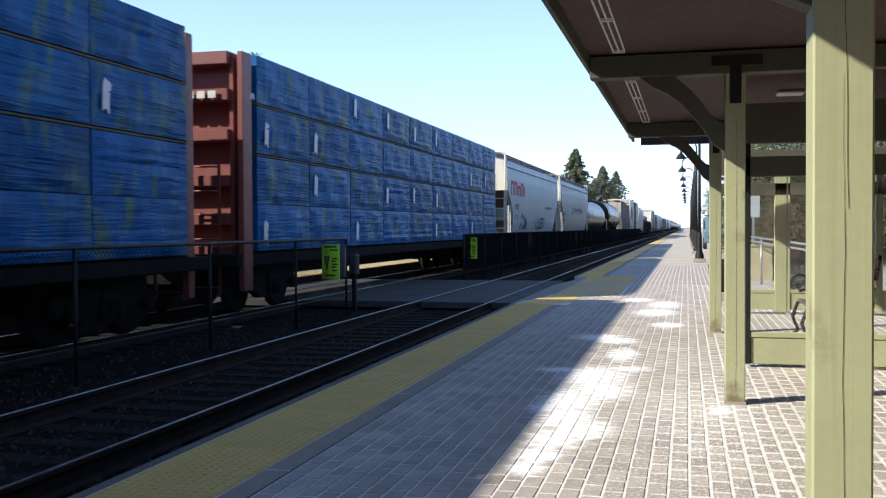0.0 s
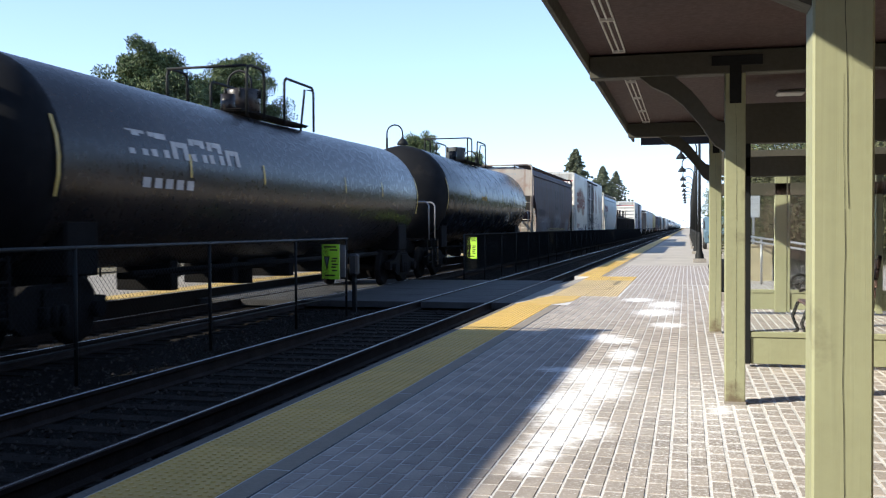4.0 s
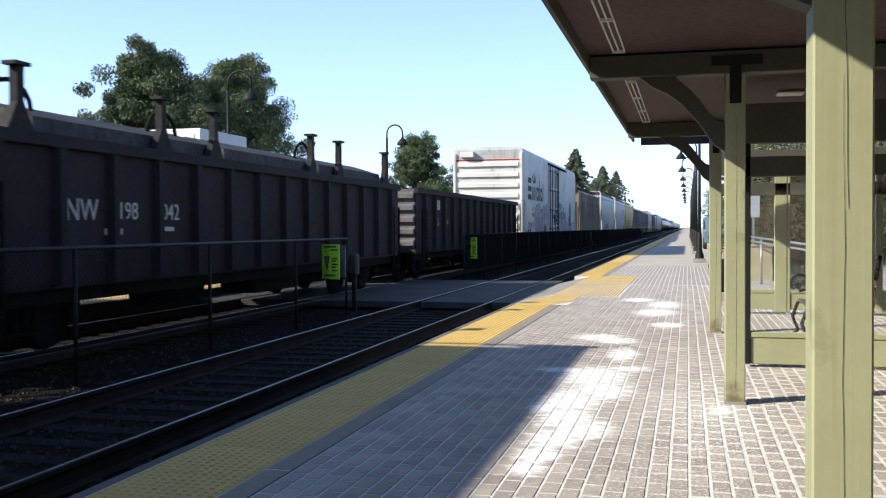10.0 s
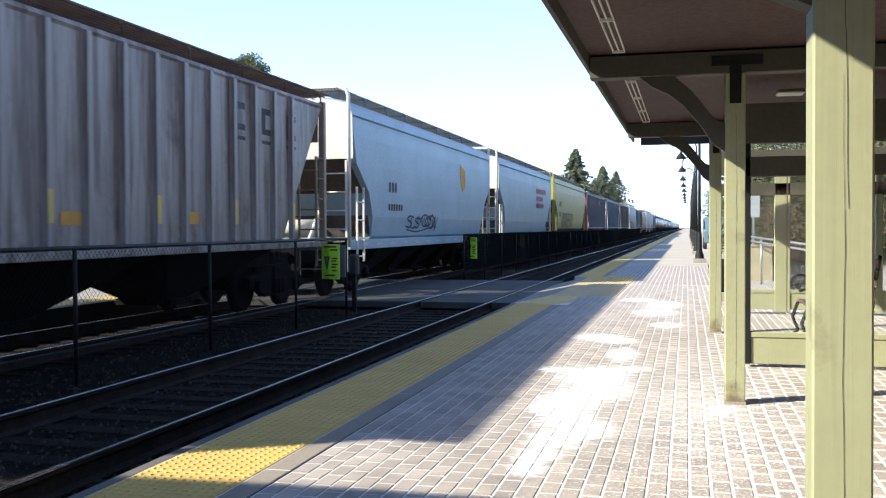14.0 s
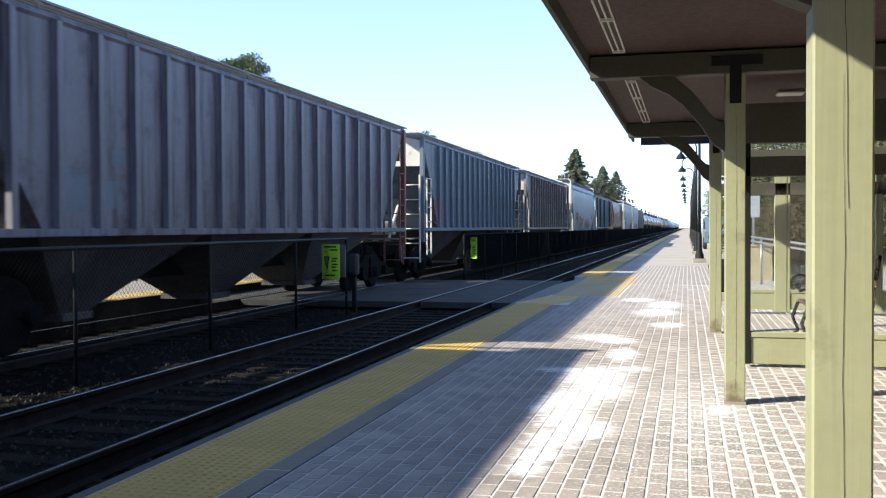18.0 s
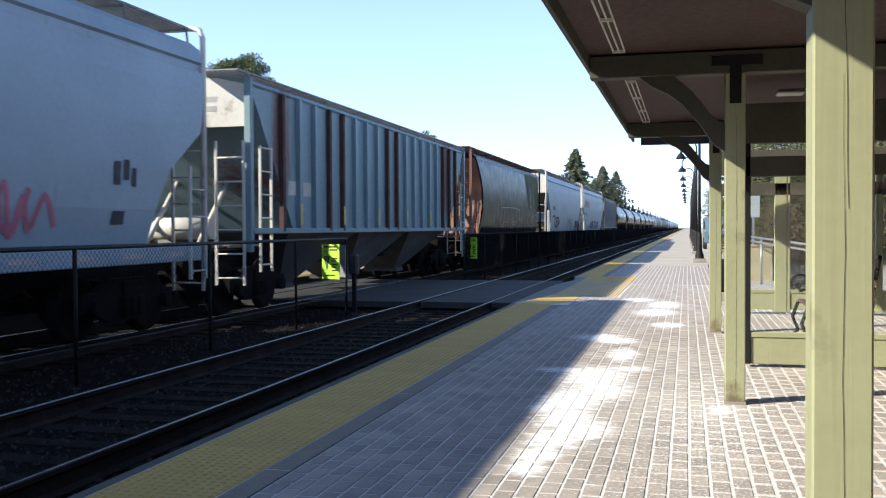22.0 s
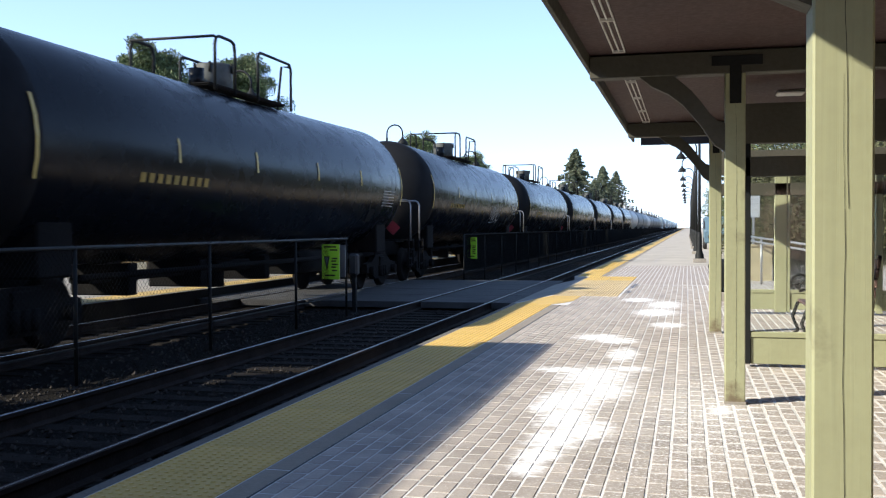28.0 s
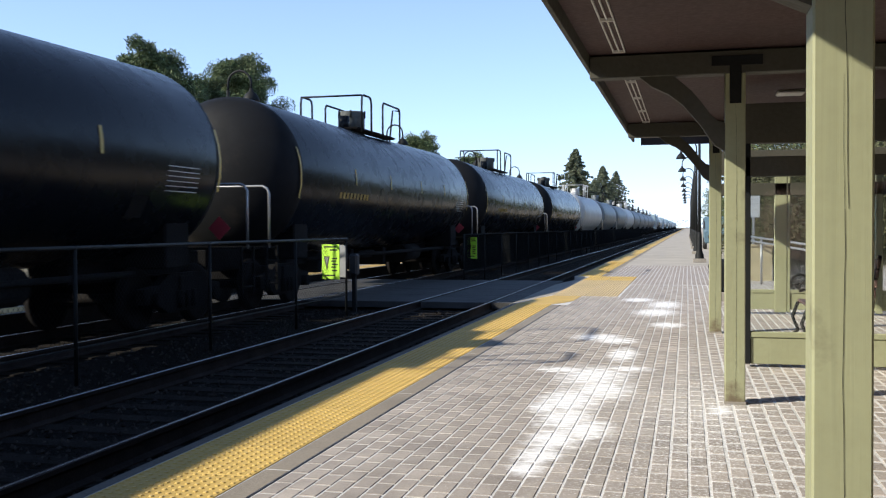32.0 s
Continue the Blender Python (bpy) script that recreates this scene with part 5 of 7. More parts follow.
M_RUSTY_RIB = mat("rust_brown_rib", (0.075, 0.035, 0.026), 0.8, var=0.35, scale=2, fine=20, bump=0.3)
# Front sheet's orange holds sunlight, toned down for the walkway's shadow.
M_PEACH = mat("lit_orange_sheet", (0.2592, 0.1368, 0.0864), 0.7, var=0.2, scale=1.2, dirt=(0.10, 0.04, 0.025), dirt_amount=0.25, streak=0.2)
M_CHUTE = mat("weathered_chute", (0.10, 0.098, 0.10), 0.8, var=0.3, scale=1.0, fine=14, bump=0.2)
# Dark for the shade under the end sheet; the rust patches are real.
M_SLOPE = mat("shaded_slope_sheet", (0.075, 0.06, 0.048), 0.85, var=0.35, scale=1.2, fine=12, bump=0.2, dirt=(0.16, 0.09, 0.05), dirt_amount=0.2)
M_STENCIL = mat("grey_stencil", (0.36, 0.36, 0.35), 0.7)
M_REFLECT = mat("white_red_reflector", (0.5, 0.42, 0.40), 0.4, var=0.2, fine=8)
M_REFLECT_Y = mat("yellow_reflector", (0.55, 0.42, 0.10), 0.45, var=0.1)
SPEED = 15.665
TRAIN = []


def run(car, s):
    """The car's middle stands s metres along the track at the start."""
    TRAIN.append((car, s))
    return car


def middle(a, b):
    return (FAR_TRACK, (a + b) / 2, RAIL_Z)
# ---------------------------------------------------------------- marks on the cars
M_MARK = mat("dark_marking", (0.04, 0.042, 0.05), 0.7, var=0.2)
M_REDMARK = mat("red_marking", (0.34, 0.035, 0.05), 0.6, var=0.15)
M_PALEMARK = mat("pale_marking", (0.52, 0.52, 0.50), 0.7, var=0.15)
M_ORANGE = mat("orange_marking", (0.55, 0.30, 0.05), 0.7, var=0.15)
M_GOLD = mat("gold_marking", (0.34, 0.24, 0.05), 0.7, var=0.15)
M_GRAF_BLUE = mat("graffiti_blue", (0.025, 0.035, 0.10), 0.6, var=0.3)
M_GRAF_LILAC = mat("graffiti_lilac", (0.40, 0.36, 0.46), 0.6, var=0.25, scale=2)
M_GRAF_TEAL = mat("graffiti_teal", (0.15, 0.26, 0.36), 0.6, var=0.4, scale=3)
M_GRAF_WHITE = mat("graffiti_white", (0.42, 0.42, 0.42), 0.6, var=0.2)
M_GRAF_PINK = mat("graffiti_pink", (0.42, 0.14, 0.20), 0.6, var=0.25)
M_GRAF_GOLD = mat("graffiti_ochre", (0.24, 0.21, 0.085), 0.6, var=0.25)
M_FADED = mat("faded_slogan_paint", (0.215, 0.20, 0.085), 0.7, var=0.35, scale=4)
M_LABEL = mat("paper_label", (0.60, 0.62, 0.66), 0.7, var=0.08)


def flank_smooth(z):
    tab = ((1.3, 1.47), (1.75, 1.545), (2.3, 1.575), (2.9, 1.585), (3.5, 1.575), (3.95, 1.55))
    for (a, x), (b, w) in zip(tab, tab[1:]):
        if z <= b:
            return x + (w - x) * (z - a) / (b - a) + 0.005
    return 1.55


def flank_tank(z):
    return math.sqrt(max(0.1, 1.52 ** 2 - (z - 2.48) ** 2)) + 0.006


def flank_flat(x):
    return lambda z: x


LAYERS = {}


def polys(name, car, m, shapes, flank, label=""):
    """Flat paint on a flank: outlines of (y, z)."""
    bm = bmesh.new()
    LAYERS[car.name] = LAYERS.get(car.name, 0) + 1
    lift = 0.0015 * LAYERS[car.name]
    for i, s in enumerate(shapes):
        bm.faces.new([bm.verts.new((flank(z) + lift + 0.0003 * (i % 9), y, z)) for y, z in s])
    bmesh.ops.recalc_face_normals(bm, faces=bm.faces)
    ob = part(name, bm, m, car, label)
    return tagged(ob, label, kind="stuff") if len(shapes) > 1 else ob


def rect(y0, y1, z0, z1):
    return [(y0, z0), (y1, z0), (y1, z1), (y0, z1)]


def stroke(pts, w):
    """Quads along a line of (y, z)."""
    out = []
    for (a, b), (c, d) in zip(pts, pts[1:]):
        ln = math.hypot(c - a, d - b) or 1
        ny, nz = -(d - b) / ln * w / 2, (c - a) / ln * w / 2
        ey, ez = (c - a) / ln * w * 0.3, (d - b) / ln * w * 0.3
        out.append([(a - ny - ey, b - nz - ez), (c - ny + ey, d - nz + ez), (c + ny + ey, d + nz + ez), (a + ny - ey, b + nz - ez)])
    return out


GLYPHS = (((0, 0), (0.05, 0.8), (0.5, 1.0), (0.9, 0.75), (1, 0)), ((0.5, 1), (0, 0.6), (0.2, 0.05), (0.8, 0.0), (1, 0.5), (0.6, 1), (0.2, 0.9)),
          ((0, 1), (0.25, 0), (0.5, 0.8), (0.75, 0), (1, 1)), ((1, 0.9), (0.4, 1), (0.1, 0.7), (0.8, 0.35), (0.6, 0), (0, 0.1)),
          ((0, 0.2), (0.3, 1), (0.5, 0.1), (0.8, 0.9), (0.9, 0), (1.3, 0.3)), ((0.1, 1), (0, 0.1), (0.5, 0), (1, 0.3), (0.7, 0.7), (0.3, 0.4)))


def smooth(pts, n=4):
    """Rounds a broken line off."""
    p = [pts[0], *pts, pts[-1]]
    out = []
    for a, b, c, d in zip(p, p[1:], p[2:], p[3:]):
        for i in range(n):
            t = i / n
            out.append(tuple(0.5 * (2 * b[k] + (c[k] - a[k]) * t + (2 * a[k] - 5 * b[k] + 4 * c[k] - d[k]) * t * t + (3 * b[k] - a[k] - 3 * c[k] + d[k]) * t ** 3) for k in (0, 1)))
    return out + [pts[-1]]


def scrawl(car, m, y0, y1, z0, z1, n, seed, flank, w=0.05, name="graffiti"):
    """Spray-paint loops and hooks in a row, written fast, with a flourish below."""
    rng = random.Random(seed)
    shapes = []
    step = (y1 - y0) / n
    for k in range(n):
        h = (z1 - z0) * rng.uniform(0.65, 1.0)
        z, y, lean = z0 + (z1 - z0 - h) * rng.random(), y0 + step * (k - 0.06), rng.uniform(0.0, 0.25)
        glyph = rng.choice(GLYPHS)
        fa, fb = rng.random() < 0.5, rng.random() < 0.5
        glyph = [(1 - a if fa else a, 1 - b if fb else b) for a, b in glyph]
        pts = [(y + step * (1.75 * a - 0.3 + lean * b) + step * rng.uniform(-0.06, 0.06), z + h * b + h * rng.uniform(-0.06, 0.06)) for a, b in glyph]
        shapes += stroke(smooth(pts), w * rng.uniform(0.8, 1.25))
    if n > 3 and w < 0.08:
        shapes += stroke(smooth([(y0, z0 - w), (y0 + 0.4 * (y1 - y0), z0 - 2 * w), (y1, z0 + w), (y1 - step * 0.5, z0 - 2 * w)]), w * 0.8)
    polys(name, car, m, shapes, flank)


def bubbles(car, fill, line, y0, y1, z0, z1, n, seed, flank):
    """Fat rounded graffiti shapes with dark outlines."""
    rng = random.Random(seed)
    step = (y1 - y0) / n
    fills, lines = [], []
    for k in range(n):
        cy, cz = y0 + step * (k + 0.5), (z0 + z1) / 2
        ring = []
        lobes = rng.choice((2, 3, 4))
        ph = rng.uniform(0, 6)
        for i in range(22):
            a = i * math.tau / 22
            q = 1 + 0.17 * math.sin(lobes * a + ph) + 0.09 * math.sin(5 * a - ph)
            ring.append((cy + math.cos(a) * step * 0.62 * q * (0.9 + 0.25 * abs(math.sin(a))), cz + math.sin(a) * (z1 - z0) / 2 * q))
        fills.append(ring)
        lines += stroke(ring + ring[:1], 0.05 if fill else 0.026)
        inner = [(cy + (p - cy) * 0.22 - 0.1 * step, cz + (q - cz) * 0.3 + 0.1 * (z1 - z0) * (k % 2)) for p, q in ring[::2]]
        lines += stroke(inner[: rng.choice((6, 8, 11))], 0.03)
        lines += stroke([(cy + 0.1 * step, z0 + 0.05 * (z1 - z0)), (cy + 0.05 * step, cz - 0.12 * (z1 - z0))], 0.035)
    if fill:
        polys("graffiti_fill", car, fill, fills, flank)
    polys("graffiti_outline", car, line, lines, flank)


def text(car, body, y, z, size, m, x, name="number", stretch=1.0):
    """Painted characters on the flank that faces the platform."""
    cu = bpy.data.curves.new(name, "FONT")
    cu.body, cu.size, cu.extrude = body, size, 0.001
    tmp = bpy.data.objects.new(name, cu)
    me = bpy.data.meshes.new_from_object(tmp)
    bpy.data.objects.remove(tmp)
    me.materials.append(m)
    turn = Matrix(((0, 0, 1, x), (stretch, 0, 0, y), (0, 1, 0, z), (0, 0, 0, 1)))
    me.transform(turn)
    part(name, me, None, car)


def block_word(car, m, y0, y1, z0, z1, widths, flank, gap=0.12, name="logo_mark"):
    """A brand mark as a row of plain blocks."""
    total = sum(widths) + gap * (len(widths) - 1)
    k, y = (y1 - y0) / total, y0
    shapes = []
    for i, w in enumerate(widths):
        top = z1 if i % 3 != 2 else z0 + (z1 - z0) * 0.75
        if w > 0.5:
            t = 0.3 * w * k
            shapes += [rect(y, y + t, z0, top), rect(y + w * k - t, y + w * k, z0, top), rect(y + t, y + w * k - t, top - (z1 - z0) * 0.24, top)]
        else:
            shapes.append(rect(y, y + w * k, z0, top))
        y += (w + gap) * k
    polys(name, car, m, shapes, flank)


# ---------------------------------------------------------------- other kinds of car
def wrinkled(bm, w, h, d, seed):
    """A bundle in taut plastic wrap: a slightly bulging, creased block (y, z, x)."""
    rng = random.Random(seed)
    nx, nz = 9, 11
    ph = [rng.uniform(0, 6) for _ in range(4)]
    fold = [rng.uniform(-0.014, 0.014) for _ in range(nz + 1)]

    def bulge(u, v):
        e = min(u, 1 - u, v, 1 - v) * 2
        return d + 0.035 * min(1, e * 3) + 0.012 * math.sin(u * 14 + ph[0] + v * 5) * min(1, e * 4) + rng.uniform(-0.006, 0.006) + fold[round(v * nz)] * min(1, e * 4)

    front = [[bm.verts.new((bulge(i / nx, j / nz), (i / nx - 0.5) * w, j / nz * h)) for i in range(nx + 1)] for j in range(nz + 1)]
    back = {}
    for j in range(nz + 1):
        for i in range(nx + 1):
            if i in (0, nx) or j in (0, nz):
                back[i, j] = bm.verts.new((0.06, (i / nx - 0.5) * w, j / nz * h))
    for j in range(nz):
        for i in range(nx):
            bm.faces.new((front[j][i], front[j][i + 1], front[j + 1][i + 1], front[j + 1][i]))
    for i in range(nx):
        bm.faces.new((back[i, 0], back[i + 1, 0], front[0][i + 1], front[0][i]))
        bm.faces.new((front[nz][i], front[nz][i + 1], back[i + 1, nz], back[i, nz]))
    for j in range(nz):
        bm.faces.new((front[j][0], front[j + 1][0], back[0, j + 1], back[0, j]))
        bm.faces.new((back[nx, j], back[nx, j + 1], front[j + 1][nx], front[j][nx]))
    bmesh.ops.recalc_face_normals(bm, faces=bm.faces)


def lumber_car(at, label):
    car = thing("lumber_car", label, "flat car", "freight cars", at)
    H = 11.35
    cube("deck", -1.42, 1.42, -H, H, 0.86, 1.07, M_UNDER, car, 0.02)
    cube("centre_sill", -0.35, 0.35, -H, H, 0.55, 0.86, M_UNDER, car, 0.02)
    bm = bmesh.new()
    box(bm, -0.05, 0.05, -10.7, 10.7, 1.07, 1.35)
    box(bm, -0.08, 0.08, -10.7, 10.7, 4.3, 4.44)
    for k in range(11):
        y = -10.6 + 2.12 * k
        box(bm, -0.05, 0.05, y - 0.06, y + 0.06, 1.3, 4.35)
    part("centre_beam", bm, P_RED, car)
    for s in (-1, 1):
        y = s * 10.98
        bm = bmesh.new()
        box(bm, -1.36, 1.36, min(y - s * 0.2, y - s * 0.16), max(y - s * 0.2, y - s * 0.16), 1.05, 4.38)
        for sx in (-1, 1):
            half = 0.17 if s < 0 else 0.09
            w = 1.40 if s < 0 else 1.27
            box(bm, sx * w - 0.05, sx * w + 0.05, y - half, y + half, 0.45, 4.42, 0.01)
            box(bm, sx * 1.18 - 0.04, sx * 1.18 + 0.04, y - 0.04, y + 0.24, 1.05, 4.42, 0.01)
        part("end_bulkhead", bm, P_RED, car, "rust-red steel end wall with shelves")
        for z0, z1 in ((4.22, 4.44), (3.62, 3.82), (2.95, 3.15), (2.2, 2.38), (1.55, 1.75), (1.0, 1.2)):
            cube("bulkhead_rib", -1.18, 1.18, y - 0.18, y + 0.22, z0, z1, P_RED, car, 0.015)
        bm = bmesh.new()
        ladder(bm, 0.55, y + s * 0.26, 0.4, 2.6, 0.5, "x")
        part("end_ladder", bm, P_RED, car)
        truck(car, s * 9.2, True)
        coupler(car, s * H, s)
    text(car, "608404", -10.9, 3.66, 0.16, M_WHITE, 1.458, stretch=0.4)
    bm = bmesh.new()
    for r in range(3):
        for i in range(3):
            for k in range(6 - i):
                box(bm, -0.6 + 0.18 * k, -0.47 + 0.18 * k, -11.215, -11.205, 3.40 - r * 0.72 - i * 0.1, 3.445 - r * 0.72 - i * 0.1)
    for k in (0, 1, 3, 4, 5, 6, 7, 8):
        box(bm, -0.75 + 0.2 * k, -0.61 + 0.2 * k, -11.215, -11.205, 3.66, 3.78)
    part("lettering", bm, M_PALEMARK, car)
    kinds = []
    for k in range(5):
        bm = bmesh.new()
        wrinkled(bm, 2.34, 0.80, 1.45, 40 + k)
        kinds.append(mesh_of("wrapped_timber", bm, P_WRAP))
    bm = bmesh.new()
    prism(bm, [(-0.08, 0.2), (0.0, 0.24), (0.07, 0.17), (0.09, 0.42), (0.12, 0.56), (-0.02, 0.62), (-0.06, 0.55)], 1.489, 1.494, "x")
    slip = mesh_of("label_patch", bm, M_LABEL)
    bm = bmesh.new()
    box(bm, 0.1, 1.44, -10.6, 10.62, -0.014, 0.014)
    board = mesh_of("dunnage", bm, M_BOARD)
    rng = random.Random(8)
    zs = (1.09, 1.90, 2.76, 3.62)
    for j, z in enumerate(zs):
        for k in range(9):
            y = -10.62 + 1.18 + k * 2.36
            for turn in (0, 180):
                b = part("wrapped_timber", rng.choice(kinds), None, car, at=pose(0, y + rng.uniform(-0.02, 0.02), z + 0.02, 0, 0, turn))
                if turn == 0 and rng.random() < 0.42:
                    part("label_patch", slip, None, b, at=(0, -0.92 + rng.uniform(-0.05, 0.1), rng.uniform(-0.1, 0.1)))
        if j:
            part("dunnage", board, None, car, at=(0, 0, z - 0.01))
    return car


M_BOARD = mat("dunnage_board", (0.10, 0.085, 0.05), 0.9, var=0.3)


def reefer_car(at, L, body, label, logo, number, marks):
    """Insulated boxcar with corrugated ends and a plug door."""
    car = thing("refrigerator_car", label, "boxcar", "freight cars", at)
    H = L / 2
    bm = bmesh.new()
    prof = [(1.53, 0.80), (1.55, 0.86), (1.55, 4.86), (1.53, 4.95), (1.45, 5.02), (0.0, 5.09)]
    bm = loft_body(prof, lambda z: H - 0.1, 3)
    part("body", bm, body, car)
    cube("centre_sill", -0.3, 0.3, -H, H, 0.42, 0.8, M_UNDER, car)
    for sx in (-1, 1):
        cube("side_sill", sx * 1.25 - 0.04, sx * 1.25 + 0.04, -H + 0.3, H - 0.3, 0.62, 0.80, M_UNDER, car)
    bm = bmesh.new()
    rod(bm, (0.75, -3.6, 0.5), (0.75, -1.9, 0.5), 0.22, 12)
    part("air_tank", bm, M_UNDER, car)
    cube("brake_gear", 0.4, 1.1, -0.9, 1.4, 0.32, 0.78, M_UNDER, car, 0.03)
    cube("battery_box", 0.55, 1.2, 2.3, 4.4, 0.34, 0.80, M_UNDER, car, 0.03)
    for s in (-1, 1):
        for k in range(8):
            bm = bmesh.new()
            z = 0.96 + k * 0.46
            ya = s * (H - 0.1)
            out = [(ya, z), (ya + s * 0.10, z + 0.03), (ya + s * 0.09, z + 0.17), (ya, z + 0.25)]
            prism(bm, out, -1.36, 1.36, "x")
            # End ribs and plate wear a lighter coat than the sides, for sunlight.
            part("end_corrugation", bm, P_ENDWHITE, car)
        cube("end_wall", -1.46, 1.46, min(s * (H - 0.1), s * (H - 0.096)), max(s * (H - 0.1), s * (H - 0.096)), 0.9, 4.7, P_ENDWHITE, car)
        cube("end_stripe", -1.48, 1.48, min(s * (H - 0.1), s * (H - 0.095)), max(s * (H - 0.1), s * (H - 0.095)), 4.45, 4.53, M_REDMARK, car)
        cube("end_panel", -1.40, 1.40, min(s * (H - 0.1), s * (H - 0.092)), max(s * (H - 0.1), s * (H - 0.092)), 4.55, 4.93, P_ENDGREY, car)
        cube("end_lettering", -0.35, 0.75, min(s * (H - 0.092), s * (H - 0.089)), max(s * (H - 0.092), s * (H - 0.089)), 4.72, 4.82, M_STENCIL, car)
        for sx in (-1, 1):
            cube("corner_post", sx * 1.50 - 0.06, sx * 1.50 + 0.06, s * (H - 0.06) - 0.06, s * (H - 0.06) + 0.06, 0.8, 4.8, P_ENDWHITE, car, 0.02)
        bm = bmesh.new()
        ladder(bm, 1.57, s * (H - 0.35) - 0.25, 0.5, 2.7, 0.5)
        part("side_ladder", bm, body, car)
        bm = bmesh.new()
        ladder(bm, 0.85, s * (H + 0.06), 0.5, 2.6, 0.5, "x")
        part("end_ladder", bm, body, car)
        bm = bmesh.new()
        grate_strip(bm, -1.3, 1.3, min(s * H, s * (H + 0.3)), max(s * H, s * (H + 0.3)), 1.0)
        part("end_platform", bm, M_GRATE, car)
        truck(car, s * (H - 2.0), True)
        coupler(car, s * H, s)
    cube("machinery_housing", -1.2, -0.6, -H - 0.16, -H + 0.1, 4.60, 4.86, P_ENDWHITE, car, 0.02)
    # plug door
    d0, d1 = -2.1, 1.35
    door = cube("plug_door", 1.552, 1.60, d0, d1, 1.08, 4.70, body, car, 0.01)
    for z in (1.12, 1.55, 2.45, 3.5, 4.55):
        cube("door_rail", 1.60, 1.65, d0 + 0.04, d1 - 0.04, z, z + 0.10, body, door, 0.012)
    for y in (d0 + 0.02, d0 + 1.05, d0 + 1.55, d1 - 0.85, d1 - 0.1):
        cube("door_stile", 1.598, 1.642, y, y + 0.08, 1.12, 4.65, body, door, 0.012)
    for y, z in ((-1.2, 1.95), (-0.45, 1.6), (-0.4, 2.1), (0.35, 1.85), (0.3, 2.3), (-1.15, 2.35)):
        cube("lock_box", 1.64, 1.685, y - 0.16, y + 0.16, z, z + 0.09, M_ROD, door, 0.01)
    for y0, y1, z0, z1 in ((1.75, 1.95, 0.9, 4.72), (2.6, 2.66, 0.9, 4.72), (3.45, 3.51, 0.9, 4.72), (4.3, 4.36, 0.9, 4.72)):
        cube("side_seam", 1.5505, 1.559, y0, y1, z0, z1, body, car)
    for y in (d0 + 0.05, d0 + 0.75, d0 + 1.9, d1 - 0.75, d1 - 0.14):
        bm = bmesh.new()
        rod(bm, (1.655, y, 1.05), (1.655, y, 4.72), 0.022, 8)
        for z in (1.4, 2.4, 3.4, 4.4):
            box(bm, 1.60, 1.68, y - 0.04, y + 0.04, z, z + 0.05)
        part("lock_rod", bm, M_ROD, door)
    bm = bmesh.new()
    rod(bm, (1.66, d0 + 0.8, 2.1), (1.66, d1 - 0.5, 2.1), 0.03, 8)
    box(bm, 1.62, 1.70, -0.55, -0.15, 1.75, 2.2, 0.02)
    part("door_handle", bm, M_ROD, door)
    for k in range(5):
        cube("door_text", 1.603, 1.606, -0.95, -0.25, 3.42 - k * 0.09, 3.46 - k * 0.09, M_MARK, door)
    bm = bmesh.new()
    box(bm, 1.555, 1.64, d0 - 0.3, 5.1, 4.74, 4.83, 0.01)
    part("door_track", bm, M_UNDER, car)
    bm = bmesh.new()
    box(bm, 1.555, 1.64, d0 - 0.2, 1.6, 0.92, 1.02, 0.01)
    part("lower_track", bm, M_UNDER, car)
    f = flank_flat(1.553)
    # brand mark as plain bars and a leaf of three blades
    y0, y1, z0, z1 = -8.85, -3.8, 2.78, 3.78
    def hollow(a, b, lo, hi, t):
        return [rect(a, a + t, lo, hi), rect(b - t, b, lo, hi), rect(a + t, b - t, lo, lo + t), rect(a + t, b - t, hi - t, hi)]

    bl = [rect(y0, y0 + 1.05, z1 - 0.24 - k * 0.38, z1 - k * 0.38) for k in range(3)]
    bl += [rect(y0 + q, y0 + q + 0.2, z0, z0 + 0.62) for q in (1.2, 1.6, 1.95, 2.3)] + [rect(y0 + 3.45, y0 + 3.65, z0, z1), rect(y0 + 4.62, y0 + 4.84, z0, z0 + 0.85)]
    bl += hollow(y0 + 2.66, y0 + 3.3, z0, z0 + 0.64, 0.18) + hollow(y0 + 3.8, y0 + 4.46, z0, z0 + 0.64, 0.18)
    polys("brand_mark", car, logo, bl, f)
    c = -7.0
    leaf = [[(c - 0.1, 3.6), (c - 0.55, 4.0), (c - 0.55, 3.78), (c - 0.38, 3.62)], [(c + 0.1, 3.6), (c + 0.55, 4.0), (c + 0.55, 3.78), (c + 0.38, 3.62)], [(c, 3.58), (c - 0.16, 3.85), (c, 4.22), (c + 0.16, 3.85)], [(c - 0.4, 3.64), (c, 3.52), (c + 0.4, 3.64), (c, 3.72)]]
    polys("leaf_emblem", car, logo, leaf, lambda z: 1.556)
    text(car, "JRSX " + number, -8.75, 1.5, 0.36, logo, 1.554, stretch=0.95)
    marks(car, f)
    bm = bmesh.new()
    box(bm, 1.551, 1.56, -3.6, -3.2, 1.25, 1.6)
    part("placard_holder", bm, M_UNDER, car)
    for y in (-9.4, 9.2, 5.05):
        cube("panel_seam", 1.5495, 1.556, y - 0.012, y + 0.012, 0.86, 4.7, body, car)
    return car


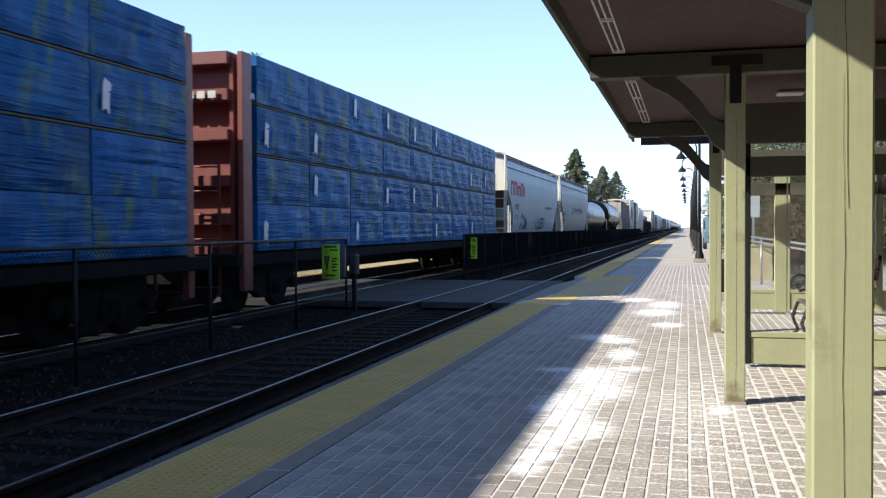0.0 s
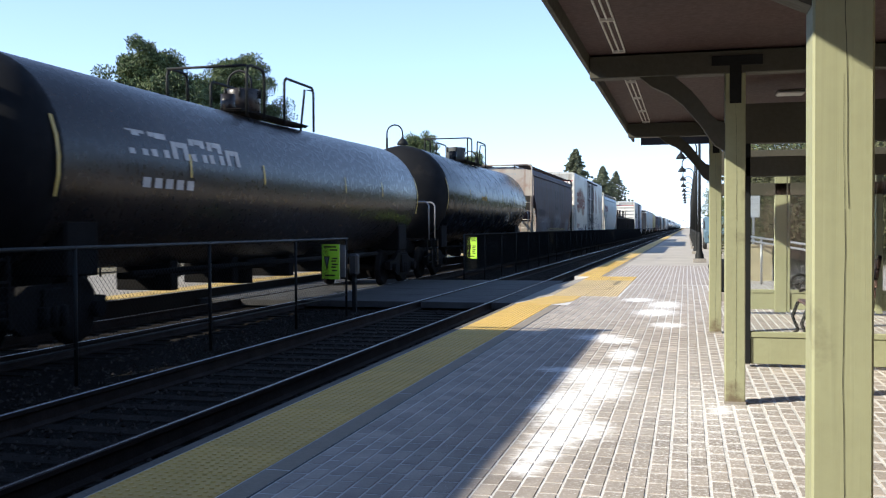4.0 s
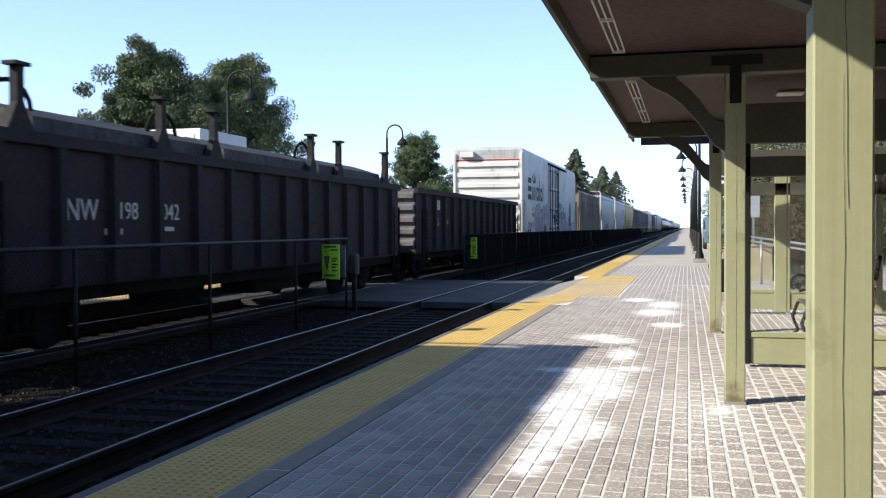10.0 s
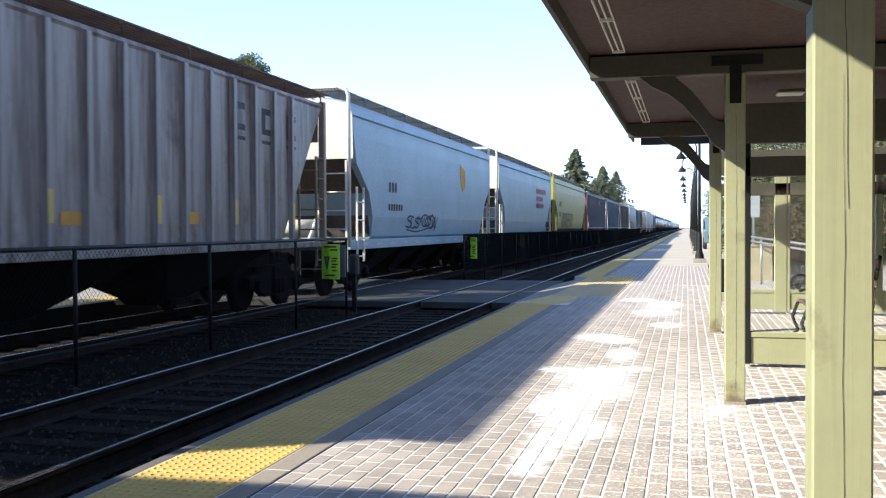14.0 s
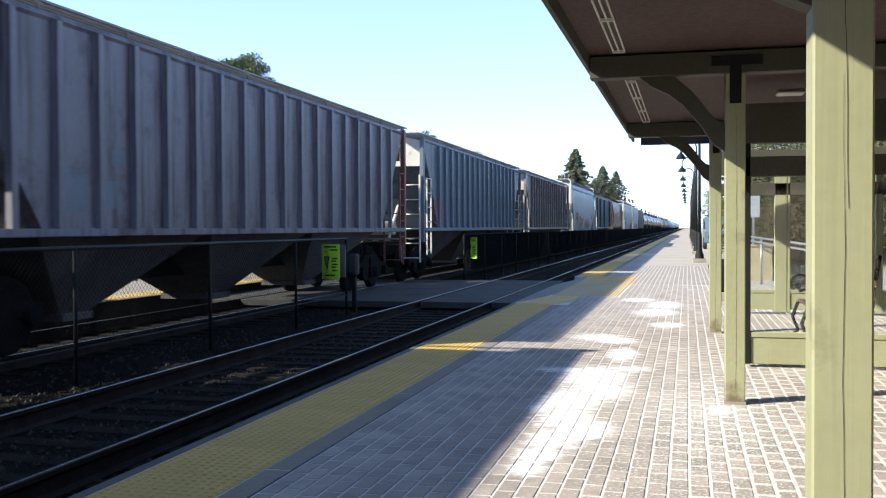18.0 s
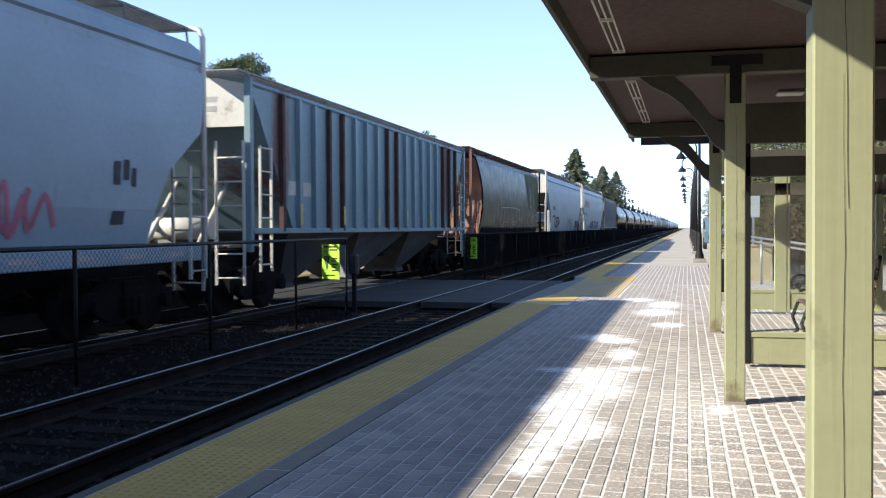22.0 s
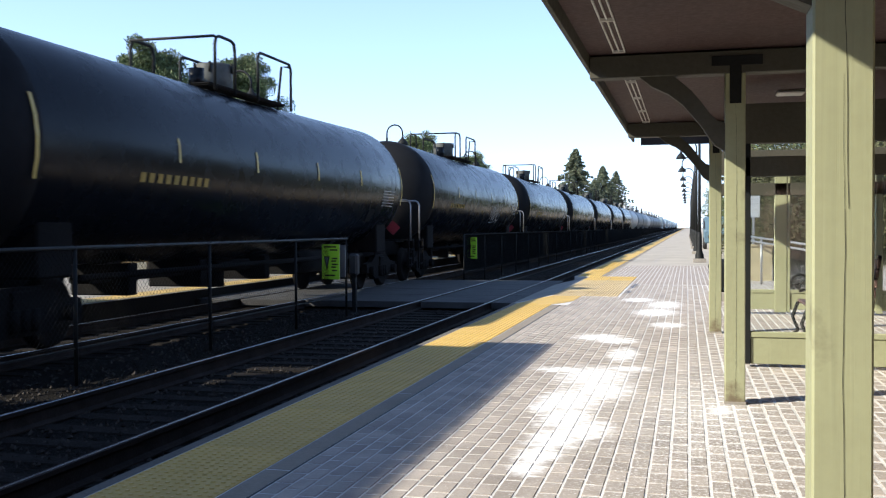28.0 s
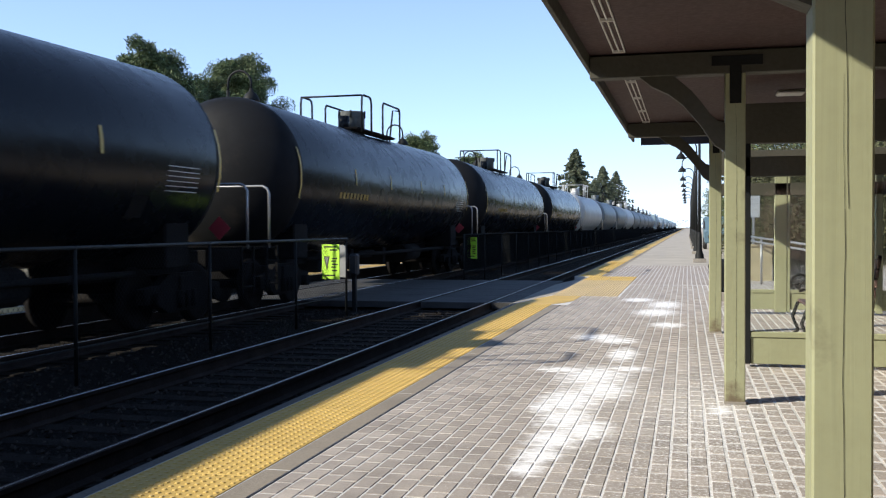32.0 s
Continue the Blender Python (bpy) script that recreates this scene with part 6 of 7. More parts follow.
def gondola_car(at, L, body, label, marks, loaded, face=None):
    car = thing("gondola_car", label, "gondola", "freight cars", at)
    H = L / 2
    bm = bmesh.new()
    for s in (-1, 1):
        box(bm, min(s * 1.44, s * 1.48), max(s * 1.44, s * 1.48), -H, H, 0.85, 2.43)
    part("side_wall", bm, body, car)
    cube("floor", -1.46, 1.46, -H, H, 0.80, 0.95, body, car)
    cube("centre_sill", -0.3, 0.3, -H, H, 0.55, 0.8, M_UNDER, car)
    bm = bmesh.new()
    for s in (-1, 1):
        box(bm, min(s * 1.40, s * 1.56), max(s * 1.40, s * 1.56), -H, H, 2.43, 2.58, 0.01)
    part("top_chord", bm, body, car)
    bm = bmesh.new()
    rod(bm, (0.75, -3.0, 0.55), (0.75, -1.4, 0.55), 0.2, 12)
    part("air_tank", bm, M_UNDER, car)
    cube("brake_gear", 0.4, 1.1, 0.2, 2.2, 0.34, 0.80, M_UNDER, car, 0.03)
    for sx in (-1, 1):
        cube("side_sill", sx * 1.3 - 0.04, sx * 1.3 + 0.04, -H + 0.2, H - 0.2, 0.62, 0.80, M_UNDER, car)
    bm = bmesh.new()
    prism(bm, [(1.481, -0.10), (1.58, -0.06), (1.58, 0.06), (1.481, 0.10)], 0.85, 2.43, "z")
    rib = mesh_of("side_rib", bm, body)
    n = 14
    for k in range(n):
        y = -H + 0.75 + (L - 1.5) * k / (n - 1)
        part("side_rib", rib, None, car, at=(0, y, 0))
        part("side_rib", rib, None, car, at=pose(0, y, 0, 0, 0, 180))
    for s in (-1, 1):
        cube("end_wall", -1.44, 1.44, min(s * H, s * (H - 0.05)), max(s * H, s * (H - 0.05)), 0.85, 2.54, face or body, car)
        for k in range(5):
            bm = bmesh.new()
            z = 0.96 + k * 0.32
            prism(bm, [(s * H, z), (s * (H + 0.10), z + 0.06), (s * (H + 0.10), z + 0.16), (s * H, z + 0.22)], -1.42, 1.42, "x")
            part("end_rib", bm, face or body, car)
        bm = bmesh.new()
        ladder(bm, 1.58, s * (H - 0.5) - 0.2, 0.45, 2.0, 0.45)
        part("side_ladder", bm, M_UNDER, car)
        truck(car, s * (H - 1.7), True)
        coupler(car, s * H, s)
    if loaded:
        for y0, y1 in ((-6.2, -1.9), (-1.5, 2.2), (2.6, 6.6)):
            bm = bmesh.new()
            prism(bm, [(-1.35, 2.4), (1.38, 2.4), (1.36, 2.78), (0.7, 2.98), (-0.7, 2.98), (-1.35, 2.74)], y0, y1)
            part("metal_sheet", bm, M_LOAD, car, "flat dark grey metal load")
        for y in (-6.58, -3.58, -2.03, 1.98, 3.52, 6.7):
            for sx in (1, -1):
                bm = bmesh.new()
                prism(bm, [(y - 0.22, 2.58), (y + 0.22, 2.58), (y + 0.06, 2.88), (y + 0.06, 3.28), (y - 0.06, 3.28), (y - 0.06, 2.88)], sx * 1.46 - 0.05, sx * 1.46 + 0.05, "x")
                box(bm, sx * 1.46 - 0.09, sx * 1.46 + 0.09, y - 0.13, y + 0.13, 3.28, 3.32)
                part("stake", bm, body, car)
        for y in (-6.0, -2.6, 2.9):
            bm = bmesh.new()
            pipe(bm, [(0.9, y + 0.5 * math.cos(a) * 0.8, 2.9 + 0.34 * math.sin(a)) for a in np.linspace(0, math.pi, 9)], 0.03, 6)
            part("lashing_chain", bm, M_UNDER, car)
    marks(car)
    return car


M_LOAD = mat("dull_metal_load", (0.05, 0.048, 0.05), 0.75, 0.0, var=0.4, scale=1.5, fine=9, bump=0.6, depth=0.05, spec=0.3)


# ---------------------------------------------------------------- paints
# Flank greys are darkened and blued for the train's shaded side.
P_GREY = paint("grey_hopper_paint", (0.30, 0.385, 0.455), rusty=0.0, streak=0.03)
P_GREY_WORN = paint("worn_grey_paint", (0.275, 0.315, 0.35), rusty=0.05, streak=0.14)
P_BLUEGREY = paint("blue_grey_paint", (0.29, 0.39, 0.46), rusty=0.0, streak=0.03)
P_STEEL = paint("blue_grey_ribbed_paint", (0.135, 0.178, 0.225), rust=(0.07, 0.045, 0.04), rusty=0.08, streak=0.34)
# Rust blots at the ends, dark enough to hold the slope sheets' shade.
P_TAN = blotted(paint("tan_ribbed_paint", (0.31, 0.28, 0.255), rust=(0.08, 0.05, 0.038), rusty=0.15, streak=0.58), (0.13, 0.06, 0.03), [(0, -8.2, 2.7, 2.6, 1.5, 2.2), (0, 8.2, 2.7, 2.6, 1.5, 2.2)], 0.62, 0.9)
P_WALK = mat("rusty_roof_walk", (0.11, 0.075, 0.05), 0.85, var=0.3)
P_TAN_END = paint("rusty_end_paint", (0.25, 0.185, 0.125), rusty=0.3, streak=0.3)
P_PURPLE = paint("faded_purple_brown_paint", (0.18, 0.18, 0.215), rust=(0.05, 0.03, 0.035), rusty=0.2, streak=0.5)
P_MAROON_END = paint("maroon_end_paint", (0.22, 0.09, 0.075), rusty=0.1, streak=0.2)
# The olive-grey end blots put the slope sheets' shade into the colour.
P_RUSTED = blotted(blotted(paint("rusted_pale_paint", (0.36, 0.40, 0.43), rust=(0.10, 0.05, 0.035), rusty=0.2, streak=0.62), (0.15, 0.05, 0.03), [(1.5, 1.2, 3.2, 3, 1.3, 1.3)], 0.75, 1.1, stretch=(1, 3, 0.4)), (0.10, 0.09, 0.07), [(0, -8.0, 2.3, 2.3, 1.6, 2.2), (0, 8.0, 2.3, 2.3, 1.6, 2.2)], 0.5, 0.75)
P_RUSTED = blotted(P_RUSTED, (0.10, 0.055, 0.042), [(1.5, y, 3.75, 2, 3.0, 1.5) for y in (-4.5, 0.0, 2.5, 5.5)], 0.72, 0.98, scale=1.6, stretch=(1, 4, 0.35), strength=0.85)
P_SKYBLUE = blotted(paint("pale_blue_ribbed_paint", (0.192, 0.276, 0.312), rusty=0.0, streak=0.12), (0.13, 0.05, 0.04), [(1.5, -6.6, 3.0, 3, 0.9, 2.4), (1.5, 5.6, 3.0, 3, 1.1, 2.4)], 0.8, 1.05, stretch=(1, 3, 0.3))
P_GRIMY = blotted(blotted(paint("grimy_brown_paint", (0.082, 0.068, 0.08), rust=(0.075, 0.042, 0.03), rusty=0.2, streak=0.45, rough=0.65, spec=0.25), (0.15, 0.16, 0.19), [(1.5, -3.6, 1.6, 3, 3.2, 0.75), (1.5, 1.0, 1.75, 3, 2.6, 0.8), (1.5, 5.4, 1.6, 3, 2.0, 0.7)], 0.72, 1.0, stretch=(1, 2, 0.5)), (0.13, 0.07, 0.04), [(1.5, 6.6, 1.8, 3, 1.0, 1.2)], 0.7, 1.0)
P_GRIMY_END = paint("pale_grimy_end_paint", (0.42, 0.38, 0.33), rust=(0.2, 0.09, 0.05), rusty=0.2, streak=0.3)
P_YELLOW = paint("yellow_hopper_paint", (0.35, 0.325, 0.10), rusty=0.0, streak=0.04)
P_DARKBROWN = paint("dark_brown_paint", (0.0105, 0.0115, 0.0165), rust=(0.03, 0.02, 0.016), rusty=0.1, streak=0.25, rough=0.34, spec=0.22, fine=2.5)
M_GRAF_LIME = mat("graffiti_lime", (0.085, 0.105, 0.02), 0.7, var=0.5, scale=2.5)
P_PALE = paint("pale_blue_white_paint", (0.36, 0.445, 0.54), rusty=0.0, streak=0.04)
P_ORANGE_END = paint("orange_end_paint", (0.2025, 0.0975, 0.075), rusty=0.2, streak=0.3)
# End coat lighter and warmer than the flanks, for sunlight on the ends.
P_ENDWHITE = paint("sunlit_end_paint", (0.64, 0.62, 0.565), rusty=0.03, streak=0.1)
P_WHITE = paint("white_reefer_paint", (0.56, 0.58, 0.59), rust=(0.33, 0.32, 0.30), rusty=0.12, streak=0.22, rough=0.5)
RUST_SPOTS = [(1.5, -6.5, 3.4, 2, 3.2, 1.0), (1.5, -8.0, 2.75, 2, 1.2, 0.4), (1.5, -5.2, 2.6, 2, 1.3, 0.4), (1.5, 2.7, 3.9, 2, 0.6, 0.8), (1.5, 2.75, 3.0, 2, 0.55, 0.6), (1.5, 4.5, 3.8, 2, 0.55, 0.9), (1.5, 4.75, 2.9, 2, 0.75, 0.6), (1.5, 5.3, 3.6, 2, 0.35, 0.7), (1.5, 7.3, 3.5, 2, 0.45, 1.0), (1.5, 8.0, 3.3, 2, 0.3, 1.1), (1.5, 8.9, 3.3, 2, 0.3, 1.0)]
P_WHITE_RUST = blotted(paint("rusted_reefer_paint", (0.57, 0.57, 0.53), rust=(0.22, 0.17, 0.12), rusty=0.05, streak=0.2), (0.36, 0.28, 0.17), [(x, y, z, a, b * 1.3, c * 1.25) for x, y, z, a, b, c in RUST_SPOTS], 0.72, 1.0, scale=3.0, stretch=(1, 2.6, 0.3))
P_WHITE_RUST = blotted(P_WHITE_RUST, (0.15, 0.062, 0.034), RUST_SPOTS, 0.67, 0.86, scale=4.0, stretch=(1, 2.0, 0.45), strength=0.95)
P_BLACK = mat("black_tank_paint", (0.006, 0.0078, 0.0115), 0.26, var=0.25, scale=0.6, fine=2.5, bump=0.0, dirt=(0.012, 0.0115, 0.012), dirt_amount=0.05, streak=0.08, spec=0.125)
M_DOMEGREY = mat("weathered_manway", (0.075, 0.08, 0.075), 0.7, var=0.25, scale=3, fine=14)
P_HEAD = mat("dusty_black_head", (0.012, 0.0125, 0.014), 0.6, var=0.2, scale=0.8, fine=5, bump=0.0, dirt=(0.028, 0.025, 0.022), dirt_amount=0.06, streak=0.08, spec=0.12)
P_BROWNBLACK = mat("brown_black_tank_paint", (0.022, 0.018, 0.017), 0.3, var=0.3, scale=0.6, fine=12, bump=0.0, dirt=(0.05, 0.04, 0.03), dirt_amount=0.12, streak=0.2, spec=0.35)
P_DARK = mat("dark_gondola_paint", (0.021, 0.019, 0.020), 0.75, var=0.3, scale=1, fine=16, bump=0.15, dirt=(0.03, 0.024, 0.02), dirt_amount=0.2, spec=0.2)
# Lighter than the gondola's sides, for sunlight on the ends.
P_GONDEND = mat("sunlit_gondola_end", (0.15, 0.14, 0.14), 0.8, var=0.3, scale=1.5, fine=14, dirt=(0.06, 0.045, 0.04), dirt_amount=0.3)
P_RED = paint("oxide_red_paint", (0.155, 0.043, 0.034), rusty=0.05, streak=0.1)
P_WRAP = wrap_material()
P_ENDGREY = paint("weathered_end_panel", (0.40, 0.40, 0.37), rust=(0.2, 0.16, 0.1), rusty=0.15, streak=0.3)
M_ROD = mat("grimy_lock_rod", (0.075, 0.068, 0.065), 0.8, var=0.4, scale=3, fine=20, dirt=(0.12, 0.05, 0.03), dirt_amount=0.3)
# Ribs darkened for the shading line along each one; rust streaks over it.
P_RUSTRIB = paint("shaded_rusty_rib", (0.16, 0.145, 0.145), rust=(0.08, 0.04, 0.03), rusty=0.2, streak=0.5)
# Rusty white, lightened for the sunlit end.
P_RUSTYWHITE = paint("sunlit_rusty_white_end", (0.56, 0.54, 0.50), rust=(0.2, 0.09, 0.05), rusty=0.2, streak=0.4)
P_TANKWHITE = paint("white_tank_paint", (0.58, 0.58, 0.56), rusty=0.02, streak=0.1)
P_TANKGREY = paint("grey_tank_paint", (0.17, 0.19, 0.20), rusty=0.04, streak=0.15)

# ---------------------------------------------------------------- the cars, in their order
run(lumber_car((FAR_TRACK, 1.8, RAIL_Z), "red centre-beam flat car stacked with blue-wrapped lumber bundles"), 2.3)
run(lumber_car((FAR_TRACK, 25.6, RAIL_Z), "red centre-beam flat car stacked with blue-wrapped lumber bundles"), 25.95)


def grey_a():
    a, b = 38.43, 54.15
    car = smooth_hopper(middle(a, b), b - a, P_GREY, "pale grey smooth-sided hopper car with red mark and dark graffiti")
    f = flank_smooth
    block_word(car, M_REDMARK, -7.1, -3.55, 2.84, 3.42, (0.8, 0.7, 0.9, 0.55, 0.2, 0.2), f)
    polys("owner_mark", car, M_MARK, [rect(-6.0 + k * 0.28, -5.82 + k * 0.28, 2.26, 2.5) for k in range(3)], f)
    text(car, "115921", -6.15, 1.86, 0.33, M_MARK, 1.56, stretch=0.95)
    polys("graffiti", car, M_GRAF_BLUE, [[(-4.75, 1.36), (-4.3, 2.12), (-4.02, 2.12), (-4.16, 1.36), (-4.36, 1.6)], [(-4.0, 1.42), (-3.9, 2.0), (-3.6, 2.04), (-3.5, 1.8), (-3.55, 1.4)], [(-3.45, 1.42), (-3.4, 1.86), (-3.1, 1.96), (-2.95, 1.7), (-2.75, 1.74), (-2.85, 1.4)]], f)
    scrawl(car, M_GRAF_BLUE, -0.1, 2.6, 1.4, 1.95, 5, 2, f, 0.085)
    scrawl(car, M_MARK, 2.8, 5.2, 2.46, 2.52, 8, 3, f, 0.03, "lettering")
    run(car, (a + b) / 2)


def grey_b():
    a, b = 55.46, 71.06
    car = smooth_hopper(middle(a, b), b - a, P_GREY_WORN, "worn grey smooth-sided hopper car with faded lettering and rust marks")
    f = flank_smooth
    polys("owner_mark", car, M_MARK, [rect(-6.5 + k * 0.2, -6.36 + k * 0.2, 2.2, 2.4) for k in range(4)], f)
    polys("number_bar", car, M_MARK, [rect(-6.5 + k * 0.2, -6.36 + k * 0.2, 1.84, 1.98) for k in range(4)], f)
    polys("company_bar", car, M_MARK, [rect(-1.2 + k * 0.36, -1.0 + k * 0.36, 2.48, 2.72) for k in range(14)] + [rect(-1.2, 3.7, 2.40, 2.425)], f)
    polys("emblem", car, M_GRAF_BLUE, [[(-2.3, 2.55), (-2.1, 2.85), (-1.95, 2.9), (-1.9, 2.6)], [(-2.4, 2.3), (-2.2, 2.3), (-2.1, 2.5), (-2.3, 2.45)]], f)
    polys("green_bar", car, mat("green_marking", (0.06, 0.22, 0.09), 0.6), [rect(-2.1, -1.6, 2.28, 2.44)], f)
    scrawl(car, M_STENCIL, -4.2, -3.2, 1.45, 2.0, 5, 5, f, 0.05)
    scrawl(car, M_STENCIL, -2.6, -1.6, 1.6, 2.1, 5, 8, f, 0.05)
    scrawl(car, M_ORANGE, -3.0, -2.0, 1.3, 1.9, 2, 6, f, 0.05)
    scrawl(car, M_STENCIL, 2.8, 3.7, 1.6, 2.1, 5, 7, f, 0.05)
    run(car, (a + b) / 2)


def tanks_front():
    a, b = 72.2, 88.76
    car = tank_car(middle(a, b), b - a, P_BROWNBLACK, "dirty brown-black tank car with a white brand mark", top=3.7, R=1.4)
    block_word(car, M_PALEMARK, -6.3, -3.0, 2.5, 2.84, (0.6, 0.6, 0.6, 0.6, 0.6, 0.6), lambda z: math.sqrt(max(0.1, 1.4 ** 2 - (z - 2.3) ** 2)) + 0.008)
    polys("lettering", car, M_PALEMARK, [rect(-6.0 + k * 0.3, -5.8 + k * 0.3, 2.06, 2.2) for k in range(5)], lambda z: math.sqrt(max(0.1, 1.4 ** 2 - (z - 2.3) ** 2)) + 0.008)
    run(car, (a + b) / 2)
    a, b = 90.94, 106.6
    car = tank_car(middle(a, b), b - a, P_BLACK, "black tank car with gold lettering and a white scrawl")
    polys("lettering", car, M_GOLD, [rect(-2.4 + k * 0.2, -2.26 + k * 0.2, 2.46, 2.6) for k in range(5)], flank_tank)
    scrawl(car, M_PALEMARK, 2.8, 3.8, 1.75, 2.12, 3, 11, flank_tank, 0.03)
    polys("placard", car, M_UNDER, [rect(5.1, 5.5, 1.75, 2.03)], flank_tank)
    run(car, (a + b) / 2)


def grimy():
    a, b = 107.97, 123.79
    car = smooth_hopper(middle(a, b), b - a, P_GRIMY, "grimy purple-brown hopper car with rust and a pale end", end=P_GRIMY_END, chop=1.0, board=P_WALK, slope=P_GRIMY_END, walk_z=4.46, rear=M_IRON)
    dim = mat("faded_brand", (0.055, 0.05, 0.055), 0.8, var=0.3)
    polys("faded_mark", car, dim, [rect(-0.3 + k * 1.0, -0.05 + k * 1.0, 2.45, 3.45) for k in range(4)] + [rect(-0.3, 1.0, 2.45, 2.6)], flank_smooth)
    polys("owner_mark", car, dim, [rect(-6.2 + k * 0.3, -6.0 + k * 0.3, 2.1, 2.4) for k in range(7)], flank_smooth)
    scrawl(car, M_MARK, -3.2, 1.5, 1.4, 2.0, 8, 12, flank_smooth, 0.035)
    scrawl(car, M_GRAF_GOLD, -2.4, 4.5, 1.36, 1.46, 9, 56, flank_smooth, 0.03)
    run(car, (a + b) / 2)


def reefers():
    def marks_a(car, f):
        bubbles(car, M_GRAF_LILAC, M_GRAF_BLUE, -8.2, -5.4, 0.95, 1.42, 5, 13, f)
        scrawl(car, M_GRAF_BLUE, -5.1, -2.6, 1.2, 1.7, 6, 14, f, 0.03)
        bubbles(car, P_WHITE_RUST, M_MARK, 1.9, 6.0, 1.2, 2.2, 5, 15, f)
        scrawl(car, M_GRAF_BLUE, 6.2, 8.0, 1.3, 1.8, 5, 16, f, 0.04)

    def marks_b(car, f):
        bubbles(car, M_GRAF_LILAC, M_GRAF_BLUE, -6.8, -2.5, 1.1, 2.55, 4, 17, f)
        text(car, "AW,", -7.65, 2.28, 0.24, M_MARK, 1.554, "graffiti_words")
        text(car, "HELL NO", -7.7, 2.02, 0.22, M_MARK, 1.554, "graffiti_words", 0.9)
        bubbles(car, M_GRAF_TEAL, M_GRAF_TEAL, 1.5, 5.2, 1.85, 2.4, 6, 18, f)
        bubbles(car, M_GRAF_TEAL, M_GRAF_TEAL, 2.0, 3.2, 2.5, 2.85, 4, 28, f)
        bubbles(car, M_GRAF_TEAL, M_GRAF_TEAL, 4.0, 4.3, 2.38, 2.62, 1, 29, f)
        bubbles(car, M_GRAF_LILAC, M_GRAF_BLUE, 1.4, 5.3, 0.88, 2.08, 4, 19, f)
        scrawl(car, M_GRAF_TEAL, 5.2, 9.3, 1.1, 1.8, 9, 20, f, 0.06)
        bubbles(car, M_GRAF_TEAL, M_GRAF_TEAL, 6.9, 7.8, 2.1, 3.0, 1, 21, f)
        bubbles(car, M_GRAF_PINK, M_GRAF_BLUE, 6.6, 7.6, 1.6, 2.2, 2, 22, f)
        polys("placard", car, M_PALEMARK, [rect(5.4, 5.9, 1.35, 1.6)], lambda z: 1.565)
        scrawl(car, M_GRAF_BLUE, -9.4, -8.2, 0.95, 1.4, 4, 23, f, 0.1)

    a, b = 125.21, 145.93
    run(reefer_car(middle(a, b), b - a, P_WHITE_RUST, "white refrigerator car with rusting red brand marks and graffiti", mat("rust_red_marking", (0.20, 0.05, 0.04), 0.7, var=0.3), "6147", marks_a), (a + b) / 2)
    a, b = 198.88, 219.58
    run(reefer_car(middle(a, b), b - a, P_WHITE, "white refrigerator car with black brand marks and lilac graffiti", M_MARK, "6126", marks_b), (a + b) / 2)


def grey_c():
    a, b = 147.97, 163.29
    car = smooth_hopper(middle(a, b), b - a, P_BLUEGREY, "pale blue-grey smooth-sided hopper car with a maroon mark")
    f = flank_smooth
    block_word(car, mat("maroon_marking", (0.15, 0.03, 0.07), 0.6, var=0.2), -7.0, -3.6, 2.88, 3.4, (0.8, 0.7, 0.9, 0.55, 0.2, 0.2), f)
    polys("owner_mark", car, M_MARK, [rect(-6.0 + k * 0.28, -5.84 + k * 0.28, 2.36, 2.6) for k in range(3)], f)
    polys("number_bar", car, M_STENCIL, [rect(-6.0 + k * 0.2, -5.88 + k * 0.2, 1.95, 2.12) for k in range(6)], f)
    polys("graffiti", car, M_GRAF_BLUE, stroke([(-4.1, 1.55), (-3.95, 1.95), (-3.9, 1.7), (-3.7, 1.55), (-3.45, 1.6), (-3.4, 1.95)], 0.05), f)
    polys("lettering", car, M_MARK, [rect(3.9 + k * 0.3, 4.1 + k * 0.3, 2.46, 2.52) for k in range(6)], f)
    run(car, (a + b) / 2)


def gondolas():
    def m1(car):
        text(car, "NW", -5.78, 1.6, 0.38, M_PALEMARK, 1.484, "owner_mark", 0.95)
        text(car, "198", -4.70, 1.62, 0.32, M_PALEMARK, 1.484)
        text(car, "042", -3.62, 1.62, 0.32, M_PALEMARK, 1.484)
        polys("lettering", car, M_PALEMARK, [rect(-5.0, -4.6, 1.42, 1.5), rect(-3.7, -3.3, 1.46, 1.52)], flank_flat(1.484))
        scrawl(car, M_ORANGE, -7.5, -7.2, 0.95, 1.25, 2, 31, flank_flat(1.484), 0.06)

    def m2(car):
        polys("owner_mark", car, M_PALEMARK, [rect(-5.75 + k * 0.24, -5.58 + k * 0.24, 2.02, 2.3) for k in (0, 1, 3.4, 4.4)], flank_flat(1.484))
        text(car, "315", -5.92, 1.56, 0.30, M_PALEMARK, 1.484)
        text(car, "234", -4.8, 1.56, 0.30, M_PALEMARK, 1.484)

    a, b = 164.67, 180.18
    run(gondola_car(middle(a, b), b - a, P_DARK, "dark gondola car with a strapped metal load between stakes", m1, True), (a + b) / 2)
    a, b = 181.86, 197.71
    run(gondola_car(middle(a, b), b - a, P_DARK, "dark ribbed gondola car with pale painted lettering", m2, False, P_GONDEND), (a + b) / 2)


def rib_text(car, words, y0, z, size, m, pitch):
    for k, w in enumerate(words):
        if w:
            text(car, w, y0 + k * pitch, z, size, m, 1.504)


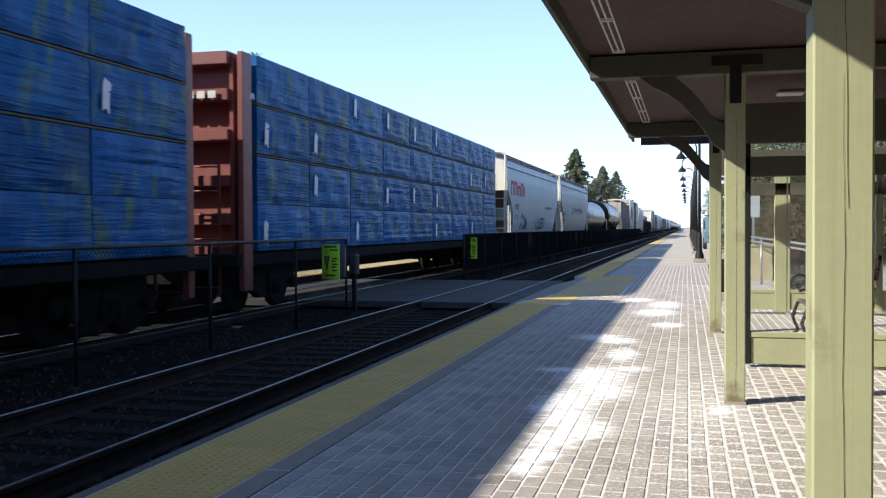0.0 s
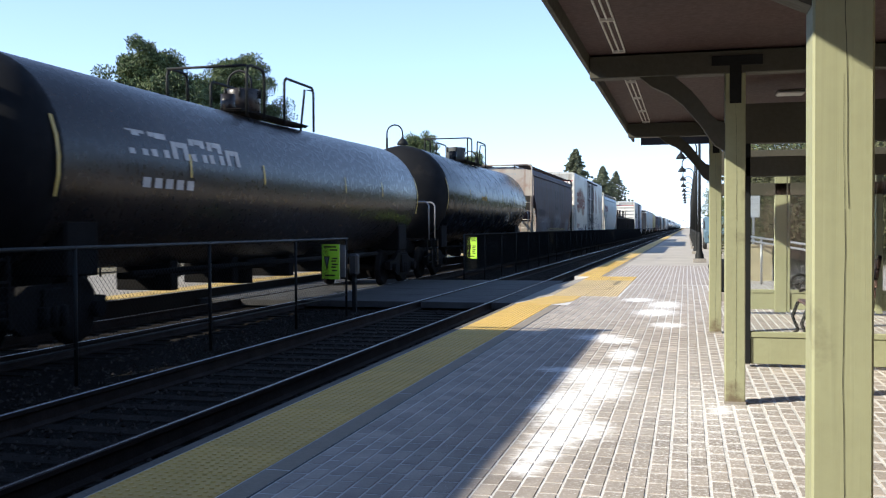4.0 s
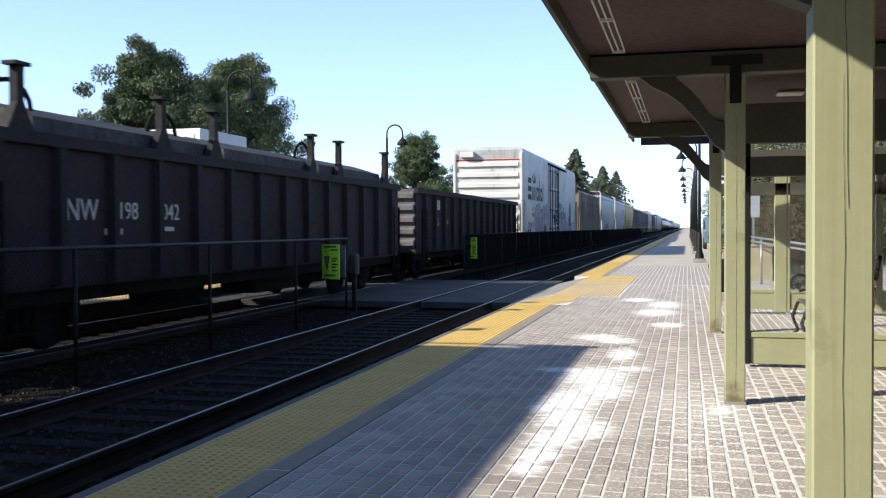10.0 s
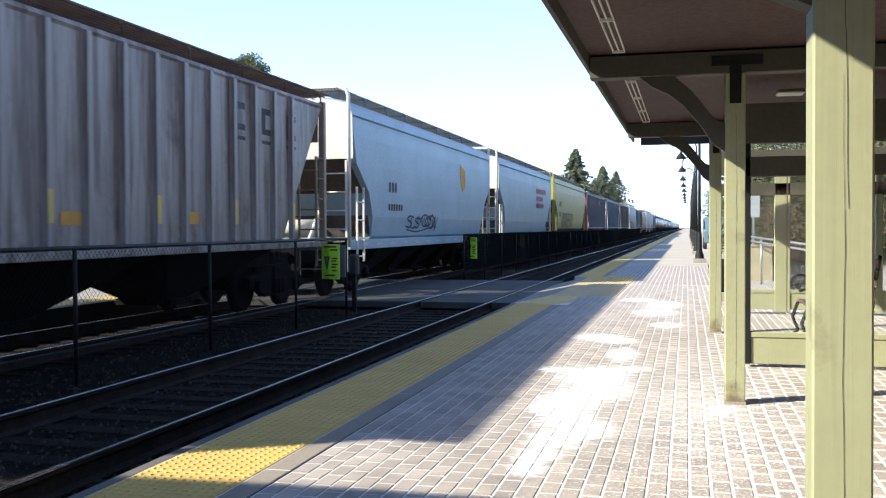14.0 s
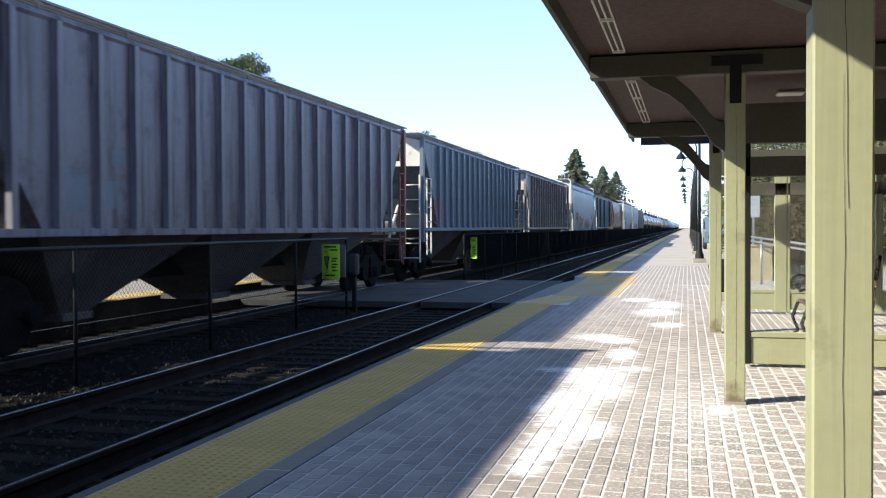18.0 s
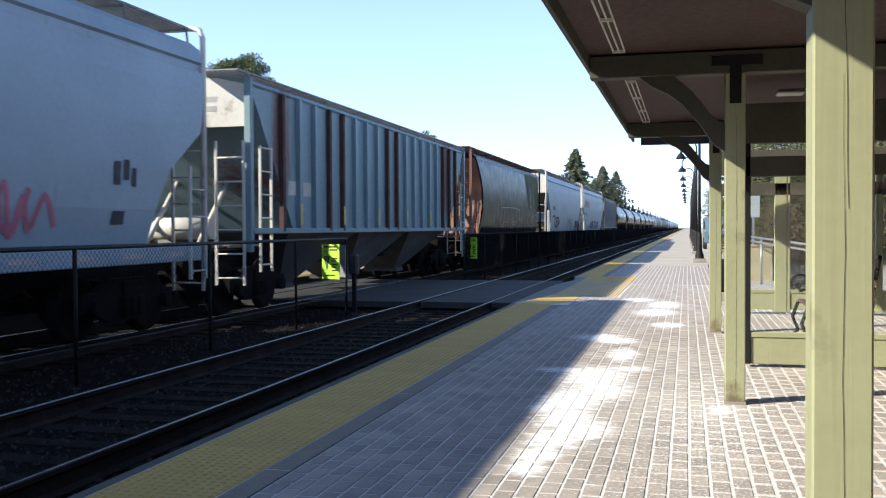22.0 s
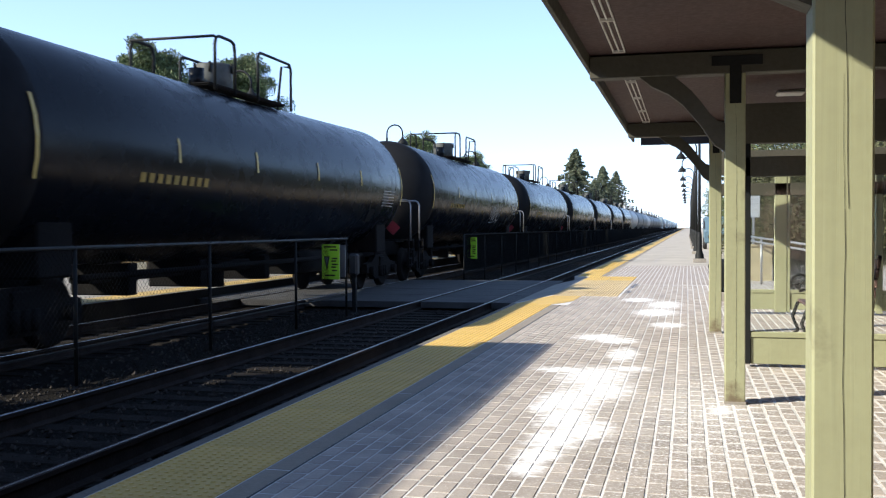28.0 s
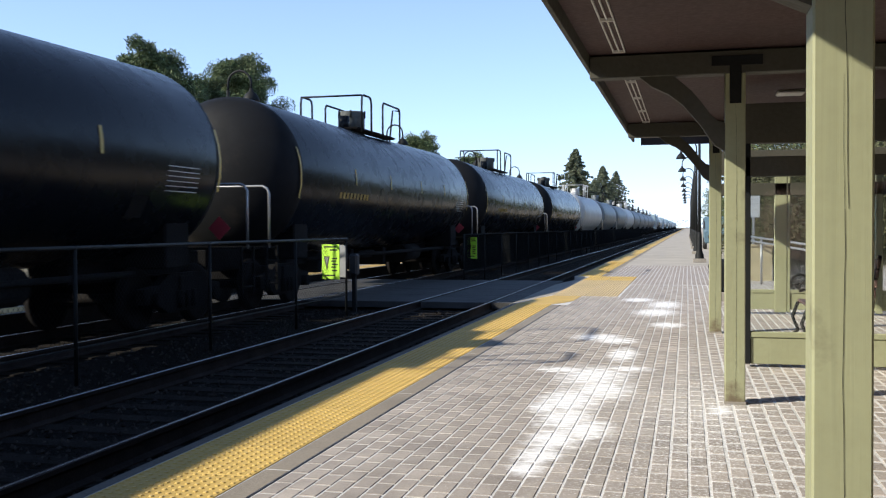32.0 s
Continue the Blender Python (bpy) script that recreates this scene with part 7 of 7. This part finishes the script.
def middle_hoppers():
    f = flank_smooth
    r = flank_flat(1.504)
    a, b = 221.69, 237.65
    car = ribbed_hopper(middle(a, b), b - a, P_TAN, "tan-grey ribbed hopper car with a rusty roof walk", end=P_TAN_END, board=P_WALK, low=1.15, chute=M_UNDER)
    polys("owner_mark", car, M_MARK, [rect(-6.4 + k * 0.22, -6.24 + k * 0.22, 2.0, 2.26) for k in (0, 1, 3.6, 4.6)], r)
    rib_text(car, ("24", "98", "16"), -6.3, 1.72, 0.24, M_MARK, 0.78)
    polys("brand_block", car, M_MARK, [rect(y, y + 0.42, 3.1, 3.55) for y in (3.98, 5.05, 6.1)] + [rect(y, y + 0.42, 2.94, 3.0) for y in (3.98, 5.05, 6.1)], r)
    polys("brand_gap", car, P_TAN, [rect(y + 0.13, y + 0.43, 3.2, 3.44) for y in (3.98, 5.05, 6.1)], lambda z: 1.509)
    polys("orange_patch", car, M_ORANGE, [rect(-6.35, -6.0, 1.54, 1.72), rect(-0.5, -0.1, 1.54, 1.70), rect(2.5, 2.8, 1.56, 1.74)], r)
    run(car, (a + b) / 2)
    a, b = 239.13, 254.31
    car = smooth_hopper(middle(a, b), b - a, P_BLUEGREY, "pale blue-grey smooth-sided hopper car with small graffiti")
    polys("owner_mark", car, M_MARK, [rect(-4.95 + k * 0.24, -4.8 + k * 0.24, 2.36, 2.6) for k in range(3)], f)
    polys("number_bar", car, M_MARK, [rect(-4.95 + k * 0.21, -4.82 + k * 0.21, 1.92, 2.08) for k in range(6)], f)
    scrawl(car, M_GRAF_BLUE, -3.2, -0.3, 1.5, 1.86, 8, 41, f, 0.05)
    polys("shield_mark", car, M_ORANGE, [[(2.6, 3.5), (2.85, 3.45), (3.4, 3.3), (3.3, 2.8), (2.9, 2.6), (2.65, 3.0)]], f)
    run(car, (a + b) / 2)
    a, b = 255.9, 270.74
    car = smooth_hopper(middle(a, b), b - a, P_BLUEGREY, "pale blue-grey smooth-sided hopper car with red slogan marks")
    rose = mat("rose_marking", (0.42, 0.07, 0.13), 0.6, var=0.2)
    for z, n in ((3.12, 13), (2.76, 9), (2.42, 10)):
        polys("slogan_mark", car, rose, [rect(2.0 + k * 0.25, 2.17 + k * 0.25, z, z + (0.24 if k % 3 else 0.2)) for k in range(n)], f)
    polys("placard", car, M_MARK, [rect(5.4, 5.85, 1.5, 1.8)], f)
    run(car, (a + b) / 2)
    a, b = 272.13, 288.31
    car = smooth_hopper(middle(a, b), b - a, P_YELLOW, "faded yellow smooth-sided hopper car with black numbers", sill=M_UNDER, low=1.36)
    polys("owner_mark", car, M_MARK, [rect(-6.2 + k * 0.3, -5.98 + k * 0.3, 2.68, 2.96) for k in range(3)], f)
    text(car, "51552", -6.25, 2.14, 0.30, M_MARK, 1.58)
    rng = random.Random(44)
    for z, h, y, stop in ((1.98, 0.32, -4.9, 0.3), (1.54, 0.36, -5.1, 0.5)):
        blocks = []
        while y < stop:
            w = rng.uniform(0.12, 0.34)
            q, p = rng.uniform(-0.03, 0.03), rng.uniform(-0.03, 0.03)
            blocks.append([(y, z + q), (y + w, z + p), (y + w + 0.03, z + h + q), (y + 0.03, z + h + p)])
            if w > 0.2:
                blocks[-1:] = stroke(blocks[-1] + blocks[-1][:1], 0.07)
            y += w + rng.uniform(0.03, 0.1)
        polys("faded_slogan", car, M_FADED, blocks, f)
    run(car, (a + b) / 2)
    a, b = 289.61, 305.99
    car = ribbed_hopper(middle(a, b), b - a, P_PURPLE, "faded purple-brown ribbed hopper car with pale panels", end=P_MAROON_END, ribs=18, tape=False)
    polys("pale_patch", car, P_STEEL, [rect(y, y + w, z, z + h) for y, w, z, h in ((-5.9, 0.45, 1.7, 0.5), (-5.1, 0.4, 1.75, 0.35), (-4.9, 0.3, 2.3, 0.2), (3.4, 0.35, 1.7, 0.35), (4.3, 0.35, 1.7, 0.35), (5.2, 0.35, 1.7, 0.4))], r)
    run(car, (a + b) / 2)
    a, b = 307.7, 323.83
    car = ribbed_hopper(middle(a, b), b - a, P_STEEL, "blue-grey ribbed hopper car with rust-coloured numbers", panel=P_ENDWHITE, tape=False)
    scrawl(car, M_GRAF_PINK, -6.7, -5.6, 1.7, 2.3, 4, 45, r, 0.04, "worn_numbers")
    run(car, (a + b) / 2)
    a, b = 325.23, 341.38
    car = ribbed_hopper(middle(a, b), b - a, P_RUSTED, "pale ribbed hopper car heavily streaked with rust", panel=P_RUSTYWHITE, rib_mat=P_RUSTRIB)
    polys("brand_mark", car, M_MARK, [q for y in (-3.5, -2.65, -1.8) for q in (rect(y, y + 0.5, 3.36, 3.5), rect(y, y + 0.5, 3.02, 3.14), rect(y, y + 0.14, 3.0, 3.5), rect(y + 0.36, y + 0.5, 3.0, 3.5))], r)
    polys("brand_mark", car, M_MARK, [rect(2.6, 2.7, 3.1, 3.6), rect(2.9, 3.0, 3.1, 3.6), rect(3.5, 3.6, 3.1, 3.6), rect(3.6, 3.85, 3.1, 3.18), rect(3.6, 3.85, 3.5, 3.58)], r)
    rib_text(car, ("", "75", "402"), -6.3, 2.2, 0.24, M_MARK, 1.0)
    polys("red_line", car, P_RED, [rect(-3.4, 4.6, 1.62, 1.70)], r)
    run(car, (a + b) / 2)
    a, b = 342.88, 357.99
    car = smooth_hopper(middle(a, b), b - a, P_GREY, "off-white smooth-sided hopper car with ochre and pink graffiti")
    scrawl(car, M_GRAF_GOLD, -3.7, -0.9, 1.42, 2.2, 4, 46, f, 0.17)
    scrawl(car, M_GRAF_PINK, 0.6, 3.7, 1.45, 2.1, 7, 47, f, 0.08)
    scrawl(car, M_MARK, -5.4, -4.1, 1.85, 2.55, 5, 48, f, 0.05)
    polys("placard", car, M_MARK, [rect(5.05, 5.2, 2.05, 2.35), rect(5.26, 5.4, 2.12, 2.38), rect(5.46, 5.56, 2.04, 2.28), rect(5.05, 5.32, 1.55, 1.72)], f)
    run(car, (a + b) / 2)
    a, b = 359.46, 375.48
    car = ribbed_hopper(middle(a, b), b - a, P_SKYBLUE, "pale blue ribbed hopper car with some rust-red ribs", worn=(0, 3, 4, 8, 9, 15, 16, 17), ribs=18, panel=P_ENDWHITE)
    polys("lettering_plate", car, M_PALEMARK, [rect(-6.3, -5.95, 2.1, 2.36), rect(-5.6, -5.2, 2.1, 2.36)], r)
    run(car, (a + b) / 2)
    a, b = 376.72, 392.61
    car = smooth_hopper(middle(a, b), b - a, P_DARKBROWN, "dark brown hopper car with orange ends and yellow-green graffiti", end=P_ORANGE_END, board=P_WALK, rear=M_IRON, rounded=True, walk_z=4.25)
    fr = lambda z: round_side(z) + 0.006
    lime = []
    rng = random.Random(77)
    for k in range(52):
        y = 2.95 + 0.07 * k
        drop = 0.32 + 1.25 * max(math.exp(-((y - c) / w) ** 2) for c, w in ((3.3, 0.3), (4.35, 0.2), (5.1, 0.25), (5.7, 0.45))) + rng.uniform(0, 0.15)
        lean = 0.35 * drop
        lime += stroke(smooth([(y, 3.86), (y + lean * 0.5, 3.84 - drop * 0.4), (y + lean * 0.85, 3.84 - drop * 0.75), (y + lean, 3.84 - drop)], 4), 0.085)
    polys("eave_strip", car, P_STEEL, [rect(-7.2 + 0.6 * k, -6.6 + 0.6 * k, 3.87, 3.94) for k in range(24)], fr)
    polys("graffiti_fan", car, M_GRAF_LIME, lime, fr)
    comb = stroke([(-3.0, 2.5), (-2.92, 2.26), (-1.5, 2.30), (0.1, 2.30), (1.2, 2.24), (1.3, 1.8)], 0.036)
    for y in (-2.9, -2.2, -1.5, -0.8, -0.1, 0.6, 1.25):
        comb += stroke([(y, 2.27), (y - 0.03, 2.0), (y - 0.1, 1.7)], 0.03)
    polys("graffiti", car, M_GRAF_WHITE, comb, fr)
    for k, y in enumerate((-2.75, -1.75, -0.6, 0.2, 1.4)):
        scrawl(car, M_GRAF_WHITE, y, y + 0.6, 1.45 + 0.1 * (k % 2), 1.75 + 0.3 * (k == 4), 2, 49 + k, fr, 0.022)
    arcs = []
    for pts in (((3.5, 1.4), (3.65, 2.1), (4.25, 2.48), (4.85, 2.1), (4.9, 1.4)), ((5.0, 1.5), (5.25, 2.2), (5.8, 2.3), (6.1, 1.9), (6.05, 1.5)), ((6.2, 1.5), (6.5, 2.2), (6.9, 2.3), (7.05, 1.8))):
        arcs += stroke(smooth(list(pts), 6), 0.026)
    polys("graffiti", car, M_GRAF_WHITE, arcs, fr)
    scrawl(car, M_GRAF_WHITE, 3.8, 6.9, 1.6, 2.1, 7, 50, fr, 0.018)
    run(car, (a + b) / 2)
    a, b = 394.6, 410.87
    car = smooth_hopper(middle(a, b), b - a, P_PALE, "off-white smooth-sided hopper car with dark tags along the sill", knee=3.3)
    polys("owner_mark", car, M_MARK, [rect(-6.1 + k * 0.26, -5.94 + k * 0.26, 2.45, 2.66) for k in range(4)] + [rect(-6.1 + k * 0.18, -5.98 + k * 0.18, 2.02, 2.16) for k in range(6)], f)
    scrawl(car, M_GRAF_BLUE, -5.1, -3.3, 1.5, 2.05, 4, 51, f, 0.085)
    scrawl(car, M_STENCIL, 0.4, 2.6, 1.72, 2.05, 9, 52, f, 0.05)
    scrawl(car, M_GRAF_BLUE, 4.3, 6.4, 1.45, 1.95, 8, 58, f, 0.06)
    scrawl(car, M_STENCIL, 2.2, 3.3, 1.45, 1.75, 5, 59, f, 0.06)
    run(car, (a + b) / 2)
    a, b = 412.44, 428.44
    car = smooth_hopper(middle(a, b), b - a, P_PALE, "pale grey smooth-sided hopper car with a small red mark", knee=2.85)
    block_word(car, mat("faded_red_marking", (0.40, 0.27, 0.28), 0.6, var=0.3), -6.7, -3.95, 2.95, 3.4, (0.8, 0.7, 0.9, 0.55, 0.2, 0.2), f)
    polys("owner_mark", car, M_MARK, [rect(-6.4 + k * 0.24, -6.26 + k * 0.24, 2.34, 2.54) for k in range(3)], f)
    text(car, "118638", -6.6, 1.9, 0.24, M_MARK, 1.56)
    scrawl(car, M_GRAF_BLUE, -2.9, -0.8, 1.42, 1.95, 4, 53, f, 0.10)
    scrawl(car, M_GRAF_BLUE, 0.0, 3.5, 1.42, 1.98, 7, 54, f, 0.08)
    run(car, (a + b) / 2)
    a, b = 429.9, 445.51
    run(ribbed_hopper(middle(a, b), b - a, P_TAN, "grey-brown ribbed hopper car with pale ribs", rib_mat=P_GREY_WORN), (a + b) / 2)


def tank_string():
    for k in range(7):
        a = 447.62 + 17.58 * k
        b = a + 15.2
        car = tank_car(middle(a, b), b - a, P_BLACK, "glossy black tank car with thin yellow reflective stripes", detail=True)
        if k == 3:
            text(car, "209920", -6.0, 2.06, 0.36, M_GOLD, 1.50, stretch=0.8)
        else:
            polys("lettering", car, M_GOLD, [rect(-5.0 + j * 0.22, -4.87 + j * 0.22, 2.12, 2.25) for j in range(9)], flank_tank)
        polys("placard", car, M_UNDER, [rect(4.85, 5.25, 1.64, 1.94)], flank_tank)
        polys("notice", car, M_PALEMARK, [rect(5.6, 6.5, 2.02 + j * 0.07, 2.035 + j * 0.07) for j in range(6)], flank_tank)
        bm = bmesh.new()
        y = -(b - a) / 2 - 0.02
        for j in range(6):
            box(bm, -0.55 + j * 0.12, -0.47 + j * 0.12, y - 0.035, y - 0.02, 3.15, 3.25)
        part("end_number", bm, M_GOLD, car)
        if k == 1:
            scrawl(car, M_PALEMARK, 1.5, 3.0, 1.75, 2.45, 4, 61, flank_tank, 0.035)
        bm = bmesh.new()
        prism(bm, [(0.75, 1.50), (0.95, 1.70), (1.15, 1.50), (0.95, 1.30)], (b - a) / 2 + 0.62, (b - a) / 2 + 0.63)
        part("hazard_placard", bm, M_REDMARK, car, "small red and white diamond placard")
        run(car, (a + b) / 2)
    a = 447.62 + 17.58 * 7
    for k in range(36):
        kind = "w" if k in (0, 3) else "g" if k < 7 else ("b" if k % 9 in (2, 5) else "s" if k % 4 == 1 else "g" if k % 3 else "w")
        L = 14.75 if kind in "wbg" else 15.6
        mid = a + L / 2
        if kind == "s":
            car = smooth_hopper((FAR_TRACK, mid, RAIL_Z), L, P_GREY, "grey hopper car far along the train", detail=False, spin=False)
        else:
            car = tank_car((FAR_TRACK, mid, RAIL_Z), L, {"w": P_TANKWHITE, "b": P_BLACK, "g": P_TANKGREY}[kind], {"w": "white", "b": "black", "g": "grey"}[kind] + " tank car far along the moving train", spin=False, detail=k < 12, rail_mat=P_TANKWHITE if kind == "w" else None)
        run(car, mid)
        a += L + 2.4


for build in (grey_a, grey_b, tanks_front, grimy, reefers, grey_c, gondolas, middle_hoppers, tank_string):
    build()


# ---------------------------------------------------------------- brick paving
def pavers():
    rng = np.random.default_rng(11)
    shapes = []
    for across, along in ((0.0135, 0.019), (0.0165, 0.029), (0.021, 0.042)):
        hx, hy = (COURSE - across) / 2, (BRICK - along) / 2
        shapes.append(np.array([(sx * (hx - i), sy * (hy - i), z) for i, z in ((0, -0.03), (0, -0.0012), (0.002, 0.0012)) for sx, sy in ((-1, -1), (1, -1), (1, 1), (-1, 1))]))
    quads = [(8, 9, 10, 11)] + [(r + k, r + (k + 1) % 4, r + 4 + (k + 1) % 4, r + 4 + k) for r in (0, 4) for k in range(4)]
    singles = []
    for base in shapes:
        one = bpy.data.meshes.new("brick")
        one.from_pydata(base.tolist(), [], quads)
        one.materials.append(M_PAVER_ONE)
        singles.append(one)
    ground_ob = bpy.data.objects["platform"]
    vs, fs, n = [], [], 0
    for c in range(62):
        x = BAND + 0.008 + (c + 0.5) * COURSE
        y = 2.6 + (0.5 * BRICK if c % 2 else 0)
        while y < 22.0:
            skip = (18.05 < y < 25.65 and x < MOUTH + 1.26) or (16.2 < y < 18.2 and x < -1.9)
            z, tilt = rng.uniform(-0.0005, 0.0008), rng.uniform(-0.004, 0.004)
            wide = int(np.clip((x + 0.3 - 0.15 * math.sin(y * 1.7)) / 0.3 + rng.uniform(0, 1), 0, 2))
            base, one = shapes[wide], singles[wide]
            if not skip:
                if -0.92 < x < 1.3 and 4.05 < y < 6.4:
                    part("brick", one, None, ground_ob, at=pose(x, y, z, tilt * 57, 0, rng.uniform(-0.6, 0.6)))
                else:
                    v = base + (x, y, z)
                    v[:, 2] += (v[:, 1] - y) * tilt
                    vs.append(v)
                    fs.extend([tuple(12 * n + i for i in q) for q in quads])
                    n += 1
            y += BRICK
    me = bpy.data.meshes.new("paving_bricks")
    me.from_pydata(np.concatenate(vs).tolist(), [], fs)
    me.materials.append(M_PAVER)
    tagged(part("paving_bricks", me, None, ground_ob), "greyed red-brown clay pavers with pale joints", kind="stuff")


PAVER = dict(rough=0.8, var=0.2, scale=3, fine=70, bump=0.4, dirt=(0.40, 0.36, 0.31), dirt_amount=0.3, dirt_scale=2.2, world_space=True)
M_PAVER = salted(mat("paver_clay", (0.395, 0.347, 0.30), isle=0.15, **PAVER))
M_PAVER_ONE = salted(mat("paver_clay_single", (0.395, 0.347, 0.30), rand=0.15, **PAVER))
pavers()


# ---------------------------------------------------------------- movement
def motions():
    for car, s in TRAIN:
        rows = [(t, Matrix.Translation((FAR_TRACK, s - SPEED * t, RAIL_Z))) for t in (0.0, 8.0, 16.0, 24.0, 32.0)]
        walk(car, rows)
    # the wheels roll; all wheelsets that sit alike on their truck turn alike
    for side in (-0.875, 0.875):
        alike = [w for w, k in WHEELSETS if k == side]
        turn = math.degrees(SPEED / 0.457) / FPS
        walk(alike[0], [(k / FPS, pose(0, side, 0.46, (turn * k) % 360)) for k in range(32 * FPS + 1)])
        keys = alike[0].animation_data
        for w in alike[1:]:
            w.rotation_mode = "QUATERNION"
            w.animation_data_create().action = keys.action
            w.animation_data.action_slot = keys.action_slot


motions()
